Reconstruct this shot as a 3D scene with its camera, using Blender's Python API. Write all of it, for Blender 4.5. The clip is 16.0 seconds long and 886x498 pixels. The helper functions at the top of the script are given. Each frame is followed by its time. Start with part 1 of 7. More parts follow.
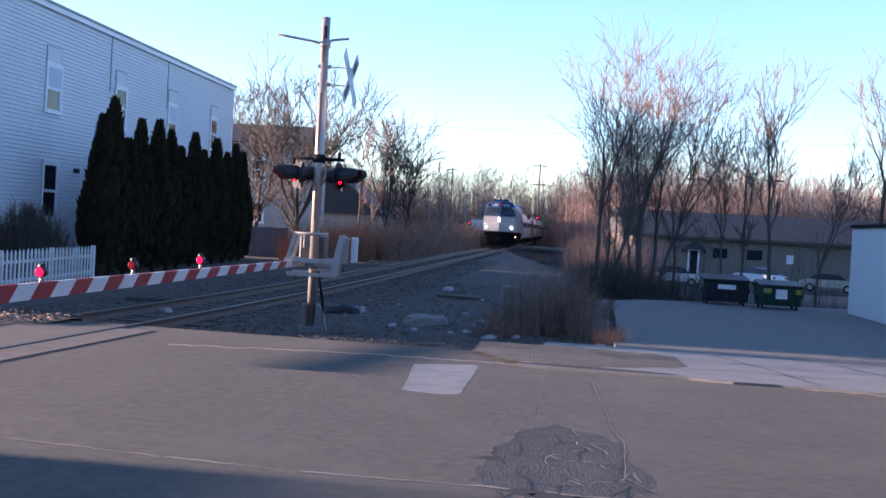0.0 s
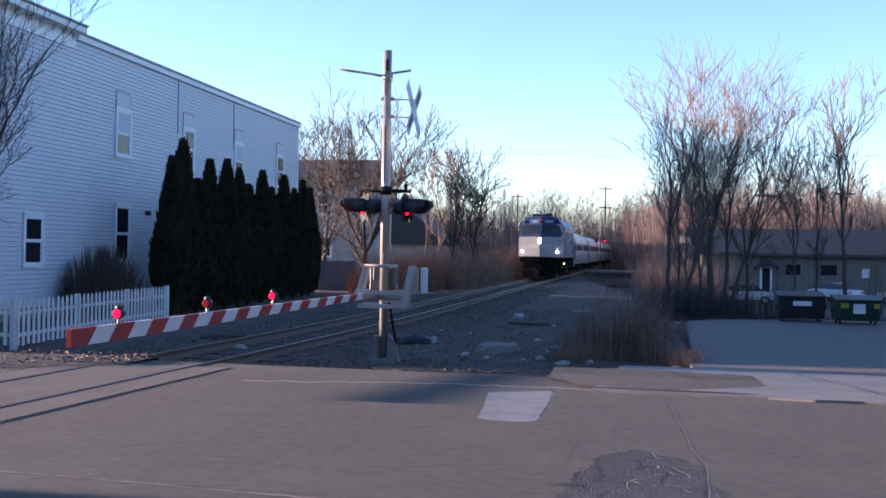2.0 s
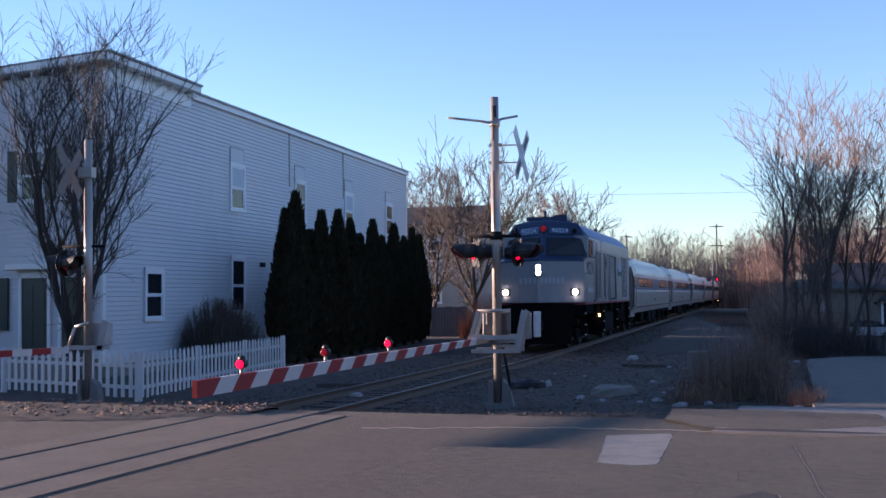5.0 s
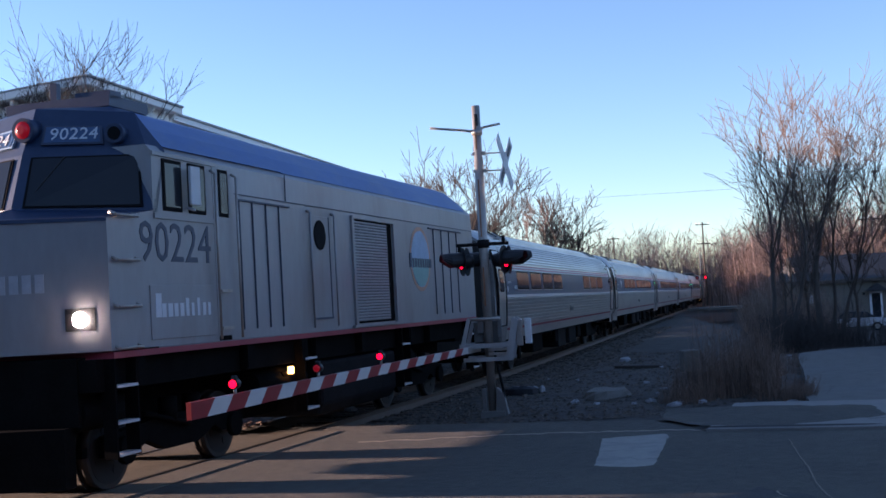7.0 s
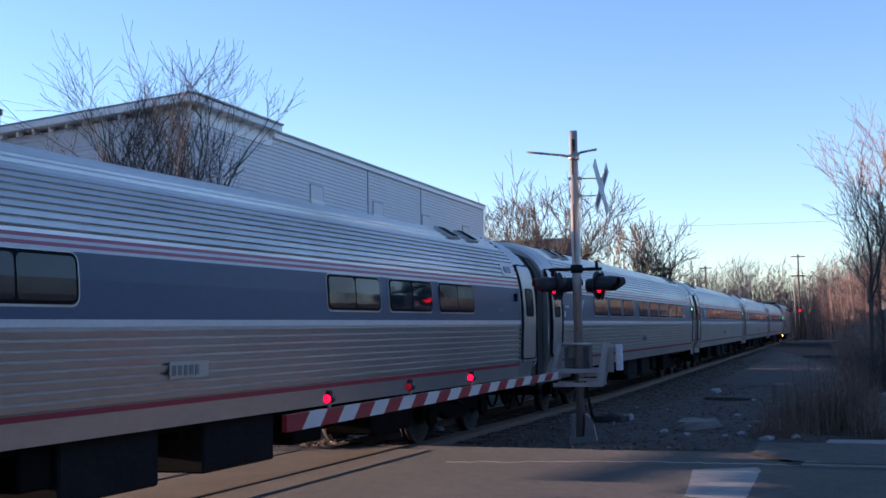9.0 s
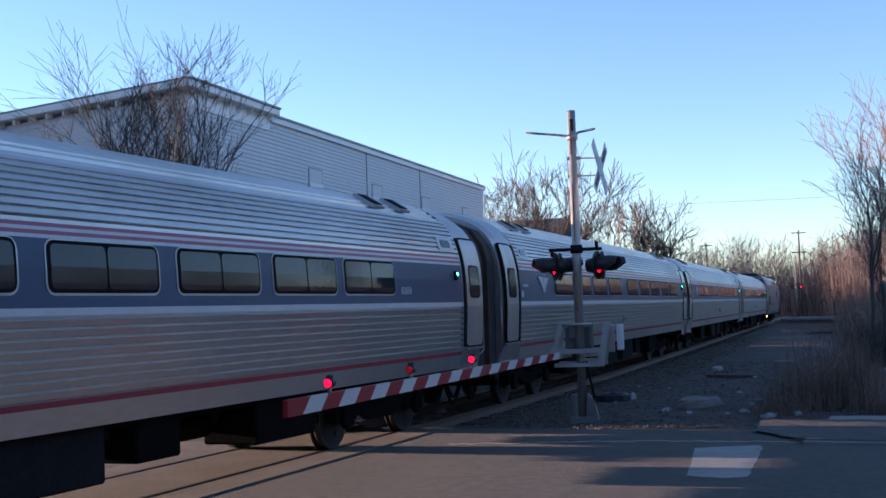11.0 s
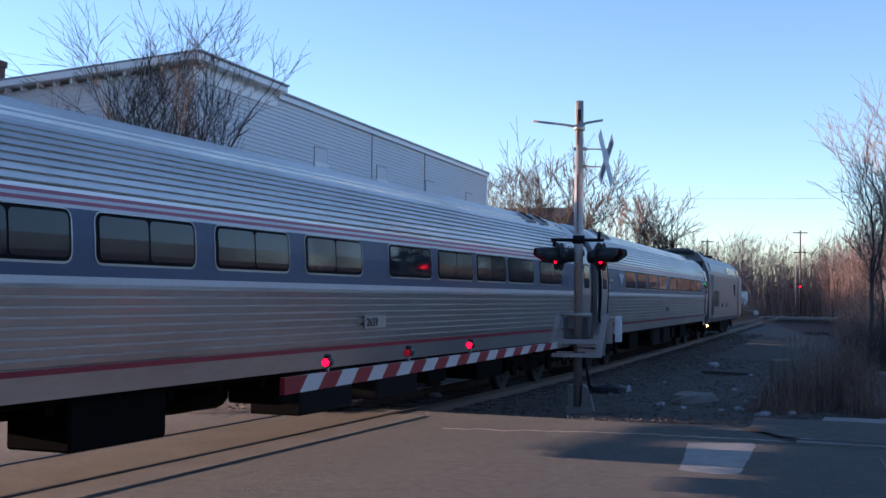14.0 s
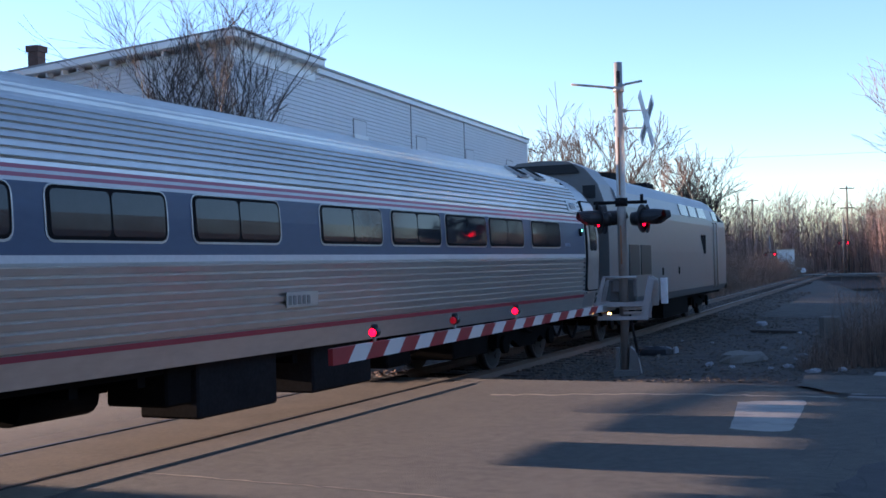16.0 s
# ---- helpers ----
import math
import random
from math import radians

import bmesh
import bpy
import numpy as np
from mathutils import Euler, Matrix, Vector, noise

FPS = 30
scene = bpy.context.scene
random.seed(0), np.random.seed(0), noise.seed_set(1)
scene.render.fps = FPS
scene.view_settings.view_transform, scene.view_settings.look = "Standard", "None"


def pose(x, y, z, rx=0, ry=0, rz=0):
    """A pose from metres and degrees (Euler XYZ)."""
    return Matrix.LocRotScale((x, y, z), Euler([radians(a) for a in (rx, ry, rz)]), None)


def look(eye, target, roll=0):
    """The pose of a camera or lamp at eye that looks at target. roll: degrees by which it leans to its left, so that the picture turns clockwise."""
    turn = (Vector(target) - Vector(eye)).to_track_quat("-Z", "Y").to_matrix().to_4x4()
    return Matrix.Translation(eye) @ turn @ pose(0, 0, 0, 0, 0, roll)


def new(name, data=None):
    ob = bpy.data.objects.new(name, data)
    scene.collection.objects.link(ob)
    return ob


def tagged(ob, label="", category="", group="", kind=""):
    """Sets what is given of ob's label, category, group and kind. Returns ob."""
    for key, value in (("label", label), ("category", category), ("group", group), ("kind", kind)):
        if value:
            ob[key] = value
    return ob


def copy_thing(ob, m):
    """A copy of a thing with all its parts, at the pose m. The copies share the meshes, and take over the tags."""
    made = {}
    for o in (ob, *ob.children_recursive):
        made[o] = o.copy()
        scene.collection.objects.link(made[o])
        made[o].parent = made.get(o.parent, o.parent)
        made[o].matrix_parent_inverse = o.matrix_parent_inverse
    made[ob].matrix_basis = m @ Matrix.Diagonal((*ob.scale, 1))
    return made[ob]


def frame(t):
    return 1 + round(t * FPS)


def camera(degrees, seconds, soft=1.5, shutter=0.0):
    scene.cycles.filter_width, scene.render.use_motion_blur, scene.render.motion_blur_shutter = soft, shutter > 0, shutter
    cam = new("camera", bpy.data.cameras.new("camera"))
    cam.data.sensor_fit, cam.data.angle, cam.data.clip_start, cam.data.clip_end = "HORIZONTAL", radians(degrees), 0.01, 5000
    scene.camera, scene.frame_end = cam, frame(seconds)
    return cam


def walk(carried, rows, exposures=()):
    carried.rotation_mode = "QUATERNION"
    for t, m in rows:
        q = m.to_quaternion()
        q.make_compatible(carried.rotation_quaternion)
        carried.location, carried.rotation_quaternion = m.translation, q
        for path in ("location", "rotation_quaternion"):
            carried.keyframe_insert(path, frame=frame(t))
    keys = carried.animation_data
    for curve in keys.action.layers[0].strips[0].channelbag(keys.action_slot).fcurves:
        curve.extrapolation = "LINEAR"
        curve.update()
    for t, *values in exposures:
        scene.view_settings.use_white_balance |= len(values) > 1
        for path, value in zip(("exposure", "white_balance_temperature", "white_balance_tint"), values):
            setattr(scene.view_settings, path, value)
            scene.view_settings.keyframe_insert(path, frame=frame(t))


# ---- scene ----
cam = camera(41.12, 16.0, soft=1.6)

# seconds, place in metres, turn to the left, tilt up, lean to the left
PATH = [
    (0.0, 0.019, 0.023, 1.952, -0.00, -1.16, 3.17),
    (0.5, 0.007, 0.038, 1.947, 1.01, -0.73, 1.90),
    (1.0, 0.012, 0.035, 1.951, 1.85, -0.25, 1.30),
    (1.5, -0.012, 0.032, 1.951, 2.46, 0.02, 2.14),
    (2.0, -0.012, 0.042, 1.946, 3.31, 0.10, 0.91),
    (2.5, -0.025, 0.048, 1.951, 4.47, 0.23, 1.09),
    (3.0, -0.046, 0.006, 1.965, 6.33, 0.94, 0.33),
    (3.5, -0.073, 0.006, 1.959, 8.11, 1.67, 1.15),
    (4.0, -0.072, -0.008, 1.950, 8.74, 2.01, 0.70),
    (6.5, -0.044, -0.084, 1.958, 7.52, 2.44, -2.72),
    (7.0, -0.062, -0.064, 1.960, 7.94, 2.70, -3.21),
    (7.5, -0.077, -0.085, 1.978, 8.94, 3.55, -3.28),
    (8.0, -0.086, -0.077, 1.990, 9.91, 4.46, -4.03),
    (8.5, -0.109, -0.170, 1.986, 11.95, 4.89, -1.71),
    (9.0, -0.123, -0.187, 1.960, 12.22, 3.93, -1.08),
    (11.5, -0.109, -0.135, 1.975, 12.28, 2.95, -2.02),
    (12.0, -0.117, -0.171, 1.969, 12.60, 2.75, -1.30),
    (12.5, -0.111, -0.173, 1.968, 12.79, 2.64, -1.20),
    (13.0, -0.109, -0.193, 1.963, 12.87, 2.28, -0.87),
    (13.5, -0.118, -0.210, 1.973, 12.69, 2.18, -0.00),
    (14.0, -0.127, -0.163, 1.979, 12.33, 2.27, 0.60),
    (14.5, -0.142, -0.151, 1.970, 12.77, 2.25, -0.23),
    (15.0, -0.129, -0.185, 1.963, 13.32, 1.71, -1.07),
    (15.5, -0.130, -0.158, 1.963, 13.74, 1.14, -1.60),
    (16.0, -0.125, -0.176, 1.955, 14.42, 0.80, -1.35),
]
walk(cam, [(t, pose(x, y, z, 90 + tilt, 0, turn) @ pose(0, 0, 0, 0, 0, lean)) for t, x, y, z, turn, tilt, lean in PATH],
     exposures=[(0.0, 2.2, 6080, 29), (1.5, 2.1, 6080, 29), (4.0, 1.65, 6150, 30), (7.0, 1.6, 6300, 29), (9.0, 1.65, 6200, 28), (13.5, 1.68, 6250, 27), (15.0, 1.66, 6250, 27), (16.0, 1.98, 6300, 26)])

# ---- light: a low winter sun from beyond the house ----
SUN_FROM = Vector((-0.985, 0.115, 0.088)).normalized()
world = bpy.data.worlds.new("sky")
scene.world = world
world.use_nodes = True
wn = world.node_tree
wn.nodes.clear()
sky = wn.nodes.new("ShaderNodeTexSky")
sky.sky_type = "NISHITA"
sky.sun_disc = False
sky.sun_elevation = math.asin(SUN_FROM.z)
sky.sun_rotation = math.atan2(SUN_FROM.x, SUN_FROM.y)
sky.air_density, sky.dust_density, sky.ozone_density = 0.78, 0.0, 2.3
wbg = wn.nodes.new("ShaderNodeBackground")
wbg.inputs["Strength"].default_value = 0.14
wout = wn.nodes.new("ShaderNodeOutputWorld")
wn.links.new(sky.outputs[0], wbg.inputs["Color"])
wn.links.new(wbg.outputs[0], wout.inputs["Surface"])
sun = new("sun", bpy.data.lights.new("sun", "SUN"))
sun.data.energy, sun.data.angle, sun.data.color = 5.0, radians(0.6), (1.0, 0.77, 0.57)
sun.matrix_world = look((-60, 6, 15), (-60 - SUN_FROM.x, 6 - SUN_FROM.y, 15 - SUN_FROM.z))


# ---- materials ----
def mat(name, color, rough=0.7, metal=0.0, vary=0.12, scale=6.0, bump=0.0, bump_scale=60.0, dirt=None, dirt_scale=1.2,
        dirt_amount=0.5, emit=0.0, per_object=0.0, coat=0.0, stretch=(1, 1, 1), emit_color=None, per_piece=0.0):
    """A painted, metal or mineral surface: two scales of tone, optional dirt patches and fine relief."""
    m = bpy.data.materials.new(name)
    m.use_nodes = True
    n, l = m.node_tree.nodes, m.node_tree.links
    b = n["Principled BSDF"]
    b.inputs["Roughness"].default_value, b.inputs["Metallic"].default_value = rough, metal
    b.inputs["Coat Weight"].default_value = coat
    tc = n.new("ShaderNodeTexCoord")
    mp = n.new("ShaderNodeMapping")
    mp.inputs["Scale"].default_value = stretch
    l.new(tc.outputs["Object"], mp.inputs[0])
    big = n.new("ShaderNodeTexNoise")
    big.inputs["Scale"].default_value, big.inputs["Detail"].default_value = scale, 6
    small = n.new("ShaderNodeTexNoise")
    small.inputs["Scale"].default_value, small.inputs["Detail"].default_value = scale * 11, 4
    l.new(mp.outputs[0], big.inputs["Vector"])
    l.new(mp.outputs[0], small.inputs["Vector"])
    mix = n.new("ShaderNodeMath")
    mix.operation = "ADD"
    l.new(big.outputs["Fac"], mix.inputs[0])
    l.new(small.outputs["Fac"], mix.inputs[1])
    last = mix.outputs[0]
    if per_object:
        info = n.new("ShaderNodeObjectInfo")
        ma = n.new("ShaderNodeMath")
        ma.operation = "MULTIPLY_ADD"
        ma.inputs[1].default_value = per_object / max(vary, 0.01)
        l.new(info.outputs["Random"], ma.inputs[0])
        l.new(last, ma.inputs[2])
        last = ma.outputs[0]
    if per_piece:
        geo = n.new("ShaderNodeNewGeometry")
        mp2 = n.new("ShaderNodeMath")
        mp2.operation = "MULTIPLY_ADD"
        mp2.inputs[1].default_value = per_piece / max(vary, 0.01)
        l.new(geo.outputs["Random Per Island"], mp2.inputs[0])
        l.new(last, mp2.inputs[2])
        last = mp2.outputs[0]
    mr = n.new("ShaderNodeMapRange")
    mr.inputs["From Min"].default_value, mr.inputs["From Max"].default_value = 0.6, 1.4
    mr.inputs["To Min"].default_value, mr.inputs["To Max"].default_value = 1 - vary, 1 + vary
    mr.clamp = False
    l.new(last, mr.inputs["Value"])
    mul = n.new("ShaderNodeVectorMath")
    mul.operation = "SCALE"
    mul.inputs[0].default_value = color
    l.new(mr.outputs[0], mul.inputs["Scale"])
    col = mul.outputs[0]
    if dirt:
        dn = n.new("ShaderNodeTexNoise")
        dn.inputs["Scale"].default_value, dn.inputs["Detail"].default_value, dn.inputs["Roughness"].default_value = dirt_scale, 8, 0.65
        l.new(mp.outputs[0], dn.inputs["Vector"])
        ramp = n.new("ShaderNodeMapRange")
        ramp.inputs["From Min"].default_value, ramp.inputs["From Max"].default_value = 0.48, 0.68
        ramp.inputs["To Max"].default_value = dirt_amount
        l.new(dn.outputs["Fac"], ramp.inputs["Value"])
        mx = n.new("ShaderNodeMix")
        mx.data_type = "RGBA"
        l.new(ramp.outputs[0], mx.inputs["Factor"])
        l.new(col, mx.inputs["A"])
        mx.inputs["B"].default_value = (*dirt, 1)
        col = mx.outputs["Result"]
    l.new(col, b.inputs["Base Color"])
    if bump:
        bn = n.new("ShaderNodeTexNoise")
        bn.inputs["Scale"].default_value, bn.inputs["Detail"].default_value = bump_scale, 5
        l.new(mp.outputs[0], bn.inputs["Vector"])
        bp = n.new("ShaderNodeBump")
        bp.inputs["Strength"].default_value, bp.inputs["Distance"].default_value = bump, 0.02
        l.new(bn.outputs["Fac"], bp.inputs["Height"])
        l.new(bp.outputs[0], b.inputs["Normal"])
    if emit:
        b.inputs["Emission Color"].default_value = (*(emit_color or color), 1)
        b.inputs["Emission Strength"].default_value = emit
    return m


ASPHALT = mat("asphalt", (0.096, 0.087, 0.071), 0.92, vary=0.40, scale=7.0, bump=1.0, bump_scale=90, dirt=(0.140, 0.126, 0.100), dirt_scale=0.45, dirt_amount=0.55)
ASPHALT_BROKEN = mat("broken_asphalt", (0.058, 0.055, 0.052), 0.9, vary=0.3, scale=5, bump=0.8, bump_scale=40, dirt=(0.10, 0.094, 0.088), dirt_scale=2.0)
LOT = mat("lot_asphalt", (0.150, 0.138, 0.120), 0.9, vary=0.30, scale=3.0, bump=0.4, bump_scale=60, dirt=(0.155, 0.15, 0.145), dirt_scale=0.25)
CONCRETE = mat("walk_concrete", (0.25, 0.23, 0.205), 0.85, vary=0.14, scale=2.0, bump=0.5, bump_scale=40, dirt=(0.17, 0.16, 0.15), dirt_scale=0.8)
CRACK = mat("crack_fill", (0.035, 0.033, 0.03), 0.9, vary=0.3)
SAND = mat("crack_sand", (0.33, 0.27, 0.20), 0.95, vary=0.3, scale=9)
BALLAST = mat("ballast_ground", (0.058, 0.048, 0.040), 0.95, vary=0.75, scale=2.2, bump=1.0, bump_scale=16, dirt=(0.085, 0.068, 0.052), dirt_scale=0.7, dirt_amount=0.7)
SOIL = mat("soil", (0.085, 0.07, 0.055), 0.95, vary=0.4, scale=0.8, bump=0.8, bump_scale=12, dirt=(0.16, 0.125, 0.085), dirt_scale=0.3)
STONE = mat("ballast_stone", (0.044, 0.035, 0.027), 0.9, vary=0.4, scale=5, per_piece=1.0)
RAIL = mat("rail_steel", (0.10, 0.065, 0.045), 0.7, 0.3, vary=0.25, scale=3)
FLANGE = mat("flangeway_dirt", (0.075, 0.062, 0.048), 0.95, vary=0.3)
RAIL_TOP = mat("rail_head", (0.20, 0.17, 0.14), 0.4, 1.0, vary=0.12, scale=4)
TIE = mat("tie_wood", (0.075, 0.06, 0.05), 0.9, vary=0.35, scale=3, bump=0.4, bump_scale=20)
PANEL = mat("crossing_panel", (0.165, 0.135, 0.098), 0.85, vary=0.25, scale=1.2, bump=0.4, bump_scale=30)
WHITE_LINE = mat("worn_white_paint", (0.29, 0.27, 0.235), 0.8, vary=0.18, scale=6, dirt=(0.19, 0.18, 0.17), dirt_scale=2.2, dirt_amount=0.85)
SIDING = mat("white_siding", (0.61, 0.61, 0.62), 0.55, vary=0.05, scale=0.7, dirt=(0.6, 0.6, 0.6), dirt_scale=0.4, dirt_amount=0.3)
TRIM = mat("white_trim", (0.80, 0.80, 0.79), 0.5, vary=0.05)
FASCIA = mat("roof_edge", (0.30, 0.29, 0.29), 0.6, vary=0.1)
ROOF = mat("roof_shingle", (0.045, 0.043, 0.045), 0.9, vary=0.25, scale=3)
GLASS = mat("window_glass", (0.02, 0.023, 0.028), 0.06, vary=0.05)
# pale blue stands for the sky reflected in upper panes
PANE_SKY = mat("painted_sky_pane", (0.52, 0.56, 0.6), 0.7, vary=0.06)
GREEN_DOOR = mat("dark_green_door", (0.012, 0.03, 0.026), 0.45, vary=0.1)
BRICK = mat("chimney_brick", (0.13, 0.07, 0.055), 0.9, vary=0.3, scale=6, bump=0.4, bump_scale=20)
FENCE = mat("white_picket", (0.62, 0.62, 0.61), 0.5, vary=0.08, scale=3)
BARK = mat("grey_bark", (0.10, 0.078, 0.064), 0.9, vary=0.3, scale=5, bump=0.6, bump_scale=25)
BARK_DARK = mat("dark_bark", (0.05, 0.04, 0.035), 0.9, vary=0.3, scale=5, bump=0.6, bump_scale=25)
TWIG = mat("twig", (0.15, 0.105, 0.085), 0.9, vary=0.25, scale=4)
BRUSH = mat("dry_brush", (0.105, 0.070, 0.052), 0.95, vary=0.35, scale=2, per_piece=0.8)
BRUSH_RED = mat("dry_red_brush", (0.13, 0.068, 0.042), 0.95, vary=0.35, scale=2, per_piece=0.7)
FAR_WOOD = mat("far_wood", (0.125, 0.088, 0.072), 0.95, vary=0.3, scale=0.3, per_piece=0.9)
EVERGREEN = mat("arborvitae_leaf", (0.050, 0.042, 0.026), 0.85, vary=0.4, scale=2)
GALV = mat("galvanised_steel", (0.42, 0.385, 0.345), 0.42, 0.45, vary=0.16, scale=3, dirt=(0.34, 0.23, 0.15), dirt_scale=2.5, dirt_amount=0.45, stretch=(1, 1, 0.4))
SILVER = mat("silver_paint", (0.44, 0.435, 0.42), 0.45, 0.25, vary=0.1, scale=4, dirt=(0.25, 0.22, 0.19), dirt_scale=3)
BLACK = mat("black_paint", (0.012, 0.012, 0.013), 0.5, vary=0.2)
SIGN_WHITE = mat("sign_white", (0.74, 0.74, 0.73), 0.5, vary=0.06, dirt=(0.35, 0.33, 0.3), dirt_scale=4)
ARM_WHITE = mat("arm_white", (0.64, 0.61, 0.57), 0.4, vary=0.06)
ARM_RED = mat("arm_red", (0.32, 0.018, 0.022), 0.4, vary=0.1)
LENS_ON = mat("lit_red_lens", (0.45, 0.008, 0.015), 0.3, emit=1.8, emit_color=(1.0, 0.004, 0.02))
LENS_DIM = mat("red_lens", (0.14, 0.004, 0.008), 0.3, emit=0.05, emit_color=(1.0, 0.02, 0.05))
LAMP_ON = mat("lit_headlamp", (1, 0.95, 0.85), 0.3, emit=28.0, emit_color=(1.0, 0.86, 0.70))


# ---- small building helpers ----
def box(bm, x0, x1, y0, y1, z0, z1, m=None, slot=0):
    vs = [bm.verts.new((x, y, z)) for z in (z0, z1) for y in (y0, y1) for x in (x0, x1)]
    if m is not None:
        for v in vs:
            v.co = m @ v.co
    for q in ((0, 2, 3, 1), (4, 5, 7, 6), (0, 1, 5, 4), (2, 6, 7, 3), (0, 4, 6, 2), (1, 3, 7, 5)):
        fc = bm.faces.new([vs[i] for i in q])
        fc.material_index = slot
    return vs


def cbox(bm, c, size, m=None, slot=0):
    return box(bm, c[0] - size[0] / 2, c[0] + size[0] / 2, c[1] - size[1] / 2, c[1] + size[1] / 2, c[2] - size[2] / 2, c[2] + size[2] / 2, m, slot)


def tube(bm, p, q, r0, r1=None, seg=10, caps=True, slot=0):
    p, q = Vector(p), Vector(q)
    r1 = r0 if r1 is None else r1
    rot = (q - p).to_track_quat("Z", "Y")
    ring = []
    for c, r in ((p, r0), (q, r1)):
        ring.append([bm.verts.new(c + rot @ Vector((r * math.cos(2 * math.pi * i / seg), r * math.sin(2 * math.pi * i / seg), 0))) for i in range(seg)])
    for i in range(seg):
        fc = bm.faces.new((ring[0][i], ring[0][(i + 1) % seg], ring[1][(i + 1) % seg], ring[1][i]))
        fc.smooth, fc.material_index = seg > 6, slot
    if caps:
        bm.faces.new(ring[0][::-1]).material_index = slot
        bm.faces.new(ring[1]).material_index = slot


def prism(bm, outline, z0, z1, axis="z", slot=0):
    """A closed outline drawn out along an axis (outline in the other two axes)."""
    def at(a, b, c):
        return {"z": (a, b, c), "y": (a, c, b), "x": (c, a, b)}[axis]
    lo = [bm.verts.new(at(a, b, z0)) for a, b in outline]
    hi = [bm.verts.new(at(a, b, z1)) for a, b in outline]
    n = len(outline)
    faces = [bm.faces.new((lo[i], lo[(i + 1) % n], hi[(i + 1) % n], hi[i])) for i in range(n)]
    faces += [bm.faces.new(lo[::-1]), bm.faces.new(hi)]
    for fc in faces:
        fc.material_index = slot
    return faces


def mesh(name, bm, *mats, bevel=0.0, normals=True):
    if bevel:
        bmesh.ops.bevel(bm, geom=bm.edges[:], offset=bevel, segments=1, affect="EDGES", clamp_overlap=True)
    if normals:
        bmesh.ops.recalc_face_normals(bm, faces=bm.faces)
    me = bpy.data.meshes.new(name)
    bm.to_mesh(me)
    bm.free()
    for m in mats:
        me.materials.append(m)
    return me


def part(name, bm, material, parent=None, label="", bevel=0.0, at=None, normals=True):
    mats = material if isinstance(material, (list, tuple)) else [material]
    ob = new(name, mesh(name, bm, *mats, bevel=bevel, normals=normals))
    if parent:
        ob.parent = parent
    if at is not None:
        ob.matrix_basis = at
    return tagged(ob, label)


def empty(name, label, category, group="", m=None, kind=""):
    ob = new(name)
    if m is not None:
        ob.matrix_basis = m
    return tagged(ob, label, category, group, kind)


def raw(name, verts, faces, material, parent=None, label="", smooth=False, face_slots=None):
    me = bpy.data.meshes.new(name)
    me.from_pydata(verts, [], faces)
    for mm in (material if isinstance(material, (list, tuple)) else [material]):
        me.materials.append(mm)
    if face_slots is not None:
        me.polygons.foreach_set("material_index", face_slots)
    if smooth:
        me.polygons.foreach_set("use_smooth", [True] * len(me.polygons))
    ob = new(name, me)
    if parent:
        ob.parent = parent
    return tagged(ob, label)


# ---- the track's line: a slight bend near the crossing ----
STEP = 0.5
LINE = []
_x, _y = -7.43, 10.0
def _heading(s):
    return radians(9.46 + (6.35 - 9.46) * min(1, max(0, (s - 5.8) / 25)))
_pts = [(0.0, _x, _y)]
_a, _b = _x, _y
for i in range(1, 800):
    h = _heading((i - 0.5) * STEP)
    _a, _b = _a + STEP * math.sin(h), _b + STEP * math.cos(h)
    _pts.append((i * STEP, _a, _b))
_a, _b = _x, _y
for i in range(1, 480):
    h = _heading(-(i - 0.5) * STEP)
    _a, _b = _a - STEP * math.sin(h), _b - STEP * math.cos(h)
    _pts.insert(0, (-i * STEP, _a, _b))
LINE = np.array(_pts)


def on_track(s, off=0.0):
    """Place and heading at s metres along the track from the crossing, off metres to its right."""
    x, y = np.interp(s, LINE[:, 0], LINE[:, 1]), np.interp(s, LINE[:, 0], LINE[:, 2])
    h = _heading(s)
    return x + off * math.cos(h), y - off * math.sin(h), h


def strip(name, spans, material, parent=None, label=""):
    """A bar that follows the track: spans of (s0, s1, step), profile as (offset, z) corners."""
    s0, s1, ds, prof = spans
    n = int((s1 - s0) / ds) + 1
    verts, faces = [], []
    k = len(prof)
    for i in range(n):
        s = s0 + (s1 - s0) * i / (n - 1)
        for off, z in prof:
            x, y, _ = on_track(s, off)
            verts.append((x, y, z))
    for i in range(n - 1):
        for j in range(k):
            a, b = i * k + j, i * k + (j + 1) % k
            faces.append((a, b, b + k, a + k))
    faces += [tuple(range(k))[::-1], tuple(range((n - 1) * k, n * k))]
    return raw(name, verts, faces, material, parent, label)



# ---- the large structure ----
ROAD = pose(0, 17.15, 0, 0, 0, -11.5)
ROAD_INV = ROAD.inverted()


def lift(x, y):
    """Height of the open ground."""
    u = ROAD_INV @ Vector((x, y, 0))
    z = -0.07 + 0.05 * noise.noise((x * 0.5, y * 0.5, 0)) + 0.03 * noise.noise((x * 1.9, y * 1.9, 3))
    if y > 30:
        z -= min(0.12, (y - 30) * 0.01)
    s = y - 10
    tx, ty, h = on_track(min(s, 380), 0)
    d = abs((x - tx) * math.cos(h) - (y - ty) * math.sin(h))
    if d < 3.4:
        z = min(z, -0.17 + max(0, d - 2.2) * 0.06)
    if x > 6 and y > 40:
        z -= 1.6 * min(1, (y - 40) / 30) * min(1, (x - 6) / 5)
    if u.y < 0.35:
        z = -0.3
    if x > 3.3 + 0.13 * (y - 21) and u.y > 1.0 and y < 36.4:
        z = -0.3
    return z


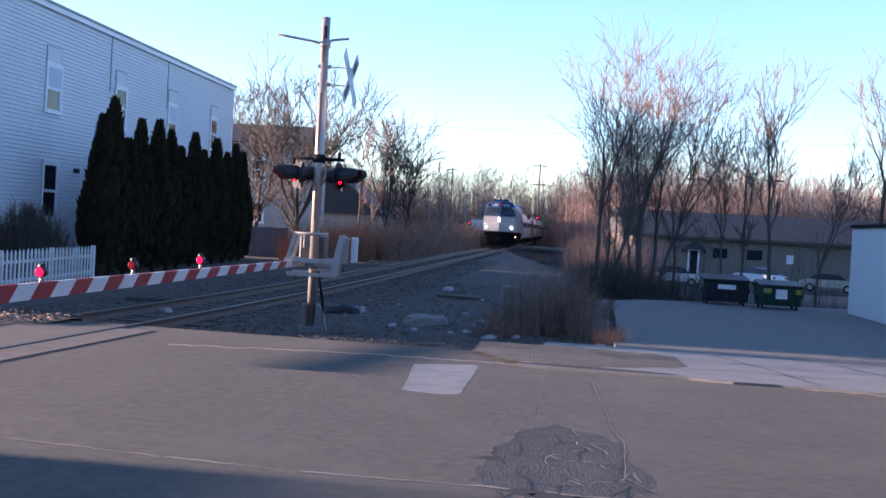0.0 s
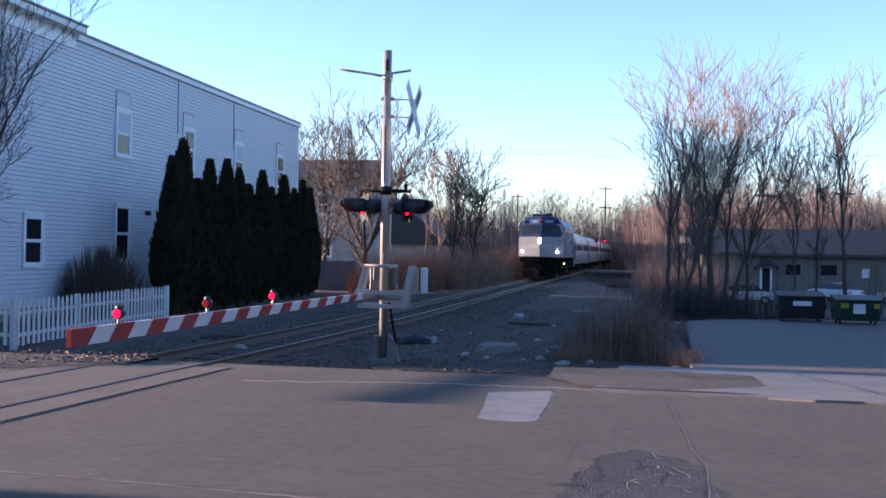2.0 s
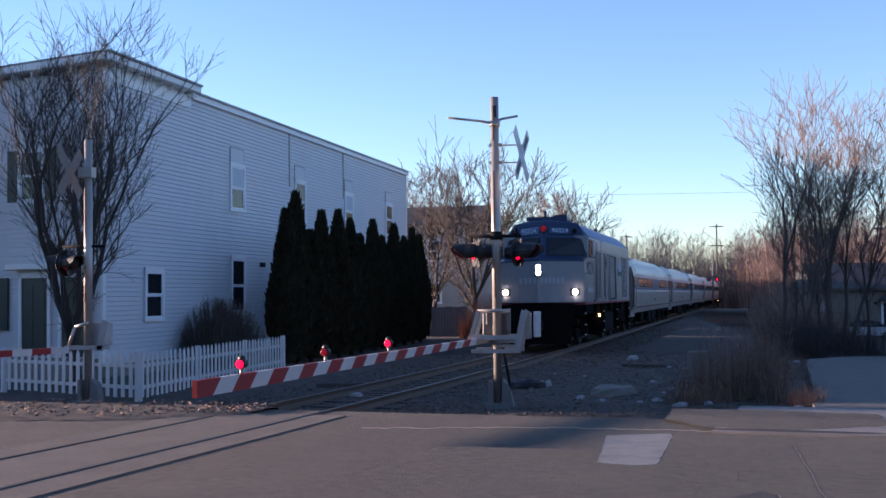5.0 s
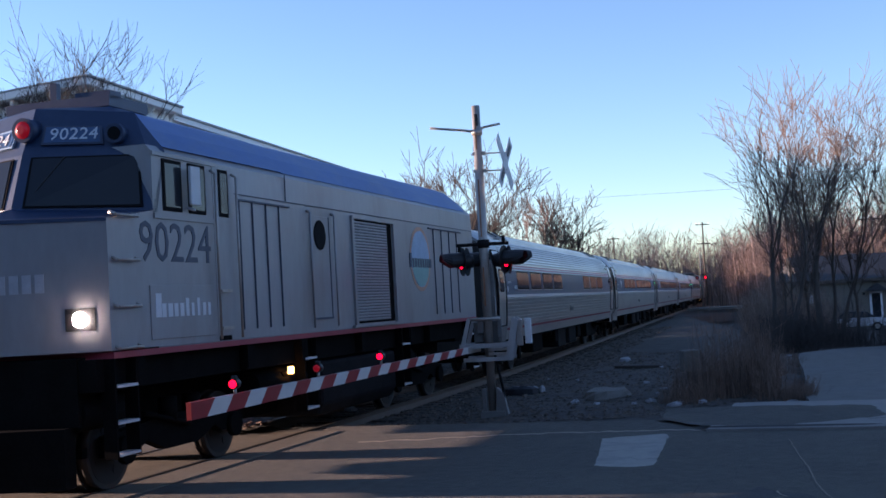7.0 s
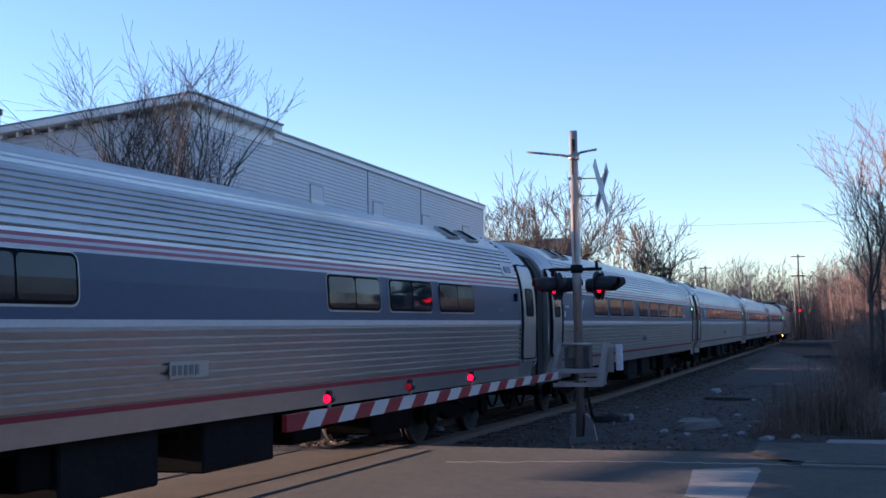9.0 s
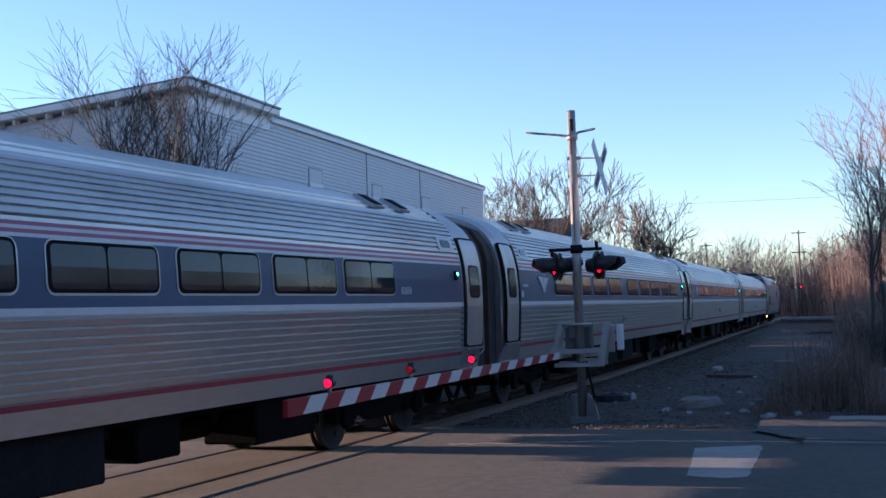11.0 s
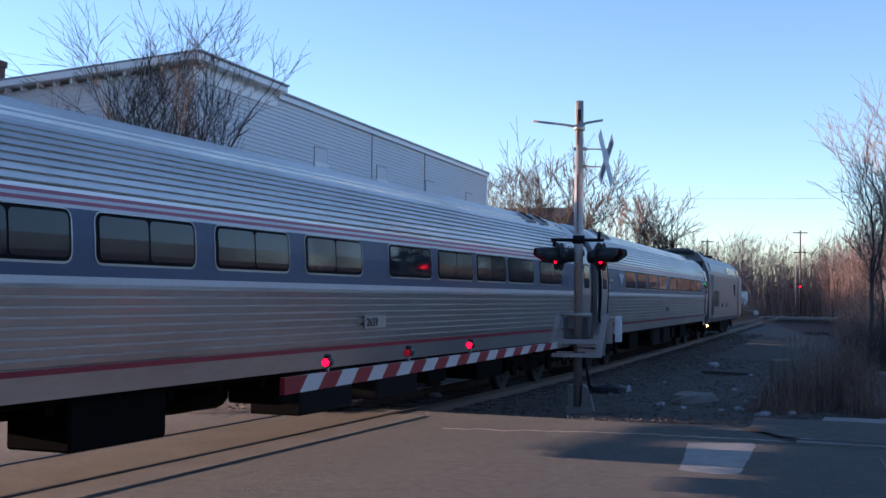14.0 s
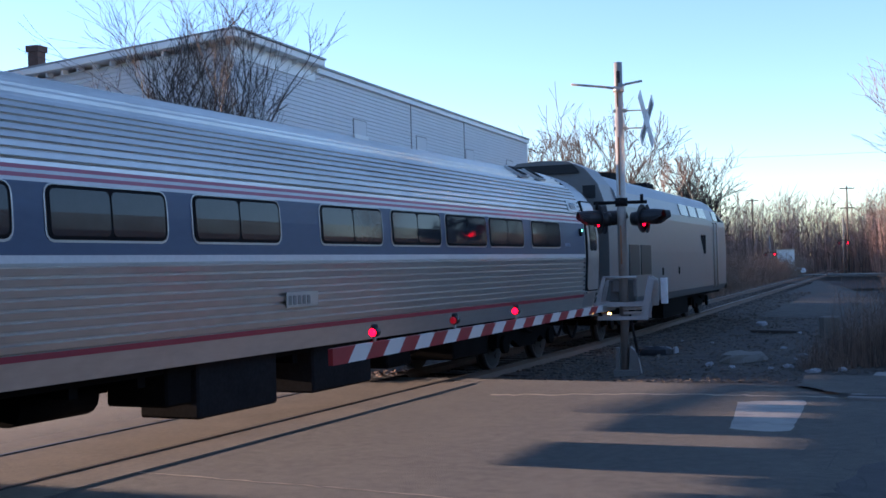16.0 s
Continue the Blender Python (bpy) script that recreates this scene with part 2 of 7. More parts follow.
def build_ground():
    xs = [-1600, -800, -400, -200, -120, -80, -60, -45, -35, -28] + list(np.arange(-24, 16.1, 0.4)) + [18, 21, 25, 30, 36, 45, 60, 80, 120, 200, 400, 800, 1600]
    ys = [-900, -300, -100, -40, -15, 0, 8, 12] + list(np.arange(15, 46, 0.4)) + [47, 48.5, 50, 53, 57, 62, 68, 76, 86, 100, 120, 150, 200, 300, 500, 900, 1600]
    verts = [(x, y, lift(x, y)) for y in ys for x in xs]
    n = len(xs)
    faces = [(j * n + i, j * n + i + 1, (j + 1) * n + i + 1, (j + 1) * n + i) for j in range(len(ys) - 1) for i in range(n - 1)]
    g = raw("ground", verts, faces, BALLAST, smooth=True)
    tagged(g, "dark stony ground with litter and dry soil", "ground", kind="structure")


build_ground()


def build_road():
    bm = bmesh.new()
    # worn far edge of the asphalt
    pts = []
    for i in range(0, 241):
        u = -60 + i * 0.5
        pts.append((u, 0.10 * noise.noise((u * 0.8, 1, 0)) + 0.06 * noise.noise((u * 3.1, 2, 0)) + (1.5 if u < 0.9 else 0.1 if u > 2.2 else 1.5 - 1.4 * (u - 0.9) / 1.3)))
    out = [(-60, -17.0)] + [(60, -17.0)] + pts[::-1]
    prism(bm, [(a, b) for a, b in out], -0.35, 0.0)
    road = part("road", bm, ASPHALT, at=ROAD)
    tagged(road, "worn grey asphalt road with cracks and patches", "road", kind="structure")
    return road


road = build_road()


def build_walk():
    bm = bmesh.new()
    far = [(1.2 + i * 0.6, 3.6 + 0.15 * noise.noise((i * 0.4, 5, 0))) for i in range(0, 90)]
    near = [(1.2 + i * 0.6, -0.16 + 0.07 * noise.noise((i * 0.7, 8, 0))) for i in range(0, 90)]
    prism(bm, near + far[::-1], -0.3, 0.035)
    walkway = part("pavement", bm, CONCRETE, at=ROAD)
    tagged(walkway, "cracked pale concrete sidewalk and drive apron", "pavement", kind="structure")
    bm = bmesh.new()
    edge = [(3.1, 20.2), (3.25, 22), (3.7, 24.5), (4.2, 28), (4.7, 32), (5.2, 35.0), (6.2, 36.0), (8.0, 36.7), (12.5, 37.0), (45, 33), (45, 6)]
    prism(bm, edge, -0.32, 0.012, "z")
    lot = part("parking_lot", bm, LOT)
    tagged(lot, "plain grey asphalt parking lot in shade", "parking lot", kind="structure")


build_walk()


def build_track():
    for name, off in (("rail", -0.755), ("rail", 0.755)):
        r = empty("railway_rail", "rusty steel rail with a bright worn head", "rail", "rails of the track", kind="structure")
        strip("rail_web", (-90, 370, 1.0, [(off - 0.07, -0.17), (off + 0.07, -0.17), (off + 0.07, -0.15), (off + 0.03, -0.06), (off + 0.036, 0.012), (off - 0.036, 0.012), (off - 0.03, -0.06), (off - 0.07, -0.15)]), RAIL, r)
        strip("rail_head", (-90, 370, 1.0, [(off - 0.03, 0.010), (off + 0.03, 0.010), (off + 0.03, 0.016), (off - 0.03, 0.016)]), RAIL_TOP, r)


build_track()

# ---- the train ----
STEEL = mat("fluted_stainless", (0.65, 0.615, 0.57), 0.38, 0.85, vary=0.10, scale=1.5, dirt=(0.24, 0.21, 0.18), dirt_scale=0.9, dirt_amount=0.35, stretch=(1, 0.25, 1))
STEEL_PLAIN = mat("plain_stainless", (0.46, 0.45, 0.435), 0.38, 0.8, vary=0.08, scale=2, dirt=(0.22, 0.2, 0.17), dirt_scale=1.2, dirt_amount=0.4)
CAR_BLUE = mat("car_blue_band", (0.034, 0.066, 0.125), 0.45, vary=0.12, scale=1.5, dirt=(0.06, 0.085, 0.125), dirt_scale=0.8, stretch=(1, 0.3, 1))
CAR_RED = mat("car_red_stripe", (0.33, 0.04, 0.06), 0.45, vary=0.1, scale=2)
CAR_WHITE = mat("car_white_stripe", (0.62, 0.60, 0.58), 0.45, vary=0.1, scale=2)
PINK = mat("car_red_upper_stripe", (0.42, 0.09, 0.13), 0.45, vary=0.1, scale=2)
RUBBER = mat("black_rubber", (0.015, 0.015, 0.016), 0.7, vary=0.2)
UNDER = mat("underframe_black", (0.008, 0.0077, 0.0075), 0.75, vary=0.35, scale=3)
UNDER_GREY = mat("underframe_grey", (0.02, 0.02, 0.021), 0.7, vary=0.3, scale=2)
DIAPHRAGM = mat("diaphragm_rubber", (0.028, 0.025, 0.023), 0.8, vary=0.4, scale=3)
WHEEL = mat("wheel_steel", (0.022, 0.020, 0.018), 0.7, 0.2, vary=0.2)
TYRE = mat("wheel_tread", (0.045, 0.040, 0.036), 0.6, 0.4, vary=0.1)
CAR_GLASS = mat("car_window_glass", (0.025, 0.03, 0.035), 0.07, vary=0.1)
LOCO_GREY = mat("loco_silver_paint", (0.31, 0.31, 0.315), 0.40, 0.2, vary=0.09, scale=0.9, dirt=(0.25, 0.225, 0.205), dirt_scale=1.1, dirt_amount=0.6, stretch=(1, 1, 0.35))
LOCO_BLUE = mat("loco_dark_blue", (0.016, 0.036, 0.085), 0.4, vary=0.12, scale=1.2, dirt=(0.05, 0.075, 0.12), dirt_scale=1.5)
# roof: nearly the cab front's hue, about four times paler
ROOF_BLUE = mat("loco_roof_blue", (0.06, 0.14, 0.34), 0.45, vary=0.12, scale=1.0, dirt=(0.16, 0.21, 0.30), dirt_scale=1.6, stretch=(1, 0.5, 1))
LOCO_DARK = mat("loco_dark_letter", (0.05, 0.065, 0.10), 0.5, vary=0.1)
MARK_BLUE = mat("faded_lettering", (0.20, 0.25, 0.33), 0.5, vary=0.15)
NOSE_MARK = mat("faded_nose_lettering", (0.40, 0.42, 0.45), 0.5, vary=0.15)
PLATE_GREY = mat("dull_plate", (0.46, 0.435, 0.40), 0.42, 0.8, vary=0.15, scale=6)
PLATE_MARK = mat("plate_lettering", (0.17, 0.165, 0.16), 0.5, 0.3, vary=0.2)
PALE = mat("pale_lettering", (0.62, 0.64, 0.66), 0.5, vary=0.08)
SHUTTER = mat("shutter_slats", (0.36, 0.37, 0.38), 0.45, 0.4, vary=0.1)
SEAFOAM = mat("emblem_green", (0.22, 0.42, 0.38), 0.5, vary=0.15, scale=3)
EMBLEM_SKY = mat("emblem_blue", (0.30, 0.44, 0.58), 0.5, vary=0.2, scale=3)
EMBLEM_ORANGE = mat("emblem_orange", (0.55, 0.30, 0.20), 0.5, vary=0.15, scale=3)
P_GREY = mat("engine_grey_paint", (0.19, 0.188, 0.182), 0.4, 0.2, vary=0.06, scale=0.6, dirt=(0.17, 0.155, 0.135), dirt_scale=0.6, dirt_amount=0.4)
# roof shoulder: a paler, slightly bluer grey than the flanks
P_ROOF = mat("engine_roof_pale", (0.27, 0.285, 0.30), 0.4, 0.3, vary=0.06, scale=0.8)
GREEN_LAMP = mat("lit_green_lamp", (0.02, 0.35, 0.15), 0.3, emit=4.0, emit_color=(0.03, 1.0, 0.4))
AMBER_LAMP = mat("lit_amber_lamp", (0.9, 0.5, 0.1), 0.3, emit=6.0, emit_color=(1.0, 0.5, 0.12))
MIRROR_WHITE = mat("mirror_white", (0.6, 0.62, 0.62), 0.5, vary=0.08)


for _m in (UNDER, UNDER_GREY, RUBBER, EVERGREEN):
    _m.node_tree.nodes["Principled BSDF"].inputs["Specular IOR Level"].default_value = 0.02
for _m in (CAR_GLASS, GLASS):
    _m.node_tree.nodes["Principled BSDF"].inputs["Specular IOR Level"].default_value = 0.32


def lettering(name, body, size, material, parent, m, label="", extrude=0.004, stretch=1.0):
    cu = bpy.data.curves.new(name, "FONT")
    cu.body, cu.size, cu.extrude, cu.align_x, cu.resolution_u = body, size, extrude, "LEFT", 2
    tmp = bpy.data.objects.new(name, cu)
    scene.collection.objects.link(tmp)
    bpy.context.view_layer.update()
    me = bpy.data.meshes.new_from_object(tmp.evaluated_get(bpy.context.evaluated_depsgraph_get()))
    bpy.data.objects.remove(tmp)
    me.transform(Matrix.Diagonal((stretch, 1, 1, 1)))
    me.materials.clear()
    me.materials.append(material)
    ob = new(name, me)
    ob.parent = parent
    ob.matrix_basis = m
    return tagged(ob, label)


def side_pose(x, y, z):
    """Lettering on a side that faces +x, reading along +y."""
    return Matrix.Translation((x, y, z)) @ Matrix(((0, 0, 1, 0), (1, 0, 0, 0), (0, 1, 0, 0), (0, 0, 0, 1)))


def sweep(name, prof, slots, y0, y1, mats, parent, label="", cap=True, both=True):
    """A body drawn along y from a half outline (x, z) that goes from the bottom up to the ridge; mirrored."""
    full = [(x, z) for x, z in prof]
    sl = list(slots)
    if both:
        full += [(-x, z) for x, z in prof[::-1][1:]]
        sl += list(slots)[::-1]
    n = len(full)
    verts = [(x, y0, z) for x, z in full] + [(x, y1, z) for x, z in full]
    faces = [(i, i + n, i + n + 1, i + 1) for i in range(n - 1)]
    fs = sl[:n - 1]
    faces.append((0, n - 1, 2 * n - 1, n))
    fs.append(0)
    if cap:
        faces += [tuple(range(n)), tuple(range(2 * n - 1, n - 1, -1))]
        fs += [0, 0]
    return raw(name, verts, faces, mats, parent, label, face_slots=fs)


OUT = [(1.00, 1.47), (1.30, 1.535), (2.05, 1.575), (2.45, 1.57), (2.76, 1.545), (2.95, 1.51), (3.15, 1.455), (3.32, 1.375), (3.48, 1.265), (3.62, 1.12), (3.74, 0.94), (3.85, 0.70), (3.93, 0.40), (3.97, 0.0)]


def car_x(z):
    return float(np.interp(z, [a for a, _ in OUT], [b for _, b in OUT]))


def car_profile():
    """Half outline of a fluted car with a slot for each face: 0 steel, 1 blue, 2 red, 3 white, 4 upper red."""
    pts, sl = [], []

    def go(z, dx=0.0, slot=0):
        pts.append((max(0.0, car_x(z) + dx), z))
        sl.append(slot)
    go(0.98), go(1.10)
    go(1.215, 0.0, 2), go(1.275, 0.0, 0)
    z = 1.29
    while z < 2.03:
        go(z, -0.028), go(z + 0.006, 0.004), go(z + 0.064, 0.016), go(z + 0.076, -0.028)
        z += 0.094
    go(2.055, 0.004, 3), go(2.125, 0.004, 1)
    for zz in (2.3, 2.5, 2.65):
        go(zz, 0.0, 1)
    go(2.765, 0.0, 3), go(2.80, 0.0, 4), go(2.838, 0.0, 3), go(2.872, 0.0, 4), go(2.91, 0.0, 0)
    go(2.95)
    z = 2.97
    k = 0
    while z < 3.50:
        step = 0.082 - 0.0022 * k
        go(z, -0.020), go(z + 0.012, 0.014), go(z + step * 0.80, 0.008), go(z + step * 0.90, -0.020)
        z += step
        k += 1
    # flutes over the flatter top go by width
    x = car_x(z) - 0.02
    while x > 0.12:
        zz = float(np.interp(-x, [-b for _, b in OUT], [a for a, _ in OUT]))
        pts.append((x, zz - 0.008)), sl.append(0)
        pts.append((x - 0.012, zz + 0.014)), sl.append(0)
        pts.append((x - 0.085, zz + 0.030)), sl.append(0)
        pts.append((x - 0.097, zz + 0.012)), sl.append(0)
        x -= 0.105
    pts.append((0.0, 3.985)), sl.append(0)
    return pts, sl[:len(pts) - 1]


def smooth_profile():
    pts, sl = [], []
    for z, s in ((0.80, 0), (1.00, 0), (1.215, 2), (1.275, 0), (1.6, 0), (2.05, 0), (2.125, 1), (2.45, 1), (2.765, 3), (2.80, 4), (2.838, 3), (2.872, 4), (2.91, 0), (3.05, 0), (3.2, 0), (3.36, 0), (3.5, 0), (3.62, 0), (3.74, 0), (3.85, 0), (3.93, 0), (3.97, 0)):
        pts.append((car_x(z), z))
        sl.append(s)
    return pts, sl[:-1]


def rounded(bm, y0, y1, z0, z1, r, x, depth, slot=0, side=1):
    """A rounded plate on the side of a car, following its curve."""
    zs = [z0 + r * (1 - math.cos(radians(a))) for a in (0, 30, 60)] + [z0 + r]
    k = max(1, int((z1 - z0 - 2 * r) / 0.12))
    zs += [z0 + r + (z1 - z0 - 2 * r) * i / k for i in range(1, k + 1)]
    zs += [z1 - r * (1 - math.cos(radians(a))) for a in (60, 30, 0)]
    rows = []
    for z in zs:
        e = max(0.0, z0 + r - z, z - (z1 - r))
        inset = r - math.sqrt(max(0.0, r * r - e * e))
        rows.append([bm.verts.new(((x(z) + d) * side, y, z)) for d, y in ((-0.02, y0 + inset), (depth, y0 + inset), (depth, y1 - inset), (-0.02, y1 - inset))])
    fcs = []
    for a, b in zip(rows[:-1], rows[1:]):
        for i in range(3):
            fcs.append(bm.faces.new((a[i], a[i + 1], b[i + 1], b[i])))
    fcs += [bm.faces.new(rows[0]), bm.faces.new(rows[-1])]
    for fc in fcs:
        fc.material_index = slot


def wheelset_mesh():
    bm = bmesh.new()
    tube(bm, (-0.9, 0, 0), (0.9, 0, 0), 0.085, seg=10)
    for sx in (-1, 1):
        tube(bm, (sx * 0.70, 0, 0), (sx * 0.84, 0, 0), 0.46, seg=28, slot=1)
        tube(bm, (sx * 0.84, 0, 0), (sx * 0.845, 0, 0), 0.40, seg=28)
        tube(bm, (sx * 0.68, 0, 0), (sx * 0.70, 0, 0), 0.485, seg=28, slot=1)
        tube(bm, (sx * 0.845, 0, 0), (sx * 0.92, 0, 0), 0.13, 0.11, seg=12)
        for a in range(4):
            c, s = math.cos(a * math.pi / 2), math.sin(a * math.pi / 2)
            tube(bm, (sx * 0.846, 0.26 * c, 0.26 * s), (sx * 0.856, 0.26 * c, 0.26 * s), 0.055, seg=8)
    return mesh("wheelset", bm, WHEEL, TYRE)


WHEELSET = wheelset_mesh()
SPIN = []


def add_wheels(car, places):
    for y in places:
        w = new("wheelset", WHEELSET)
        w.parent = car
        w.matrix_basis = pose(0, y, 0.475)
        SPIN.append((w, y))


def truck(car, yc, base=2.6, name="truck"):
    bm = bmesh.new()
    for sx in (-1, 1):
        prism(bm, [(yc - base / 2 - 0.32, 0.42), (yc - base / 2 + 0.32, 0.42), (yc - base / 2 + 0.5, 0.52), (yc - 0.4, 0.36), (yc + 0.4, 0.36), (yc + base / 2 - 0.5, 0.52), (yc + base / 2 - 0.32, 0.42), (yc + base / 2 + 0.32, 0.42), (yc + base / 2 + 0.3, 0.66), (yc + 0.5, 0.78), (yc - 0.5, 0.78), (yc - base / 2 - 0.3, 0.66)], sx * 0.98 - 0.07, sx * 0.98 + 0.07, "x")
        for k in (-1, 1):
            tube(bm, (sx * 1.0, yc + k * base / 2, 0.30), (sx * 1.12, yc + k * base / 2, 0.30), 0.001, seg=4)
            tube(bm, (sx * 1.04, yc + k * base / 2, 0.475), (sx * 1.12, yc + k * base / 2, 0.475), 0.17, seg=14)
            tube(bm, (sx * 1.02, yc + k * 0.3, 0.70), (sx * 1.02, yc + k * 0.3, 1.0), 0.12, seg=12)
        tube(bm, (sx * 1.1, yc - 1.0, 0.86), (sx * 1.1, yc + 0.1, 0.62), 0.035, seg=8)
    cbox(bm, (0, yc, 0.62), (1.9, 0.5, 0.3))
    cbox(bm, (0, yc - base / 2 - 0.5, 0.5), (1.7, 0.1, 0.12))
    cbox(bm, (0, yc + base / 2 + 0.5, 0.5), (1.7, 0.1, 0.12))
    part(name, bm, UNDER, car)


def build_coach_shell():
    """A fluted stainless car without its windows; its middle lies over the origin, 26 m between couplers."""
    car = empty("passenger_car", "fluted stainless steel passenger car with blue window band", "train car", "cars of the train")
    pr, sl = car_profile()
    sweep("body", pr, sl, -11.38, 11.38, [STEEL, CAR_BLUE, CAR_RED, CAR_WHITE, PINK], car)
    pr, sl = smooth_profile()
    for e in (-1, 1):
        # vestibule, drawn in a little towards the end
        a, b = (11.38, 12.50)
        full = pr + [(-x, z) for x, z in pr[::-1][1:]]
        fsl = sl + sl[::-1]
        n = len(full)
        ring = []
        for y, k in ((a, 1.0), (12.2, 0.985), (b, 0.95)):
            ring += [(x * k, e * y, z if z < 3.3 else 3.3 + (z - 3.3) * (1 - (1 - k) * 3)) for x, z in full]
        fcs, fs = [], []
        for r in range(2):
            for i in range(n - 1):
                fcs.append((r * n + i, (r + 1) * n + i, (r + 1) * n + i + 1, r * n + i + 1))
                fs.append(fsl[i])
        fcs += [tuple(range(2 * n, 3 * n)), (0, n, n + n - 1, n - 1), (n, 2 * n, 3 * n - 1, 2 * n - 1)]
        fs += [0, 0, 0]
        raw("vestibule", ring, fcs, [STEEL_PLAIN], car, face_slots=[0] * len(fcs))
        bm = bmesh.new()
        outl = [(1.36, 0.75), (1.38, 2.9), (1.30, 3.2), (1.08, 3.5), (0.55, 3.72), (-0.55, 3.72), (-1.08, 3.5), (-1.30, 3.2), (-1.38, 2.9), (-1.36, 0.75)]
        prism(bm, outl, e * 12.45, e * 12.96, "y")
        dia = part("diaphragm", bm, DIAPHRAGM, car, "dark rubber diaphragm between cars")
        for sx in (-1, 1):
            bm = bmesh.new()
            tube(bm, (sx * 1.50, e * 12.56, 1.25), (sx * 1.50, e * 12.56, 2.05), 0.018, seg=8)
            tube(bm, (sx * 1.50, e * 12.56, 2.05), (sx * 1.44, e * 12.48, 2.12), 0.018, seg=8)
            tube(bm, (sx * 1.50, e * 12.56, 1.25), (sx * 1.44, e * 12.48, 1.16), 0.018, seg=8)
            part("grab_iron", bm, GALV, car)
        # brake and power hoses that hang under the coupling
        for hx in (0.5, 0.85):
            bm = bmesh.new()
            prev = None
            for i in range(13):
                q = (hx + 0.02 * e, e * (12.15 + 0.066 * i), 0.62 - (0.24 + 0.1 * hx) * math.sin(math.pi * i / 12))
                if prev:
                    tube(bm, prev, q, 0.03, seg=6)
                prev = q
            part("hose", bm, RUBBER, car)
        bm = bmesh.new()
        cbox(bm, (0, e * 12.4, 0.85), (0.4, 1.1, 0.3))
        part("coupler", bm, UNDER, car)
        for sx in (-1, 1):
            y0, y1 = sorted((e * 11.58, e * 12.38))
            bm = bmesh.new()
            rounded(bm, y0, y1, 1.36, 3.24, 0.10, car_x, 0.010, 0, sx)
            d = part("door", bm, STEEL_PLAIN, car, "plain steel sliding door")
            bm = bmesh.new()
            rounded(bm, y0 - 0.035, y1 + 0.035, 1.325, 3.275, 0.13, car_x, 0.006, 0, sx)
            part("door_seal", bm, RUBBER, d)
            bm = bmesh.new()
            rounded(bm, y0 + 0.14, y1 - 0.14, 2.20, 2.78, 0.09, car_x, 0.016, 0, sx)
            part("door_window", bm, RUBBER, d)
            bm = bmesh.new()
            rounded(bm, y0 + 0.17, y1 - 0.17, 2.23, 2.75, 0.08, car_x, 0.020, 0, sx)
            part("pane", bm, CAR_GLASS, d)
            bm = bmesh.new()
            yi = e * 11.50
            rounded(bm, yi - 0.055, yi + 0.055, 1.34, 3.26, 0.05, car_x, 0.016, 0, sx)
            part("door_pocket", bm, RUBBER, car)
            bm = bmesh.new()
            rounded(bm, min(y0, y1) - 0.05, max(y0, y1) + 0.05, 1.285, 1.33, 0.02, car_x, 0.03, 0, sx)
            part("door_step", bm, STEEL_PLAIN, car)
            ym = e * 10.85
            bm = bmesh.new()
            rounded(bm, ym - 0.34, ym + 0.34, 3.0, 3.25, 0.04, car_x, 0.022, 0, sx)
            sw = part("sign_window", bm, STEEL_PLAIN, car)
            bm = bmesh.new()
            rounded(bm, ym - 0.20, ym + 0.20, 3.06, 3.19, 0.05, car_x, 0.028, 0, sx)
            part("pane", bm, CAR_GLASS, sw)
    for y in (-10.0, -9.0, 9.0, 10.0):
        bm = bmesh.new()
        m = pose(0.95, y, 3.752, 0, 31, 0)
        cbox(bm, (0, 0, 0), (0.42, 0.40, 0.05), m)
        h = part("roof_hatch", bm, STEEL_PLAIN, car)
        bm = bmesh.new()
        cbox(bm, (0, 0, 0.03), (0.33, 0.30, 0.02), m)
        part("hatch_panel", bm, UNDER_GREY, h)
    # equipment under the floor
    bm = bmesh.new()
    box(bm, -1.3, 1.3, -11.3, 11.3, 0.90, 1.02)
    cbox(bm, (0, 0, 0.8), (0.5, 16, 0.3))
    for y in np.arange(-8, 8.1, 1.0):
        cbox(bm, (0, y, 0.86), (2.5, 0.12, 0.14))
    part("underframe", bm, UNDER, car)
    for y0, y1, z0 in ((-6.8, -5.2, 0.42), (-2.7, -2.25, 0.55), (-2.15, -0.55, 0.36), (0.3, 1.9, 0.38), (2.4, 3.2, 0.5), (4.8, 6.3, 0.42)):
        bm = bmesh.new()
        box(bm, 0.55, 1.33, y0, y1, z0, 1.0)
        part("equipment_box", bm, UNDER_GREY if z0 < 0.40 else UNDER, car, bevel=0.025)
    bm = bmesh.new()
    for y0 in (-4.2, 3.6):
        tube(bm, (0.6, y0, 0.72), (0.6, y0 + 1.1, 0.72), 0.2, seg=14)
    tube(bm, (1.2, -8, 0.95), (1.2, 8, 0.95), 0.03, seg=6)
    part("air_tank", bm, UNDER, car)
    for yc in (-9.07, 9.07):
        truck(car, yc)
    bm = bmesh.new()
    box(bm, 1.575, 1.588, -0.72, 0.02, 1.50, 1.68)
    part("number_plate", bm, PLATE_GREY, car, "dull steel number plate")
    return car


COACH_WINDOWS = (4.45, 6.45, 8.45, 10.45, 13.10, 15.20, 17.25, 19.28, 21.22)
LATER_WINDOWS = (4.15, 6.22, 8.34, 10.49, 13.15, 15.15, 17.05, 18.88, 21.02)
CAFE_WINDOWS = (3.05, 5.10, 7.15, 9.12, 15.95, 17.98, 19.98)


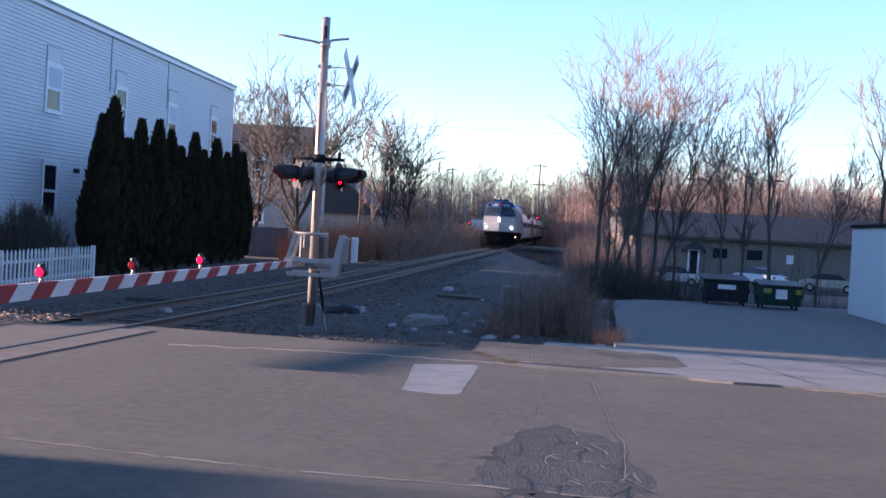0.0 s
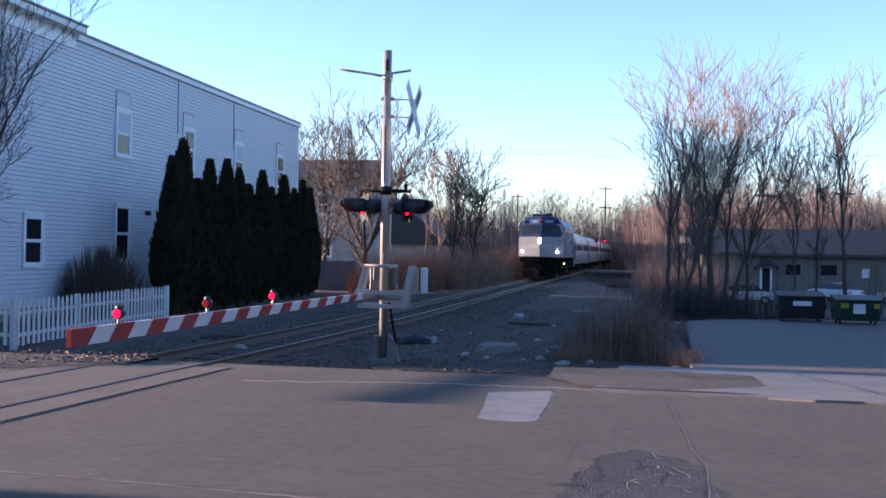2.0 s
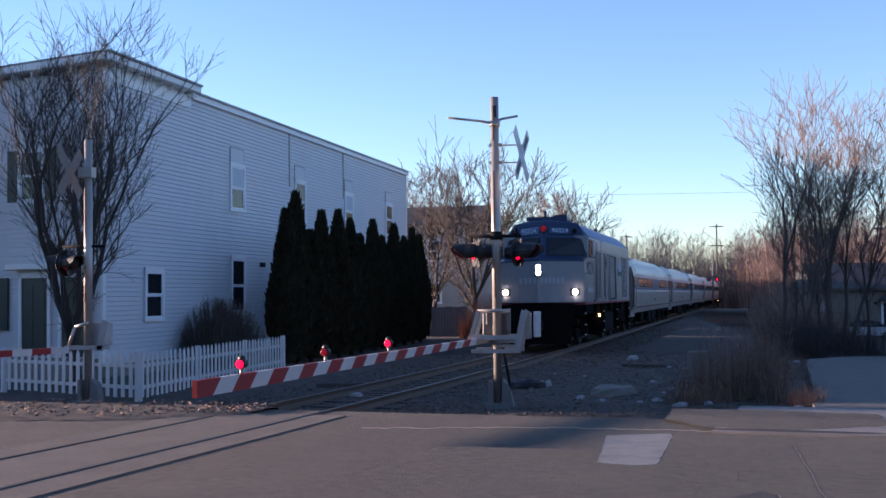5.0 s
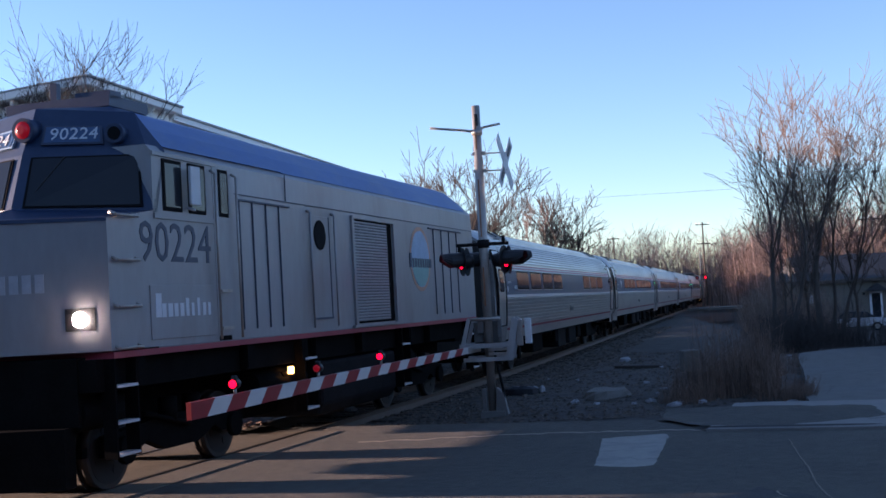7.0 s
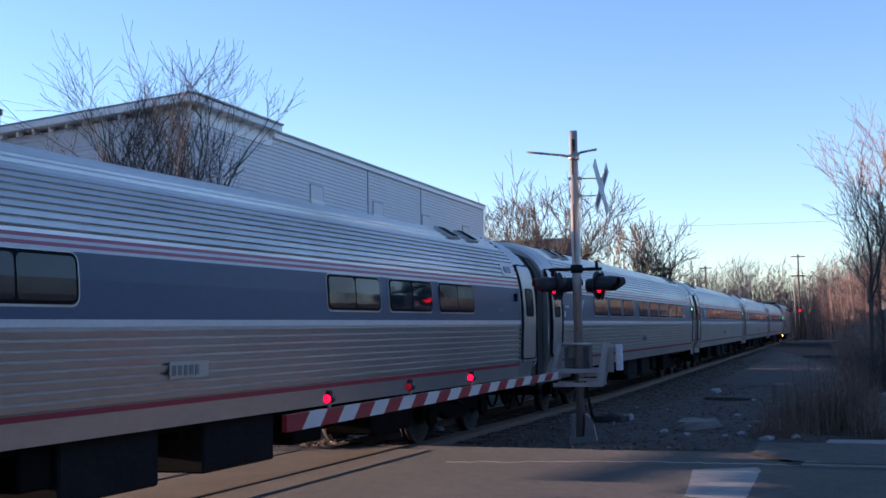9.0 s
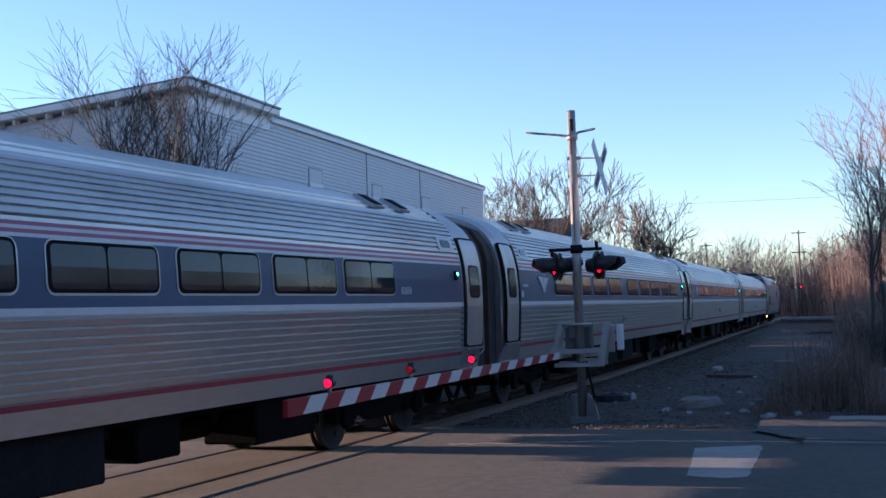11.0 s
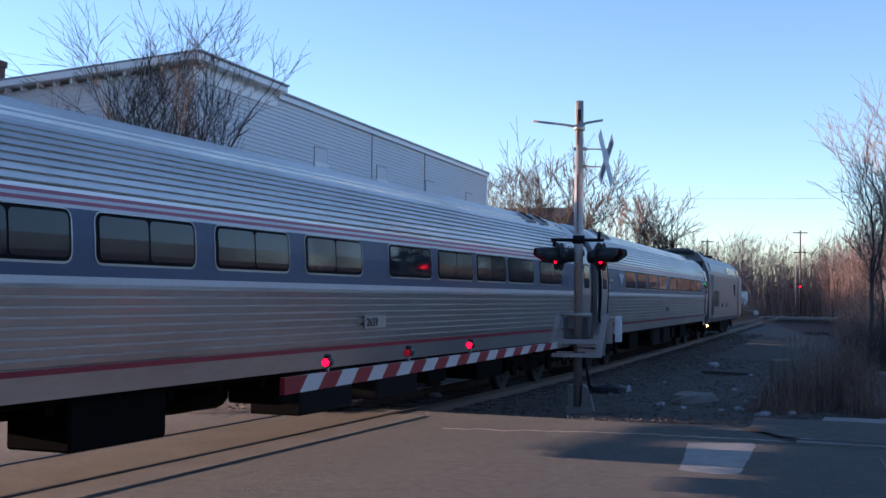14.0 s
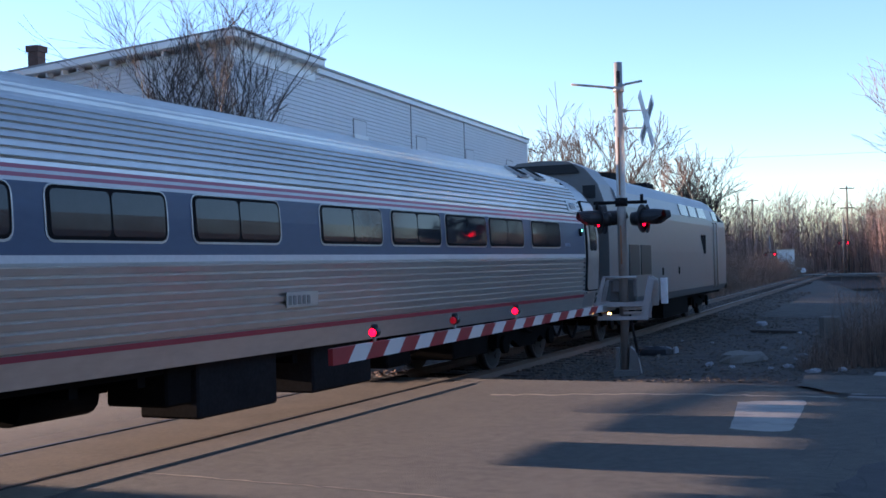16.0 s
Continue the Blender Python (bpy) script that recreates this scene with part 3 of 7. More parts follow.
def car_windows(car, starts):
    for s in starts:
        y0 = s - 13.0
        bm = bmesh.new()
        rounded(bm, y0, y0 + 1.70, 2.262, 2.752, 0.09, car_x, 0.012)
        w = part("window", bm, RUBBER, car)
        bm = bmesh.new()
        rounded(bm, y0 - 0.025, y0 + 1.725, 2.238, 2.764, 0.11, car_x, 0.006)
        part("window_rim", bm, STEEL_PLAIN, w)
        for a in (0.04, 0.865):
            bm = bmesh.new()
            rounded(bm, y0 + a, y0 + a + 0.795, 2.297, 2.718, 0.06, car_x, 0.018)
            part("pane", bm, CAR_GLASS, w)


def emblem(car, y, z, k=1.0, x=None):
    """A fan of three bent bands."""
    bm = bmesh.new()
    apex = 0.52
    for a, b, foot in ((0.0, 0.42, -0.06), (0.46, 0.66, 0.0), (0.70, 0.88, 0.05)):
        outl = []
        for edge, steps in ((a, range(7)), (b, range(6, -1, -1))):
            for i in steps:
                q = i / 6
                f0 = apex + foot + (0.012 if edge == b else -0.012)
                outl.append((y + k * (f0 + (edge - f0) * q ** 1.45), z + k * 0.34 * (0.02 + 0.98 * q - 0.10 * q * (edge - 0.4))))
        prism(bm, outl, car_x(z + 0.1) + 0.002, car_x(z + 0.1) + 0.014, "x")
    part("emblem", bm, PALE, car, "pale fan shaped emblem")


def bars(car, y, z, widths, h, material, x=None, label="small unreadable lettering"):
    bm = bmesh.new()
    a = y
    for w in widths:
        rounded(bm, a, a + w, z, z + h, min(w, h) * 0.2, x or car_x, 0.008)
        a += w + h * 0.35
    part("lettering", bm, material, car, label)


TRAIN = []


def build_train():
    first = build_coach_shell()
    cars = [first] + [copy_thing(first, pose(0, 0, 0)) for _ in range(4)]
    for i, car in enumerate(cars):
        car_windows(car, CAFE_WINDOWS if i == 0 else [w - 1.4 for w in COACH_WINDOWS[1:]] if i == 1 else COACH_WINDOWS if i == 2 else LATER_WINDOWS)
        add_wheels(car, (-10.37, -7.77, 7.77, 10.37))
        if i:
            emblem(car, -10.05, 2.30)
            bars(car, -9.80, 2.675, (0.075,) * 6, 0.045, MARK_BLUE)
        number = ("48180", "82650", "", "", "")[i]
        if number:
            y = (-10.4, 8.72, 0, 0, 9.0)[i]
            lettering("car_number", number, 0.16, PALE, car, side_pose(1.584 if i != 4 else 1.60, y if i != 4 else 0.6, 2.26 if i != 4 else 1.56))
        if i == 3:
            lettering("car_number", "2659", 0.17, UNDER, car, side_pose(1.590, -0.66, 1.53), stretch=1.15)
        else:
            bars(car, -0.68, 1.53, (0.07,) * 5, 0.11, PLATE_MARK, lambda z: 1.584)
        bars(car, -11.2, 2.42, (0.05,) * 6, 0.05, PALE)
        if i != 1:
            bars(car, 10.02, 2.28, (0.045,) * 5, 0.07, MARK_BLUE)
        bm = bmesh.new()
        rounded(bm, -11.3, -11.18, 2.2, 2.34, 0.05, car_x, 0.008)
        part("decal", bm, PALE, car)
        bm = bmesh.new()
        rounded(bm, 11.02, 11.10, 2.50, 2.66, 0.03, car_x, 0.05)
        lampbox = part("marker_lamp", bm, UNDER_GREY, car)
        bm = bmesh.new()
        rounded(bm, 11.035, 11.085, 2.59, 2.64, 0.02, car_x, 0.06)
        part("lens", bm, GREEN_LAMP if i else RUBBER, lampbox)
        TRAIN.append((car, 17.5 + 26.0 * i + 13.0, 26.0))
    tagged(first, "fluted stainless steel cafe car with few windows")


build_train()


def build_cab_car():
    """The former locomotive that leads: blunt nose, sloped windscreen, baggage shutters. y = 0 at the front coupler."""
    c = empty("cab_car", "silver and blue cab control car with a blunt nose", "locomotive")
    W = 1.55

    def hull(name, pts, faces, material, label="", slots=None):
        return raw(name, pts, faces, material, c, label, face_slots=slots)
    # main body: side walls up to the blue roof slope
    prof = [(W - 0.02, 1.58), (W, 1.66), (W, 2.6), (W, 3.55), (W - 0.02, 3.97), (W - 0.07, 4.05)]
    sweep("body", prof + [(0.0, 4.06)], [0] * 6, 3.55, 15.95, [LOCO_GREY], c)
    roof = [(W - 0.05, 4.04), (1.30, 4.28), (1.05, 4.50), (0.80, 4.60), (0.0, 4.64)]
    sweep("roof", roof, [0] * 4, 5.75, 15.6, [ROOF_BLUE], c, "paler blue sloped roof")
    sweep("roof", [(a + 0.012, b + 0.012) for a, b in roof[:-1]] + [(0, 4.652)], [0] * 4, 2.35, 5.75, [ROOF_BLUE], c, "paler blue cab roof")
    sweep("roof_end", [(W - 0.08, 4.04), (1.28, 4.26), (1.0, 4.44), (0.0, 4.5)], [0] * 3, 15.6, 15.93, [LOCO_GREY], c)
    # cab sides
    sweep("cab", [(W - 0.02, 1.58), (W, 1.66), (W, 3.2), (W, 3.97), (W - 0.07, 4.05), (0.0, 4.06)], [0] * 5, 2.02, 3.55, [LOCO_GREY], c)
    # nose: two flat faces that meet at the middle
    zt, zb = 3.12, 1.66
    n = [(0, 0.62, zb), (W, 1.03, zb), (W, 1.03, zt), (0, 0.62, zt + 0.04), (-W, 1.03, zb), (-W, 1.03, zt), (W, 2.03, zb), (W, 2.03, 3.26), (-W, 2.03, zb), (-W, 2.03, 3.26), (0, 1.55, 3.34)]
    hull("nose", n, [(0, 1, 2, 3), (0, 3, 5, 4), (1, 6, 7, 2), (4, 5, 9, 8), (0, 4, 8, 6, 1)], [LOCO_GREY], "blunt silver nose with two flat faces")
    hull("nose_top", [(0, 0.61, zt + 0.045), (W + 0.004, 1.025, zt + 0.004), (W + 0.004, 2.03, 3.265), (0, 1.50, 3.36), (-W - 0.004, 2.03, 3.265), (-W - 0.004, 1.025, zt + 0.004), (0, 0.606, zt + 0.0), (W + 0.004, 1.021, zt - 0.035), (-W - 0.004, 1.021, zt - 0.035)],
         [(0, 1, 2, 3), (0, 3, 4, 5), (6, 7, 1, 0), (6, 0, 5, 8)], [LOCO_BLUE], "dark blue band over the nose")
    # windscreen face and brow
    f = [(0, 1.45, 3.30), (W, 2.0, 3.24), (1.46, 2.10, 3.98), (0, 1.72, 4.02), (-W, 2.0, 3.24), (-1.46, 2.10, 3.98), (1.18, 2.30, 4.50), (0, 2.02, 4.62), (-1.18, 2.30, 4.50), (W, 2.34, 4.0), (-W, 2.34, 4.0), (0.8, 2.38, 4.62), (-0.8, 2.38, 4.62), (W, 2.10, 3.24), (-W, 2.10, 3.24)]
    hull("cab_front", f, [(0, 1, 2, 3), (0, 3, 5, 4), (3, 2, 6, 7), (3, 7, 8, 5), (2, 9, 6), (5, 8, 10), (6, 9, 11), (8, 12, 10), (7, 6, 11), (7, 12, 8), (7, 11, 12), (1, 13, 9, 2), (4, 5, 10, 14)], [LOCO_BLUE], "dark blue cab front")

    def on_face(a, b, cc, u, v, d):
        """Point on a face with corners a (origin), b (u end, with its own upper corner) and cc (v end), pushed out by d."""
        lo, hi = b if isinstance(b[0], tuple) else (b, None)
        a, lo, cc = Vector(a), Vector(lo), Vector(cc)
        hi = Vector(hi) if hi else lo + cc - a
        nn = (lo - a).cross(cc - a).normalized()
        if nn.y > 0:
            nn = -nn
        return (a * (1 - u) + lo * u) * (1 - v) + (cc * (1 - u) + hi * u) * v + nn * d

    def plate(name, a, b, cc, u0, u1, v0, v1, d, material, parent=c, label=""):
        front = [on_face(a, b, cc, u, v, d) for u, v in ((u0, v0), (u1, v0), (u1, v1), (u0, v1))]
        back = [on_face(a, b, cc, u, v, -0.01) for u, v in ((u0, v0), (u1, v0), (u1, v1), (u0, v1))]
        return raw(name, front + back, [(0, 1, 2, 3), (0, 4, 5, 1), (1, 5, 6, 2), (2, 6, 7, 3), (3, 7, 4, 0)], material, parent, label)
    for sx in (1, -1):
        a, b, cc = (0, 1.45, 3.30), ((sx * W, 2.0, 3.24), (sx * 1.46, 2.10, 3.98)), (0, 1.72, 4.02)
        fr = plate("windscreen", a, b, cc, 0.08, 0.94, 0.08, 0.94, 0.02, RUBBER)
        plate("pane", a, b, cc, 0.10, 0.92, 0.11, 0.91, 0.028, GLASS, fr)
        bm = bmesh.new()
        p0, p1 = on_face(a, b, cc, 0.35, 0.93, 0.03), on_face(a, b, cc, 0.16 if sx > 0 else 0.6, 0.35, 0.03)
        tube(bm, p0, p1, 0.012, seg=6)
        part("wiper", bm, BLACK, c)
        a, b, cc = (0, 1.72, 4.02), ((sx * 1.46, 2.10, 3.98), (sx * 1.18, 2.30, 4.50)), (0, 2.02, 4.62)
        nb = plate("number_board", a, b, cc, 0.14, 0.66, 0.18, 0.60, 0.03, LOCO_DARK if sx > 0 else EMBLEM_SKY)
        lf = plate("board_face", a, b, cc, 0.16, 0.64, 0.22, 0.56, 0.036, mat("board_glass", (0.05, 0.10, 0.19), 0.3), nb)
        q0 = on_face(a, b, cc, 0.20 if sx > 0 else 0.62, 0.27, 0.042)
        xa = (Vector(b[0]) - Vector(a)).normalized() * sx
        up = (Vector(cc) - Vector(a))
        up = (up - xa * up.dot(xa)).normalized()
        nz = xa.cross(up)
        m = Matrix.Translation(q0) @ Matrix((xa, up, nz)).transposed().to_4x4()
        lettering("road_number", "90224", 0.24, PALE, c, m)
        bm = bmesh.new()
        o = on_face(a, b, cc, 0.80, 0.42, 0.0)
        tube(bm, o, o + Vector((sx * 0.02, -0.14, 0)), 0.12, seg=16)
        h = part("classification_lamp", bm, LOCO_BLUE, c)
        bm = bmesh.new()
        tube(bm, o + Vector((sx * 0.02, -0.135, 0)), o + Vector((sx * 0.022, -0.15, 0)), 0.08, seg=16)
        part("lens", bm, RUBBER, h)
        # ditch lamps
        a, b, cc = (0, 0.62, zb), (sx * W, 1.03, zb), (0, 0.62, zt)
        dl = plate("ditch_lamp", a, b, cc, 0.69, 0.90, 0.16, 0.33, 0.008, BLACK, c, "recessed ditch lamp in a black box")
        o = on_face(a, b, cc, 0.80, 0.245, 0.02)
        bm = bmesh.new()
        tube(bm, o, o + Vector((0, -0.03, 0)), 0.085, seg=16)
        part("lit_lens", bm, LAMP_ON, dl)
    # mid headlamps
    bm = bmesh.new()
    cbox(bm, (0, 0.61, 2.80), (0.24, 0.08, 0.42))
    hl = part("headlamp", bm, BLACK, c, "twin headlamp box on the nose")
    for z in (2.90, 2.70):
        bm = bmesh.new()
        tube(bm, (0, 0.575, z), (0, 0.555, z), 0.085, seg=16)
        part("lit_lens", bm, LAMP_ON, hl)
    bm = bmesh.new()
    tube(bm, (0, 1.96, 4.32), (0, 1.74, 4.32), 0.15, seg=18)
    g = part("warning_lamp", bm, LOCO_BLUE, c)
    bm = bmesh.new()
    tube(bm, (0, 1.742, 4.32), (0, 1.70, 4.32), 0.11, 0.05, seg=18)
    part("lens", bm, LENS_DIM, g)
    bm = bmesh.new()
    cbox(bm, (0, 2.9, 4.72), (1.5, 0.9, 0.14))
    cbox(bm, (-0.05, 2.5, 4.84), (0.09, 0.09, 0.34))
    cbox(bm, (0.5, 2.6, 4.80), (0.5, 0.25, 0.1))
    part("roof_horn_deck", bm, LOCO_BLUE, c)
    # pale name on the nose, as bars
    for sx, us in ((-1, (0.40, 0.28, 0.17, 0.06)), (1, (0.04, 0.13, 0.22, 0.31, 0.40, 0.49))):
        a, b, cc = (0, 0.62, zb), (sx * W, 1.03, zb), (0, 0.62, zt)
        for u in us:
            plate("lettering", a, b, cc, u, u + 0.062, 0.46, 0.60, 0.006, NOSE_MARK, c, "faded pale nose lettering")
    # side: number, plate, doors, posts, rails
    lettering("road_number", "90224", 0.68, LOCO_DARK, c, side_pose(W + 0.003, 1.66, 2.66), stretch=1.02)

    def flat(name, y0, y1, z0, z1, d, material, parent=c, label="", bev=0.0):
        bm = bmesh.new()
        box(bm, W - 0.02, W + d, y0, y1, z0, z1)
        return part(name, bm, material, parent, label, bevel=bev)
    pl = flat("hatch", 1.86, 3.40, 1.74, 2.38, 0.012, LOCO_GREY, c, "rectangular hatch with pale lettering", 0.004)
    for i, w in enumerate((0.20, 0.14, 0.16, 0.14, 0.14, 0.12, 0.1, 0.1, 0.12, 0.1)):
        bm = bmesh.new()
        y = 1.96 + i * 0.14
        box(bm, W + 0.011, W + 0.017, y, y + w * 0.66, 2.0, 2.28 if i == 0 else 2.22 if i in (5, 7) else 2.16)
        part("lettering", bm, PALE, pl)
    flat("frame_strip", 2.02, 3.62, 3.17, 3.23, 0.02, LOCO_GREY)
    flat("frame_strip", 2.02, 3.62, 3.92, 3.97, 0.02, LOCO_GREY)
    for y0, y1 in ((2.24, 2.70), (2.86, 3.30), (3.64, 3.92)):
        wf = flat("cab_window", y0, y1, 3.27, 3.90, 0.014, RUBBER, c, "", 0.01)
        flat("pane", y0 + 0.05, y1 - 0.05, 3.32, 3.85, 0.02, CAR_GLASS, wf)
    bm = bmesh.new()
    box(bm, W + 0.10, W + 0.14, 2.70, 2.94, 3.36, 3.84)
    tube(bm, (W, 2.82, 3.34), (W + 0.12, 2.82, 3.30), 0.02, seg=8)
    part("mirror", bm, MIRROR_WHITE, c, "pale rear view mirror", bevel=0.008)
    cd = flat("cab_door", 3.50, 4.0, 1.72, 3.95, 0.006, LOCO_GREY)
    st = flat("step_well", 3.52, 3.86, 1.66, 2.40, 0.004, UNDER, c)
    for z in (1.80, 2.28):
        bm = bmesh.new()
        box(bm, W, W + 0.05, 3.55, 3.85, z, z + 0.04)
        part("step", bm, GALV, st)
    bm = bmesh.new()
    for y in (3.45, 4.04):
        tube(bm, (W + 0.07, y, 1.68), (W + 0.07, y, 3.82), 0.018, seg=8)
        tube(bm, (W + 0.07, y, 3.82), (W, y, 3.86), 0.018, seg=8)
    part("handrail", bm, GALV, c)
    for z in (3.16, 2.66, 2.14, 1.68):
        bm = bmesh.new()
        tube(bm, (W + 0.06, 1.12, z), (W + 0.06, 1.58, z), 0.018, seg=8)
        for y in (1.12, 1.58):
            tube(bm, (W - 0.02, y, z + 0.03), (W + 0.06, y, z), 0.022, seg=8)
        part("grab_iron", bm, GALV, c)
    # raised posts on the side
    for group in ((4.22, 4.62, 5.05, 5.48), (12.95, 13.5, 14.05, 14.62)):
        for y in group:
            bm = bmesh.new()
            prism(bm, [(W - 0.01, y - 0.012), (W + 0.02, y - 0.008), (W + 0.02, y + 0.008), (W - 0.01, y + 0.012)], 1.78, 3.52, "z")
            part("side_post", bm, LOCO_DARK, c)
        bm = bmesh.new()
        box(bm, W, W + 0.03, group[0] - 0.35 if group[0] > 10 else group[0] - 0.05, group[-1] + 0.35, 3.52, 3.545)
        part("drip_rail", bm, LOCO_DARK, c)
    bm = bmesh.new()
    box(bm, W, W + 0.012, 4.1, 15.9, 3.60, 3.612)
    box(bm, W, W + 0.012, 5.74, 5.76, 3.62, 4.0)
    part("seam", bm, LOCO_DARK, c)
    sd = flat("side_door", 6.62, 7.32, 1.86, 3.46, 0.012, LOCO_GREY, c, "side door with a round window", 0.004)
    bm = bmesh.new()
    tube(bm, (W, 6.95, 3.16), (W + 0.022, 6.95, 3.16), 0.235, seg=28)
    rw = part("round_window", bm, RUBBER, sd)
    bm = bmesh.new()
    tube(bm, (W + 0.02, 6.95, 3.16), (W + 0.026, 6.95, 3.16), 0.205, seg=28)
    part("pane", bm, UNDER_GREY, sd)
    for y in (6.50, 7.46):
        bm = bmesh.new()
        tube(bm, (W + 0.06, y, 1.72), (W + 0.06, y, 3.50), 0.016, seg=8)
        tube(bm, (W, y, 3.52), (W + 0.06, y, 3.50), 0.024, seg=8)
        part("handrail", bm, LOCO_GREY, c)
    bm = bmesh.new()
    for y in (6.60, 7.34):
        box(bm, W + 0.012, W + 0.02, y - 0.012, y + 0.012, 1.86, 3.46)
    box(bm, W, W + 0.03, 6.62, 7.34, 1.84, 1.87)
    part("door_frame", bm, LOCO_DARK, c)
    # roll-up baggage door
    flat("shutter_recess", 8.42, 10.36, 1.72, 3.50, 0.003, UNDER)
    for i in range(34):
        z = 1.76 + i * 0.0505
        bm = bmesh.new()
        prism(bm, [(W, z), (W + 0.022, z + 0.012), (W + 0.022, z + 0.034), (W, z + 0.047)], 8.46, 10.08, "y")
        part("slat", bm, SHUTTER, c)
    bm = bmesh.new()
    box(bm, W, W + 0.05, 8.32, 10.50, 3.50, 3.55)
    box(bm, W, W + 0.05, 10.38, 10.50, 1.70, 3.50)
    box(bm, W, W + 0.04, 8.32, 8.42, 1.70, 3.50)
    box(bm, W, W + 0.06, 8.20, 10.55, 1.66, 1.70)
    part("shutter_frame", bm, LOCO_GREY, c)
    # round emblem
    for r, d, m, z0 in ((0.64, 0.006, EMBLEM_ORANGE, 0), (0.56, 0.010, EMBLEM_SKY, 0)):
        bm = bmesh.new()
        tube(bm, (W, 12.03, 2.89), (W + d, 12.03, 2.89), r, seg=36)
        em = part("emblem", bm, m, c, "round emblem in pastel colours")
    bm = bmesh.new()
    arc = [(12.03 + 0.55 * math.cos(radians(a)), 2.89 + 0.55 * math.sin(radians(a))) for a in range(180, 361, 12)]
    prism(bm, arc, W, W + 0.014, "x")
    part("emblem_half", bm, SEAFOAM, c)
    for i in range(9):
        bm = bmesh.new()
        box(bm, W, W + 0.018, 11.35 + i * 0.155, 11.46 + i * 0.155, 2.72, 2.90 if i else 3.0)
        part("lettering", bm, LOCO_DARK, c)
    # sill, underframe, fuel tank, pilot
    bm = bmesh.new()
    box(bm, -W - 0.012, W + 0.012, 1.06, 15.95, 1.575, 1.645)
    part("sill", bm, CAR_RED, c, "red stripe along the sill")
    bm = bmesh.new()
    box(bm, -1.42, 1.42, 0.9, 15.9, 1.22, 1.575)
    for y in (1.5, 4.3, 6.1, 8.6, 11.2, 12.4, 15.2):
        box(bm, 1.42, W, y, y + 0.2, 1.25, 1.58)
    # air tanks, piping, and a block added to stop light passing underneath
    box(bm, -0.62, 0.62, 1.2, 15.8, 0.42, 1.24)
    for y0, y1, x, z, r in ((5.0, 7.0, 1.15, 0.95, 0.22), (10.7, 12.0, 1.15, 0.98, 0.20), (0.95, 1.9, 1.05, 0.98, 0.20)):
        tube(bm, (x, y0, z), (x, y1, z), r, seg=14)
        tube(bm, (-x, y0, z), (-x, y1, z), r, seg=14)
    tube(bm, (1.3, 5.8, 1.05), (1.3, 11.2, 1.05), 0.06, seg=8)
    part("underframe", bm, UNDER, c)
    bm = bmesh.new()
    prism(bm, [(1.30, 0.32), (1.42, 0.5), (1.42, 1.15), (1.2, 1.24), (-1.2, 1.24), (-1.42, 1.15), (-1.42, 0.5), (-1.30, 0.32)], 7.1, 10.6, "y")
    part("fuel_tank", bm, UNDER_GREY, c, bevel=0.03)
    bm = bmesh.new()
    prism(bm, [(0, 0.45), (1.1, 0.75), (1.1, 0.95), (-1.1, 0.95), (-1.1, 0.75)], 0.20, 0.85, "z")
    prism(bm, [(0, 0.80), (1.2, 0.88), (1.2, 1.2), (-1.2, 1.2), (-1.2, 0.88)], 0.85, 1.6, "z")
    part("pilot", bm, UNDER, c, "black snow plough under the nose")
    bm = bmesh.new()
    cbox(bm, (0, 0.15, 0.87), (0.34, 0.7, 0.34))
    part("coupler", bm, UNDER_GREY, c)
    for y in (1.10, 6.2, 10.7, 15.5):
        for z in (0.5, 0.85, 1.25):
            bm = bmesh.new()
            box(bm, 1.40, 1.56, y, y + 0.42, z, z + 0.03)
            part("step", bm, CAR_WHITE, c, "white edged step")
        bm = bmesh.new()
        for yy in (y - 0.03, y + 0.42):
            box(bm, 1.38, 1.55, yy, yy + 0.03, 0.48, 1.58)
        part("step_side", bm, UNDER, c)
    bm = bmesh.new()
    cbox(bm, (1.44, 5.9, 1.12), (0.05, 0.1, 0.1))
    part("marker_lamp", bm, AMBER_LAMP, c)
    for yc in (3.35, 13.0):
        truck(c, yc, 2.74)
    add_wheels(c, (3.35 - 1.37, 3.35 + 1.37, 13.0 - 1.37, 13.0 + 1.37))
    # rear wall and rail posts
    bm = bmesh.new()
    for x in (1.2, 0.7):
        tube(bm, (x, 16.02, 1.7), (x, 16.12, 1.75), 0.02, seg=8)
        tube(bm, (x, 16.12, 1.75), (x, 16.12, 3.0), 0.02, seg=8)
        tube(bm, (x, 16.12, 3.0), (x, 15.9, 3.05), 0.02, seg=8)
    part("end_handrail", bm, GALV, c)
    bm = bmesh.new()
    box(bm, -1.0, 1.0, 15.95, 16.5, 1.1, 1.4)
    part("end_platform", bm, UNDER, c)
    TRAIN.insert(0, (c, 0.0, 0.0))


build_cab_car()


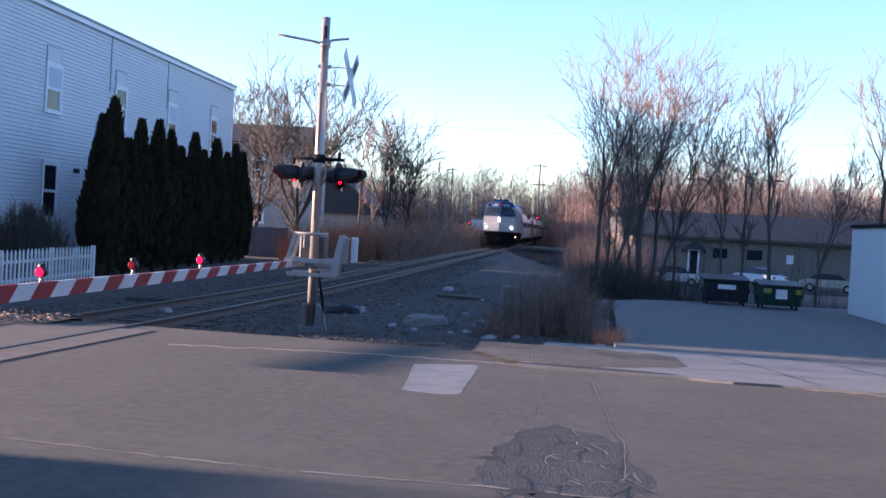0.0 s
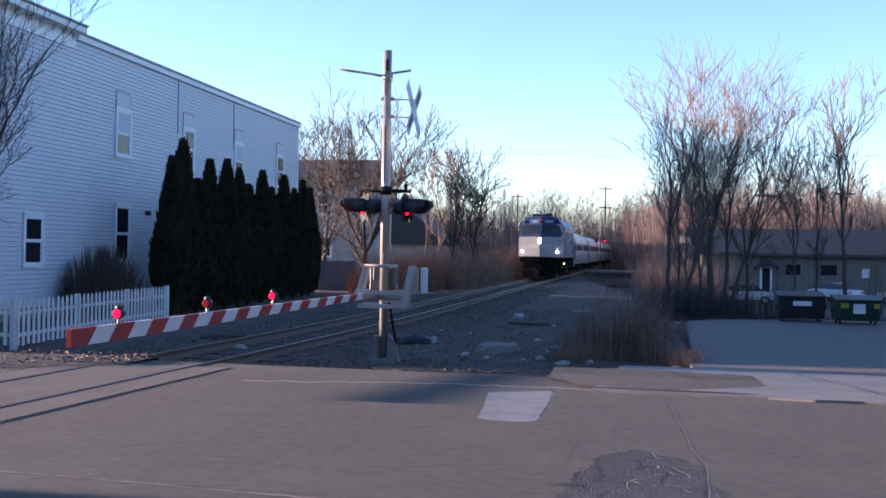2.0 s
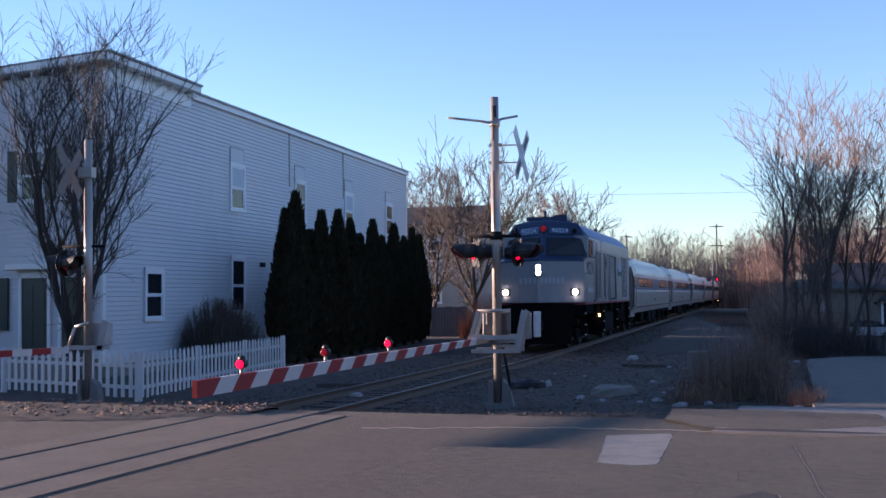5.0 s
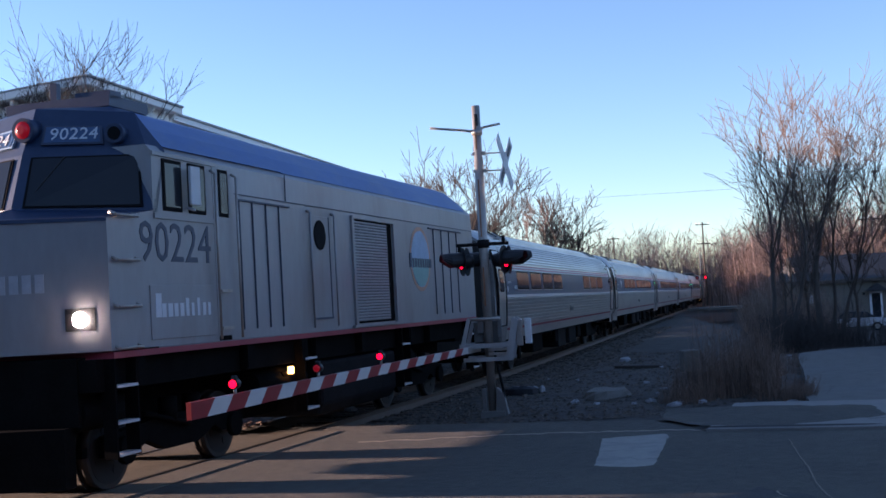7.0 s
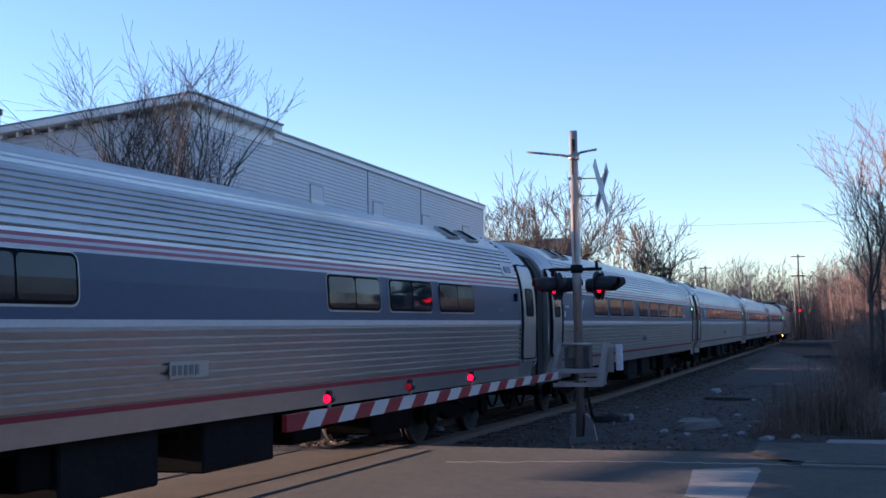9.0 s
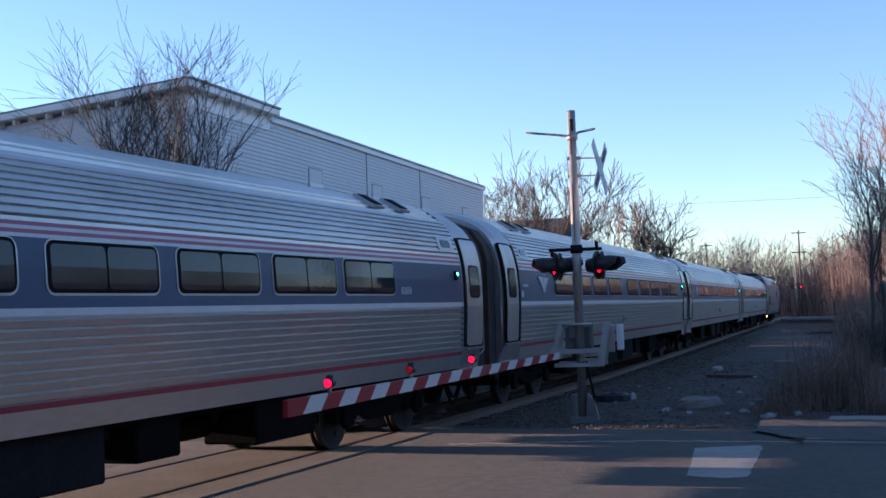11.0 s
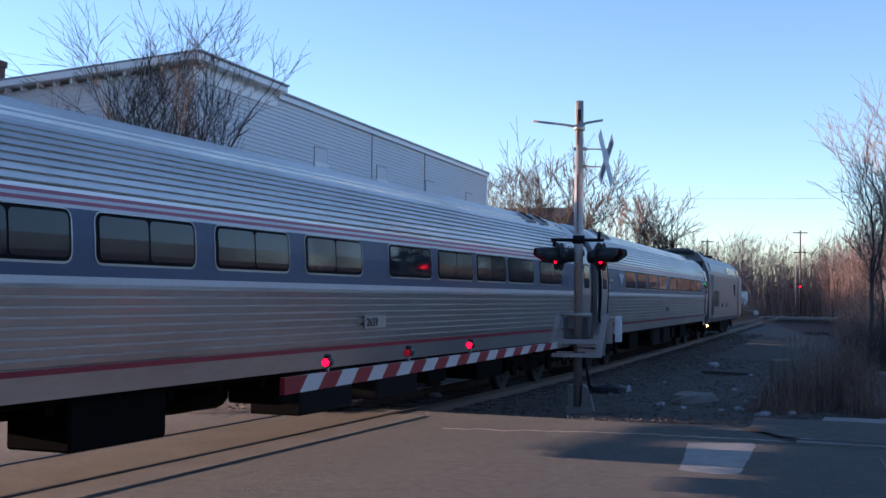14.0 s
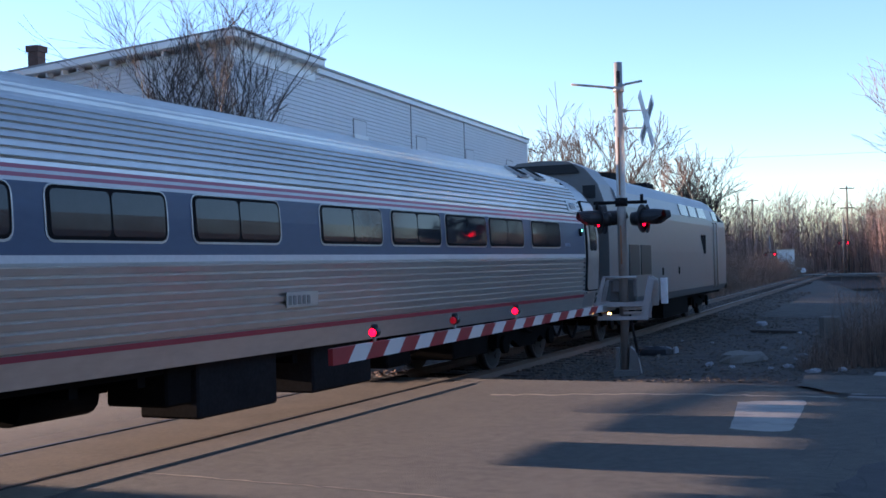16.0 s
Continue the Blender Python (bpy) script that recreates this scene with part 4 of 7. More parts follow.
def build_engine():
    """The engine at the tail: plain grey flanks and a rounded shoulder; y = 0 at the end that meets the coaches."""
    g = empty("locomotive", "plain grey diesel locomotive pushing at the tail", "locomotive")
    prof = [(1.42, 0.85), (1.52, 1.05), (1.54, 2.2), (1.52, 3.1), (1.49, 3.3)]
    sweep("body", prof + [(0.0, 3.31)], [0] * 5, 0.35, 18.9, [P_GREY], g)
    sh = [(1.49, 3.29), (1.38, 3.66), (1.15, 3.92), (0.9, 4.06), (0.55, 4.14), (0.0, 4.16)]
    sweep("roof", sh, [0] * 5, 1.6, 17.2, [P_ROOF], g, "paler grey sloped roof shoulder")
    sweep("hood", [(1.46, 3.3), (1.30, 3.75), (1.0, 4.12), (0.6, 4.30), (0.0, 4.34)], [0] * 4, 0.35, 1.6, [P_GREY], g)
    n = [(1.54, 18.9, 0.85), (1.2, 19.9, 0.85), (0, 20.1, 0.85), (1.5, 18.9, 3.3), (1.25, 19.5, 2.6), (0, 19.75, 2.6), (1.15, 17.2, 3.92), (0, 17.2, 4.16), (1.42, 18.4, 3.4), (0, 18.4, 3.6)]
    n += [(-x, y, z) for x, y, z in n]
    raw("nose", n, [(0, 1, 4, 3), (1, 2, 5, 4), (3, 4, 8), (4, 5, 9, 8), (8, 9, 7, 6), (3, 8, 6), (10, 13, 14, 11), (11, 14, 15, 12), (13, 18, 14), (14, 18, 19, 15), (18, 16, 17, 19), (13, 16, 18)], P_GREY, g)
    bm = bmesh.new()
    prism(bm, [(-0.9, 4.02), (0.9, 4.02), (0.75, 4.22), (-0.75, 4.22)], 0.28, 0.40, "y")
    part("exhaust_grille", bm, BLACK, g)
    for y0, y1 in ((2.4, 3.55), (3.75, 5.0)):
        bm = bmesh.new()
        box(bm, 1.5, 1.552, y0, y1, 1.60, 2.36)
        part("grille", bm, BLACK, g, "black radiator grille")
    for y0, y1 in ((9.9, 11.2), (11.5, 12.8), (13.2, 14.6)):
        bm = bmesh.new()
        prism(bm, [(1.505, 3.32), (1.405, 3.66), (1.36, 3.64), (1.46, 3.30)], y0, y1, "y")
        part("cab_window", bm, GLASS, g)
    bm = bmesh.new()
    prism(bm, [(1.50, 3.32), (1.41, 3.64), (1.37, 3.62), (1.45, 3.30)], 16.2, 17.2, "y")
    part("cab_window", bm, GLASS, g)
    bm = bmesh.new()
    for a in (0.0, 0.35, 0.7):
        prism(bm, [(13.2 + a, 2.75), (13.45 + a, 2.78), (13.9 + a * 0.3, 2.15), (13.8 + a * 0.3, 2.15)], 1.545, 1.556, "x")
    part("emblem", bm, UNDER_GREY, g, "dark fan shaped emblem")
    for y, z0, z1, x in ((1.55, 1.2, 3.1, 1.56), (2.05, 1.2, 3.1, 1.56), (15.9, 1.0, 3.2, 1.56), (16.6, 1.0, 3.2, 1.56)):
        bm = bmesh.new()
        tube(bm, (x, y, z0), (x, y, z1), 0.02, seg=8)
        tube(bm, (x, y, z1), (1.5, y, z1 + 0.04), 0.02, seg=8)
        tube(bm, (x, y, z0), (1.5, y, z0 - 0.04), 0.02, seg=8)
        part("handrail", bm, GALV, g)
    bm = bmesh.new()
    box(bm, 1.5, 1.546, 1.6, 2.02, 1.1, 3.15)
    part("side_door", bm, P_GREY, g, bevel=0.004)
    bm = bmesh.new()
    box(bm, 0.95, 1.25, 0.335, 0.36, 3.42, 3.72)
    part("end_window", bm, BLACK, g)
    for y in (6.6, 9.1):
        bm = bmesh.new()
        box(bm, 1.5, 1.55, y, y + 0.12, 1.55, 1.75)
        part("vent", bm, UNDER, g)
    bm = bmesh.new()
    cbox(bm, (0.3, 4.5, 4.2), (0.9, 1.2, 0.14)), cbox(bm, (0.2, 9.0, 4.2), (1.1, 0.9, 0.12))
    part("roof_fan", bm, UNDER_GREY, g)
    bm = bmesh.new()
    box(bm, -1.3, 1.3, 0.4, 18.6, 0.75, 0.92)
    box(bm, -1.35, 1.35, 7.5, 11.5, 0.3, 0.9)
    part("underframe", bm, UNDER, g)
    bm = bmesh.new()
    cbox(bm, (1.4, 0.8, 0.72), (0.06, 0.1, 0.1))
    part("marker_lamp", bm, AMBER_LAMP, g)
    for yc in (3.6, 15.6):
        truck(g, yc, 2.74)
    add_wheels(g, (3.6 - 1.37, 3.6 + 1.37, 15.6 - 1.37, 15.6 + 1.37))
    TRAIN.append((g, 17.5 + 130.0 + 0.10, 0.0))


build_engine()

# ---- the white house, its fence and evergreens ----
def clapboard(verts, faces, p0, p1, z0, z1, out, lap=0.125):
    """Overlapping boards between two plan points, with a dark joint under each foot."""
    n = int(round((z1 - z0) / lap))
    for i in range(n):
        a, b = z0 + (z1 - z0) * i / n, z0 + (z1 - z0) * (i + 1) / n
        k = len(verts)
        for d, z in ((-0.006, a), (-0.006, a + 0.012), (0.022, a + 0.016), (0.008, b), (-0.012, b)):
            verts.extend([(p0[0] + out[0] * d, p0[1] + out[1] * d, z), (p1[0] + out[0] * d, p1[1] + out[1] * d, z)])
        for q in range(4):
            faces.append((k + 2 * q, k + 2 * q + 1, k + 2 * q + 3, k + 2 * q + 2))


def sash_window(house, m, w, h, sky_upper=0.0, dark=True, name="window"):
    """Double-hung window; m: middle of the sill on the wall, x along the wall, y outwards."""
    bm = bmesh.new()
    t = 0.10
    for x0, x1, z0, z1 in ((-w / 2 - t, -w / 2, -0.05, h + t), (w / 2, w / 2 + t, -0.05, h + t), (-w / 2 - t, w / 2 + t, h, h + t + 0.03), (-w / 2 - t - 0.03, w / 2 + t + 0.03, -0.10, 0.0)):
        box(bm, x0, x1, 0.0, 0.055, z0, z1, m)
    win = part(name, bm, TRIM, house, "white framed sash window")
    for z0, z1, d in ((0.0, h / 2, 0.02), (h / 2, h, 0.032)):
        bm = bmesh.new()
        s = 0.045
        for x0, x1, a, b in ((-w / 2, -w / 2 + s, z0, z1), (w / 2 - s, w / 2, z0, z1), (-w / 2 + s, w / 2 - s, z0, z0 + s), (-w / 2 + s, w / 2 - s, z1 - s, z1)):
            box(bm, x0, x1, 0.0, d + 0.012, a, b, m)
        part("sash", bm, TRIM, win)
        bm = bmesh.new()
        box(bm, -w / 2 + s, w / 2 - s, 0.0, d, z0 + s, z1 - s, m)
        # the upper pane takes the painted sky reflection where asked
        part("pane", bm, PANE_SKY if (sky_upper and z0 > 0) else GLASS, win)
    return win


def build_house():
    h = empty("house", "white clapboard two storey house with a deep cornice", "house", m=pose(-12.97, 31.2, 0, 0, 0, -5.15))
    F0 = (0.0, -2.55)
    F1 = (-14.0, -2.55 + 14.0 * 0.30)
    fo = Vector((-0.287, -0.958))
    verts, faces = [], []
    clapboard(verts, faces, (0.0, -2.55), (0.0, 26.6), 0.25, 8.0, (1, 0))
    tagged(raw("side_wall", verts, faces, SIDING, h), kind="stuff")
    verts, faces = [], []
    clapboard(verts, faces, F1, F0, 0.25, 7.85, fo)
    tagged(raw("front_wall", verts, faces, SIDING, h), kind="stuff")
    bm = bmesh.new()
    prism(bm, [(-0.04, -2.50), (-0.04, 26.58), (-14, 26.6), (-14, F1[1] + 0.03)], -0.3, 7.98, "z")
    part("core", bm, SIDING, h)
    bm = bmesh.new()
    prism(bm, [(0.0, -2.5), (0.0, 26.6), (-0.3, 26.6), (-0.3, -2.5)], -0.3, 0.24, "z")
    part("foundation", bm, CONCRETE, h)
    bm = bmesh.new()
    box(bm, -0.02, 0.035, -2.66, -2.52, 0.25, 7.9)
    part("corner_board", bm, TRIM, h)
    bm = bmesh.new()
    box(bm, -0.02, 0.035, 26.46, 26.62, 0.25, 8.0)
    part("corner_board", bm, TRIM, h)
    # plain roof edge along the wing
    bm = bmesh.new()
    box(bm, -14, 0.10, 2.45, 26.7, 7.92, 8.09)
    part("fascia", bm, TRIM, h)
    bm = bmesh.new()
    box(bm, -14, 0.14, 2.45, 26.74, 8.09, 8.16)
    part("roof_edge", bm, FASCIA, h)
    # deep cornice round the front part, on brackets
    bm = bmesh.new()
    outl = [(0.38, 2.45), (-14, 2.45), (-14, F1[1] - 0.40), (0.28, -3.0), (0.38, -2.9)]
    prism(bm, outl, 8.06, 8.25, "z")
    part("cornice", bm, TRIM, h, bevel=0.02)
    bm = bmesh.new()
    prism(bm, [(a * 1.0 + (0.05 if a > 0 else 0), b) for a, b in outl], 8.25, 8.31, "z")
    part("roof", bm, FASCIA, h)
    bm = bmesh.new()
    box(bm, 0.0, 0.06, -2.55, 2.4, 7.62, 8.05)
    part("frieze", bm, TRIM, h)
    for i in range(8):
        bm = bmesh.new()
        y = -2.45 + i * 0.66
        prism(bm, [(0.06, 7.84), (0.06, 8.055), (0.26, 8.055), (0.22, 7.98), (0.10, 7.91)], y, y + 0.10, "y")
        part("bracket", bm, TRIM, h)
    ax = Vector((F1[0] - F0[0], F1[1] - F0[1])).normalized()
    for i in range(16):
        bm = bmesh.new()
        o = Vector(F0) + ax * (0.25 + i * 0.75)
        m = Matrix.Translation((o.x, o.y, 0)) @ Matrix.Rotation(math.atan2(fo.y, fo.x), 4, "Z")
        box(bm, 0.0, 0.20, -0.045, 0.045, 7.92, 8.055, m)
        part("bracket", bm, TRIM, h)
    # side windows: wall faces +x, so x of the window runs along -y
    side = lambda y, z: Matrix.Translation((0.024, y, z)) @ Matrix.Rotation(radians(-90), 4, "Z")
    for y, sky_upper in ((5.82, 1), (11.6, 0), (17.4, 1), (23.4, 0)):
        sash_window(h, side(y, 4.84), 0.98, 1.36, sky_upper)
        # grey backing paints the shaded outline round the panel
        bm = bmesh.new()
        box(bm, 0.0, 0.036, y - 0.55, y + 0.55, 6.27, 6.84)
        part("panel_shade_line", bm, FASCIA, h)
        bm = bmesh.new()
        box(bm, 0.0, 0.044, y - 0.51, y + 0.51, 6.30, 6.80)
        part("panel", bm, SIDING, h, "plain panel over a window", bevel=0.008)
    for y0 in (10.55, 16.72):
        bm = bmesh.new()
        box(bm, 0.0, 0.040, y0 - 0.025, y0 + 0.025, 6.0, 8.0)
        part("seam_strip", bm, FASCIA, h)
    sash_window(h, side(0.08, 1.42), 0.92, 1.26, 0)
    sash_window(h, side(5.85, 1.50), 0.96, 1.68, 0)
    bm = bmesh.new()
    cbox(bm, (0.12, 7.75, 3.06), (0.18, 0.14, 0.16))
    part("wall_lamp", bm, BLACK, h, bevel=0.02)
    # front: doors with a shared hood, windows with shutters
    for u in (2.42, 0.95):
        m = Matrix.Translation((-u + fo.x * 0.02, -2.55 + 0.30 * u + fo.y * 0.02, 0.45)) @ Matrix.Rotation(math.atan2(fo.y, fo.x) - radians(90), 4, "Z")
        bm = bmesh.new()
        box(bm, -0.50, 0.50, -0.02, 0.03, 0.0, 2.08, m)
        d = part("door", bm, GREEN_DOOR, h, "dark green panelled front door")
        for px, pz in ((-0.22, 0.3), (0.22, 0.3), (-0.22, 1.2), (0.22, 1.2)):
            bm = bmesh.new()
            box(bm, px - 0.15, px + 0.15, 0.03, 0.04, pz, pz + 0.65, m)
            part("panel", bm, GREEN_DOOR, d)
        bm = bmesh.new()
        for x0, x1, z0, z1 in ((-0.62, -0.50, 0, 2.2), (0.50, 0.62, 0, 2.2), (-0.62, 0.62, 2.08, 2.24)):
            box(bm, x0, x1, 0.0, 0.06, z0, z1, m)
        part("door_frame", bm, TRIM, h)
    for u, z, w, hh in ((2.55, 4.62, 0.85, 1.32), (5.6, 4.62, 0.85, 1.32), (4.3, 1.15, 0.85, 1.35)):
        m = Matrix.Translation((-u + fo.x * 0.026, -2.55 + 0.30 * u + fo.y * 0.026, z)) @ Matrix.Rotation(math.atan2(fo.y, fo.x) - radians(90), 4, "Z")
        w_ = sash_window(h, m, w, hh, 0)
        for sx in (-1, 1):
            bm = bmesh.new()
            box(bm, sx * (w / 2 + 0.12), sx * (w / 2 + 0.5), 0.02, 0.06, -0.02, hh + 0.05, m)
            part("shutter", bm, GREEN_DOOR, h, "dark window shutter")
    m = Matrix.Translation((-1.7 + fo.x * 0.0, -2.55 + 0.30 * 1.7, 2.75)) @ Matrix.Rotation(math.atan2(fo.y, fo.x) - radians(90), 4, "Z")
    bm = bmesh.new()
    box(bm, -1.6, 1.6, 0.0, 0.35, 0.0, 0.16, m)
    part("door_hood", bm, TRIM, h, bevel=0.02)
    bm = bmesh.new()
    box(bm, -10.66, -10.26, 2.6, 3.0, 7.9, 9.5)
    box(bm, -10.71, -10.21, 2.55, 3.05, 9.46, 9.66)
    part("chimney", bm, BRICK, h, "dark brick chimney")
    # foundation step at the doors
    bm = bmesh.new()
    m = Matrix.Translation((-1.7, -2.55 + 0.51, 0)) @ Matrix.Rotation(math.atan2(fo.y, fo.x) - radians(90), 4, "Z")
    box(bm, -1.6, 1.6, 0.03, 1.1, -0.2, 0.42, m)
    part("doorstep", bm, CONCRETE, h)


build_house()


def build_fence(p0, p1, label):
    p0, p1 = Vector(p0), Vector(p1)
    d = p1 - p0
    L = d.length
    f = empty("picket_fence", label, "fence", "picket fence", m=Matrix.Translation((p0.x, p0.y, -0.04)) @ Matrix.Rotation(math.atan2(d.y, d.x), 4, "Z"))
    bm = bmesh.new()
    prism(bm, [(-0.048, 0.04), (0.048, 0.04), (0.048, 0.85), (0.0, 0.93), (-0.048, 0.85)], -0.038, -0.015, "y")
    pk = mesh("picket", bm, FENCE)
    n = int(L / 0.235)
    for i in range(n):
        o = new("picket", pk)
        o.parent = f
        o.matrix_basis = pose(0.07 + i * L / n, 0, random.uniform(-0.012, 0.012), 0, random.uniform(-1.2, 1.2), 0)
    for z in (0.24, 0.66):
        bm = bmesh.new()
        box(bm, 0, L, -0.014, 0.03, z - 0.035, z + 0.035)
        part("fence_rail", bm, FENCE, f)
    k = max(2, int(L / 2.4) + 1)
    for i in range(k):
        bm = bmesh.new()
        x = i * L / (k - 1)
        box(bm, x - 0.05, x + 0.05, -0.01, 0.09, -0.2, 0.93)
        part("post", bm, FENCE, f, bevel=0.006)


build_fence((-13.6, 24.35), (-9.52, 22.15), "white wooden picket fence along the road")
build_fence((-9.45, 22.1), (-9.28, 31.6), "white wooden picket fence beside the track")


def tuft_mesh(name, n, radius, height, shape, seed, size, material):
    """Many small upright sprays filling a column."""
    rng = np.random.default_rng(seed)
    verts, faces = [], []
    for i in range(n):
        z = height * rng.random() ** 0.85
        r = shape(z / height) * radius
        a = rng.random() * 2 * math.pi
        rr = r * (0.62 + 0.42 * rng.random() ** 0.5) * (1 + 0.10 * math.sin(3 * a + z * 2.2) + 0.06 * math.sin(7 * a - z * 5))
        c = Vector((rr * math.cos(a), rr * math.sin(a), z + 0.1))
        up = Vector((math.cos(a) * 0.35 + rng.normal() * 0.2, math.sin(a) * 0.35 + rng.normal() * 0.2, 1)).normalized()
        sd = up.cross(Vector((math.cos(a + rng.normal() * 0.8), math.sin(a + rng.normal() * 0.8), 0.1))).normalized()
        L, w = size * (0.7 + 0.7 * rng.random()), size * (0.16 + 0.16 * rng.random())
        k = len(verts)
        fw = up.cross(sd) * w * 0.5
        verts += [c - sd * w * 0.4, c + sd * w * 0.4, c + sd * w + up * L * 0.5, c + up * L, c - sd * w + up * L * 0.5, c + fw + up * L * 0.45]
        faces += [(k, k + 1, k + 5), (k + 1, k + 2, k + 5), (k + 2, k + 3, k + 5), (k + 3, k + 4, k + 5), (k + 4, k, k + 5)]
    me = bpy.data.meshes.new(name)
    me.from_pydata(verts, [], faces)
    me.materials.append(material)
    return me


def build_arborvitae():
    column = lambda q: min(1.0, 0.74 + q * 1.2) * (1 - max(0, q - 0.38) / 0.62) ** 0.82 + 0.01
    shapes = [tuft_mesh("crown", 5200, 0.66, 5.0, column, s, 0.26, EVERGREEN) for s in (1, 2, 3)]
    cores = []
    for k in range(1):
        bm = bmesh.new()
        for i in range(9):
            z0, z1 = i * 0.5, (i + 1) * 0.5
            tube(bm, (0, 0, z0), (0, 0, z1), 0.50 * column(z0 / 5), 0.50 * column(z1 / 5), seg=10, caps=(i in (0, 8)))
        cores.append(mesh("core", bm, EVERGREEN))
    bm = bmesh.new()
    tube(bm, (0, 0, -0.2), (0, 0, 1.0), 0.10, 0.08)
    trunk = mesh("trunk", bm, BARK_DARK)
    rng = random.Random(5)
    spots = [(35.3, 4.45), (36.1, 5.0), (37.6, 3.95), (39.3, 4.65), (40.6, 4.75), (42.2, 4.55), (43.8, 4.1), (45.6, 4.7), (47.4, 4.2), (49.2, 4.75), (50.6, 4.3), (52.2, 4.75), (53.8, 4.5)]
    for i, (y, hgt) in enumerate(spots):
        x = -10.35 + (y - 34.6) * 0.055 + rng.uniform(-0.1, 0.1)
        t = empty("arborvitae", "tall dark green columnar arborvitae in a row", "tree", "evergreen row", m=pose(x, y, -0.05, 0, 0, i * 77))
        k = hgt / 5.0
        wdt = rng.uniform(0.70, 0.84)
        for me, nm in ((shapes[i % 3], "crown"), (cores[0], "inner_foliage"), (trunk, "trunk")):
            o = new(nm, me)
            o.parent = t
            o.scale = (wdt, wdt, k)


build_arborvitae()


# ---- bare trees ----
def grow_tree(seed, height, trunk_r, spread, first=0.35, limbs=3, levels=6, up=0.22, lean=(0, 0), least=0.005, laterals=3, stems=1, wobble=1.0):
    """A forking tree of tapered, bent limbs: returns (thick, thin) vertex and face lists, scaled to its height."""
    rng = random.Random(seed)
    lists = [([], []), ([], [])]
    RING = {k: [(math.cos(2 * math.pi * j / k), math.sin(2 * math.pi * j / k)) for j in range(k)] for k in (3, 5, 8)}

    def turned(d, dev, az):
        a = d.orthogonal().normalized()
        b = d.cross(a)
        return (d + (a * math.cos(az) + b * math.sin(az)) * dev).normalized()

    def limb(p, d, L, r, level):
        last = level >= levels
        sides = 8 if level == 0 else 5 if level <= 2 else 3
        segs = 6 if level == 0 else 4 if level <= 2 else 3 if not last else 2
        tip = least if last else max(least, r * 0.64)
        V, Fc = lists[0 if level < 3 else 1]
        wob = (0.05, 0.10, 0.14, 0.17, 0.2, 0.22, 0.22)[min(level, 6)] * wobble
        pts, dirs = [p], [d]
        for i in range(segs):
            d = Vector((d.x + rng.gauss(0, wob), d.y + rng.gauss(0, wob), d.z + rng.gauss(0, wob) + up * (0.25 if level == 0 else 0.55))).normalized()
            p = p + d * (L / segs)
            pts.append(p), dirs.append(d)
        k0 = len(V)
        for i, (q, dd) in enumerate(zip(pts, dirs)):
            rr = max(least, r + (tip - r) * i / segs) * (1.35 if level == 0 and i == 0 else 1)
            a = dd.orthogonal().normalized() * rr
            b = dd.cross(a)
            V.extend(q + a * c + b * s_ for c, s_ in RING[sides])
        for i in range(segs):
            for j in range(sides):
                j2 = (j + 1) % sides
                Fc.append((k0 + i * sides + j, k0 + i * sides + j2, k0 + (i + 1) * sides + j2, k0 + (i + 1) * sides + j))
        if last:
            return
        n = limbs if level == 0 else 3 if rng.random() < 0.35 else 2
        az = rng.random() * 6.283
        for i in range(n):
            lead = i == 0
            dev = (rng.uniform(0.08, 0.30) if lead else rng.uniform(0.45, 0.90)) * spread
            k = rng.uniform(0.72, 0.92) if lead else rng.uniform(0.55, 0.82)
            Lc = (L0 if level == 0 else L) * (k if level else rng.uniform(0.8, 1.1))
            limb(p, turned(d, dev, az + i * 6.283 / n + rng.uniform(-0.5, 0.5)), Lc, tip * (0.92 if lead else rng.uniform(0.55, 0.78)), level + 1)
        for i in range(laterals if level > 1 else 1 + laterals // 3):
            f = rng.uniform(0.3, 0.97) if level else rng.uniform(0.6, 0.97)
            q = f * segs
            j = int(q)
            limb(pts[j].lerp(pts[j + 1], q - j), turned(dirs[j], rng.uniform(0.6, 1.15) * spread, rng.random() * 6.283), (L if level else L0) * rng.uniform(0.35, 0.6), max(least, r * 0.30), min(levels, level + 2))

    L0 = height * (1 - first) * 0.40
    for s in range(stems):
        az = 2 * math.pi * s / stems + rng.random()
        k = 0.0 if stems == 1 else 1.0
        d = Vector((lean[0] + 0.14 * k * math.cos(az), lean[1] + 0.14 * k * math.sin(az), 1)).normalized()
        limb(Vector((0.14 * k * math.cos(az), 0.14 * k * math.sin(az), -0.3)), d, height * first * (1 if stems == 1 else rng.uniform(0.8, 1.1)), trunk_r * (0.8 if stems > 1 else 1), 0)
    top = max(v.z for V, _ in lists for v in V)
    f = height / top
    for V, _ in lists:
        for v in V:
            if v.z > 0:
                v.z *= f
    return lists


def bare_tree(x, y, z, label, seed, height, trunk_r, spread, group="bare trees", bark=BARK, **kw):
    thick, thin = grow_tree(seed, height, trunk_r, spread, **kw)
    t = empty("bare_tree", label, "tree", group, m=pose(x, y, z))
    raw("trunk", thick[0], thick[1], bark, t, smooth=True)
    raw("crown", thin[0], thin[1], TWIG if bark is BARK else bark, t)
    return t


bare_tree(-12.35, 25.3, 0, "leafless ornamental tree with dark rising branches behind the fence", 14, 10.1, 0.19, 0.50, bark=BARK_DARK, first=0.17, limbs=8, levels=6, lean=(0.05, 0), up=0.18, laterals=3, least=0.0048, wobble=0.8)


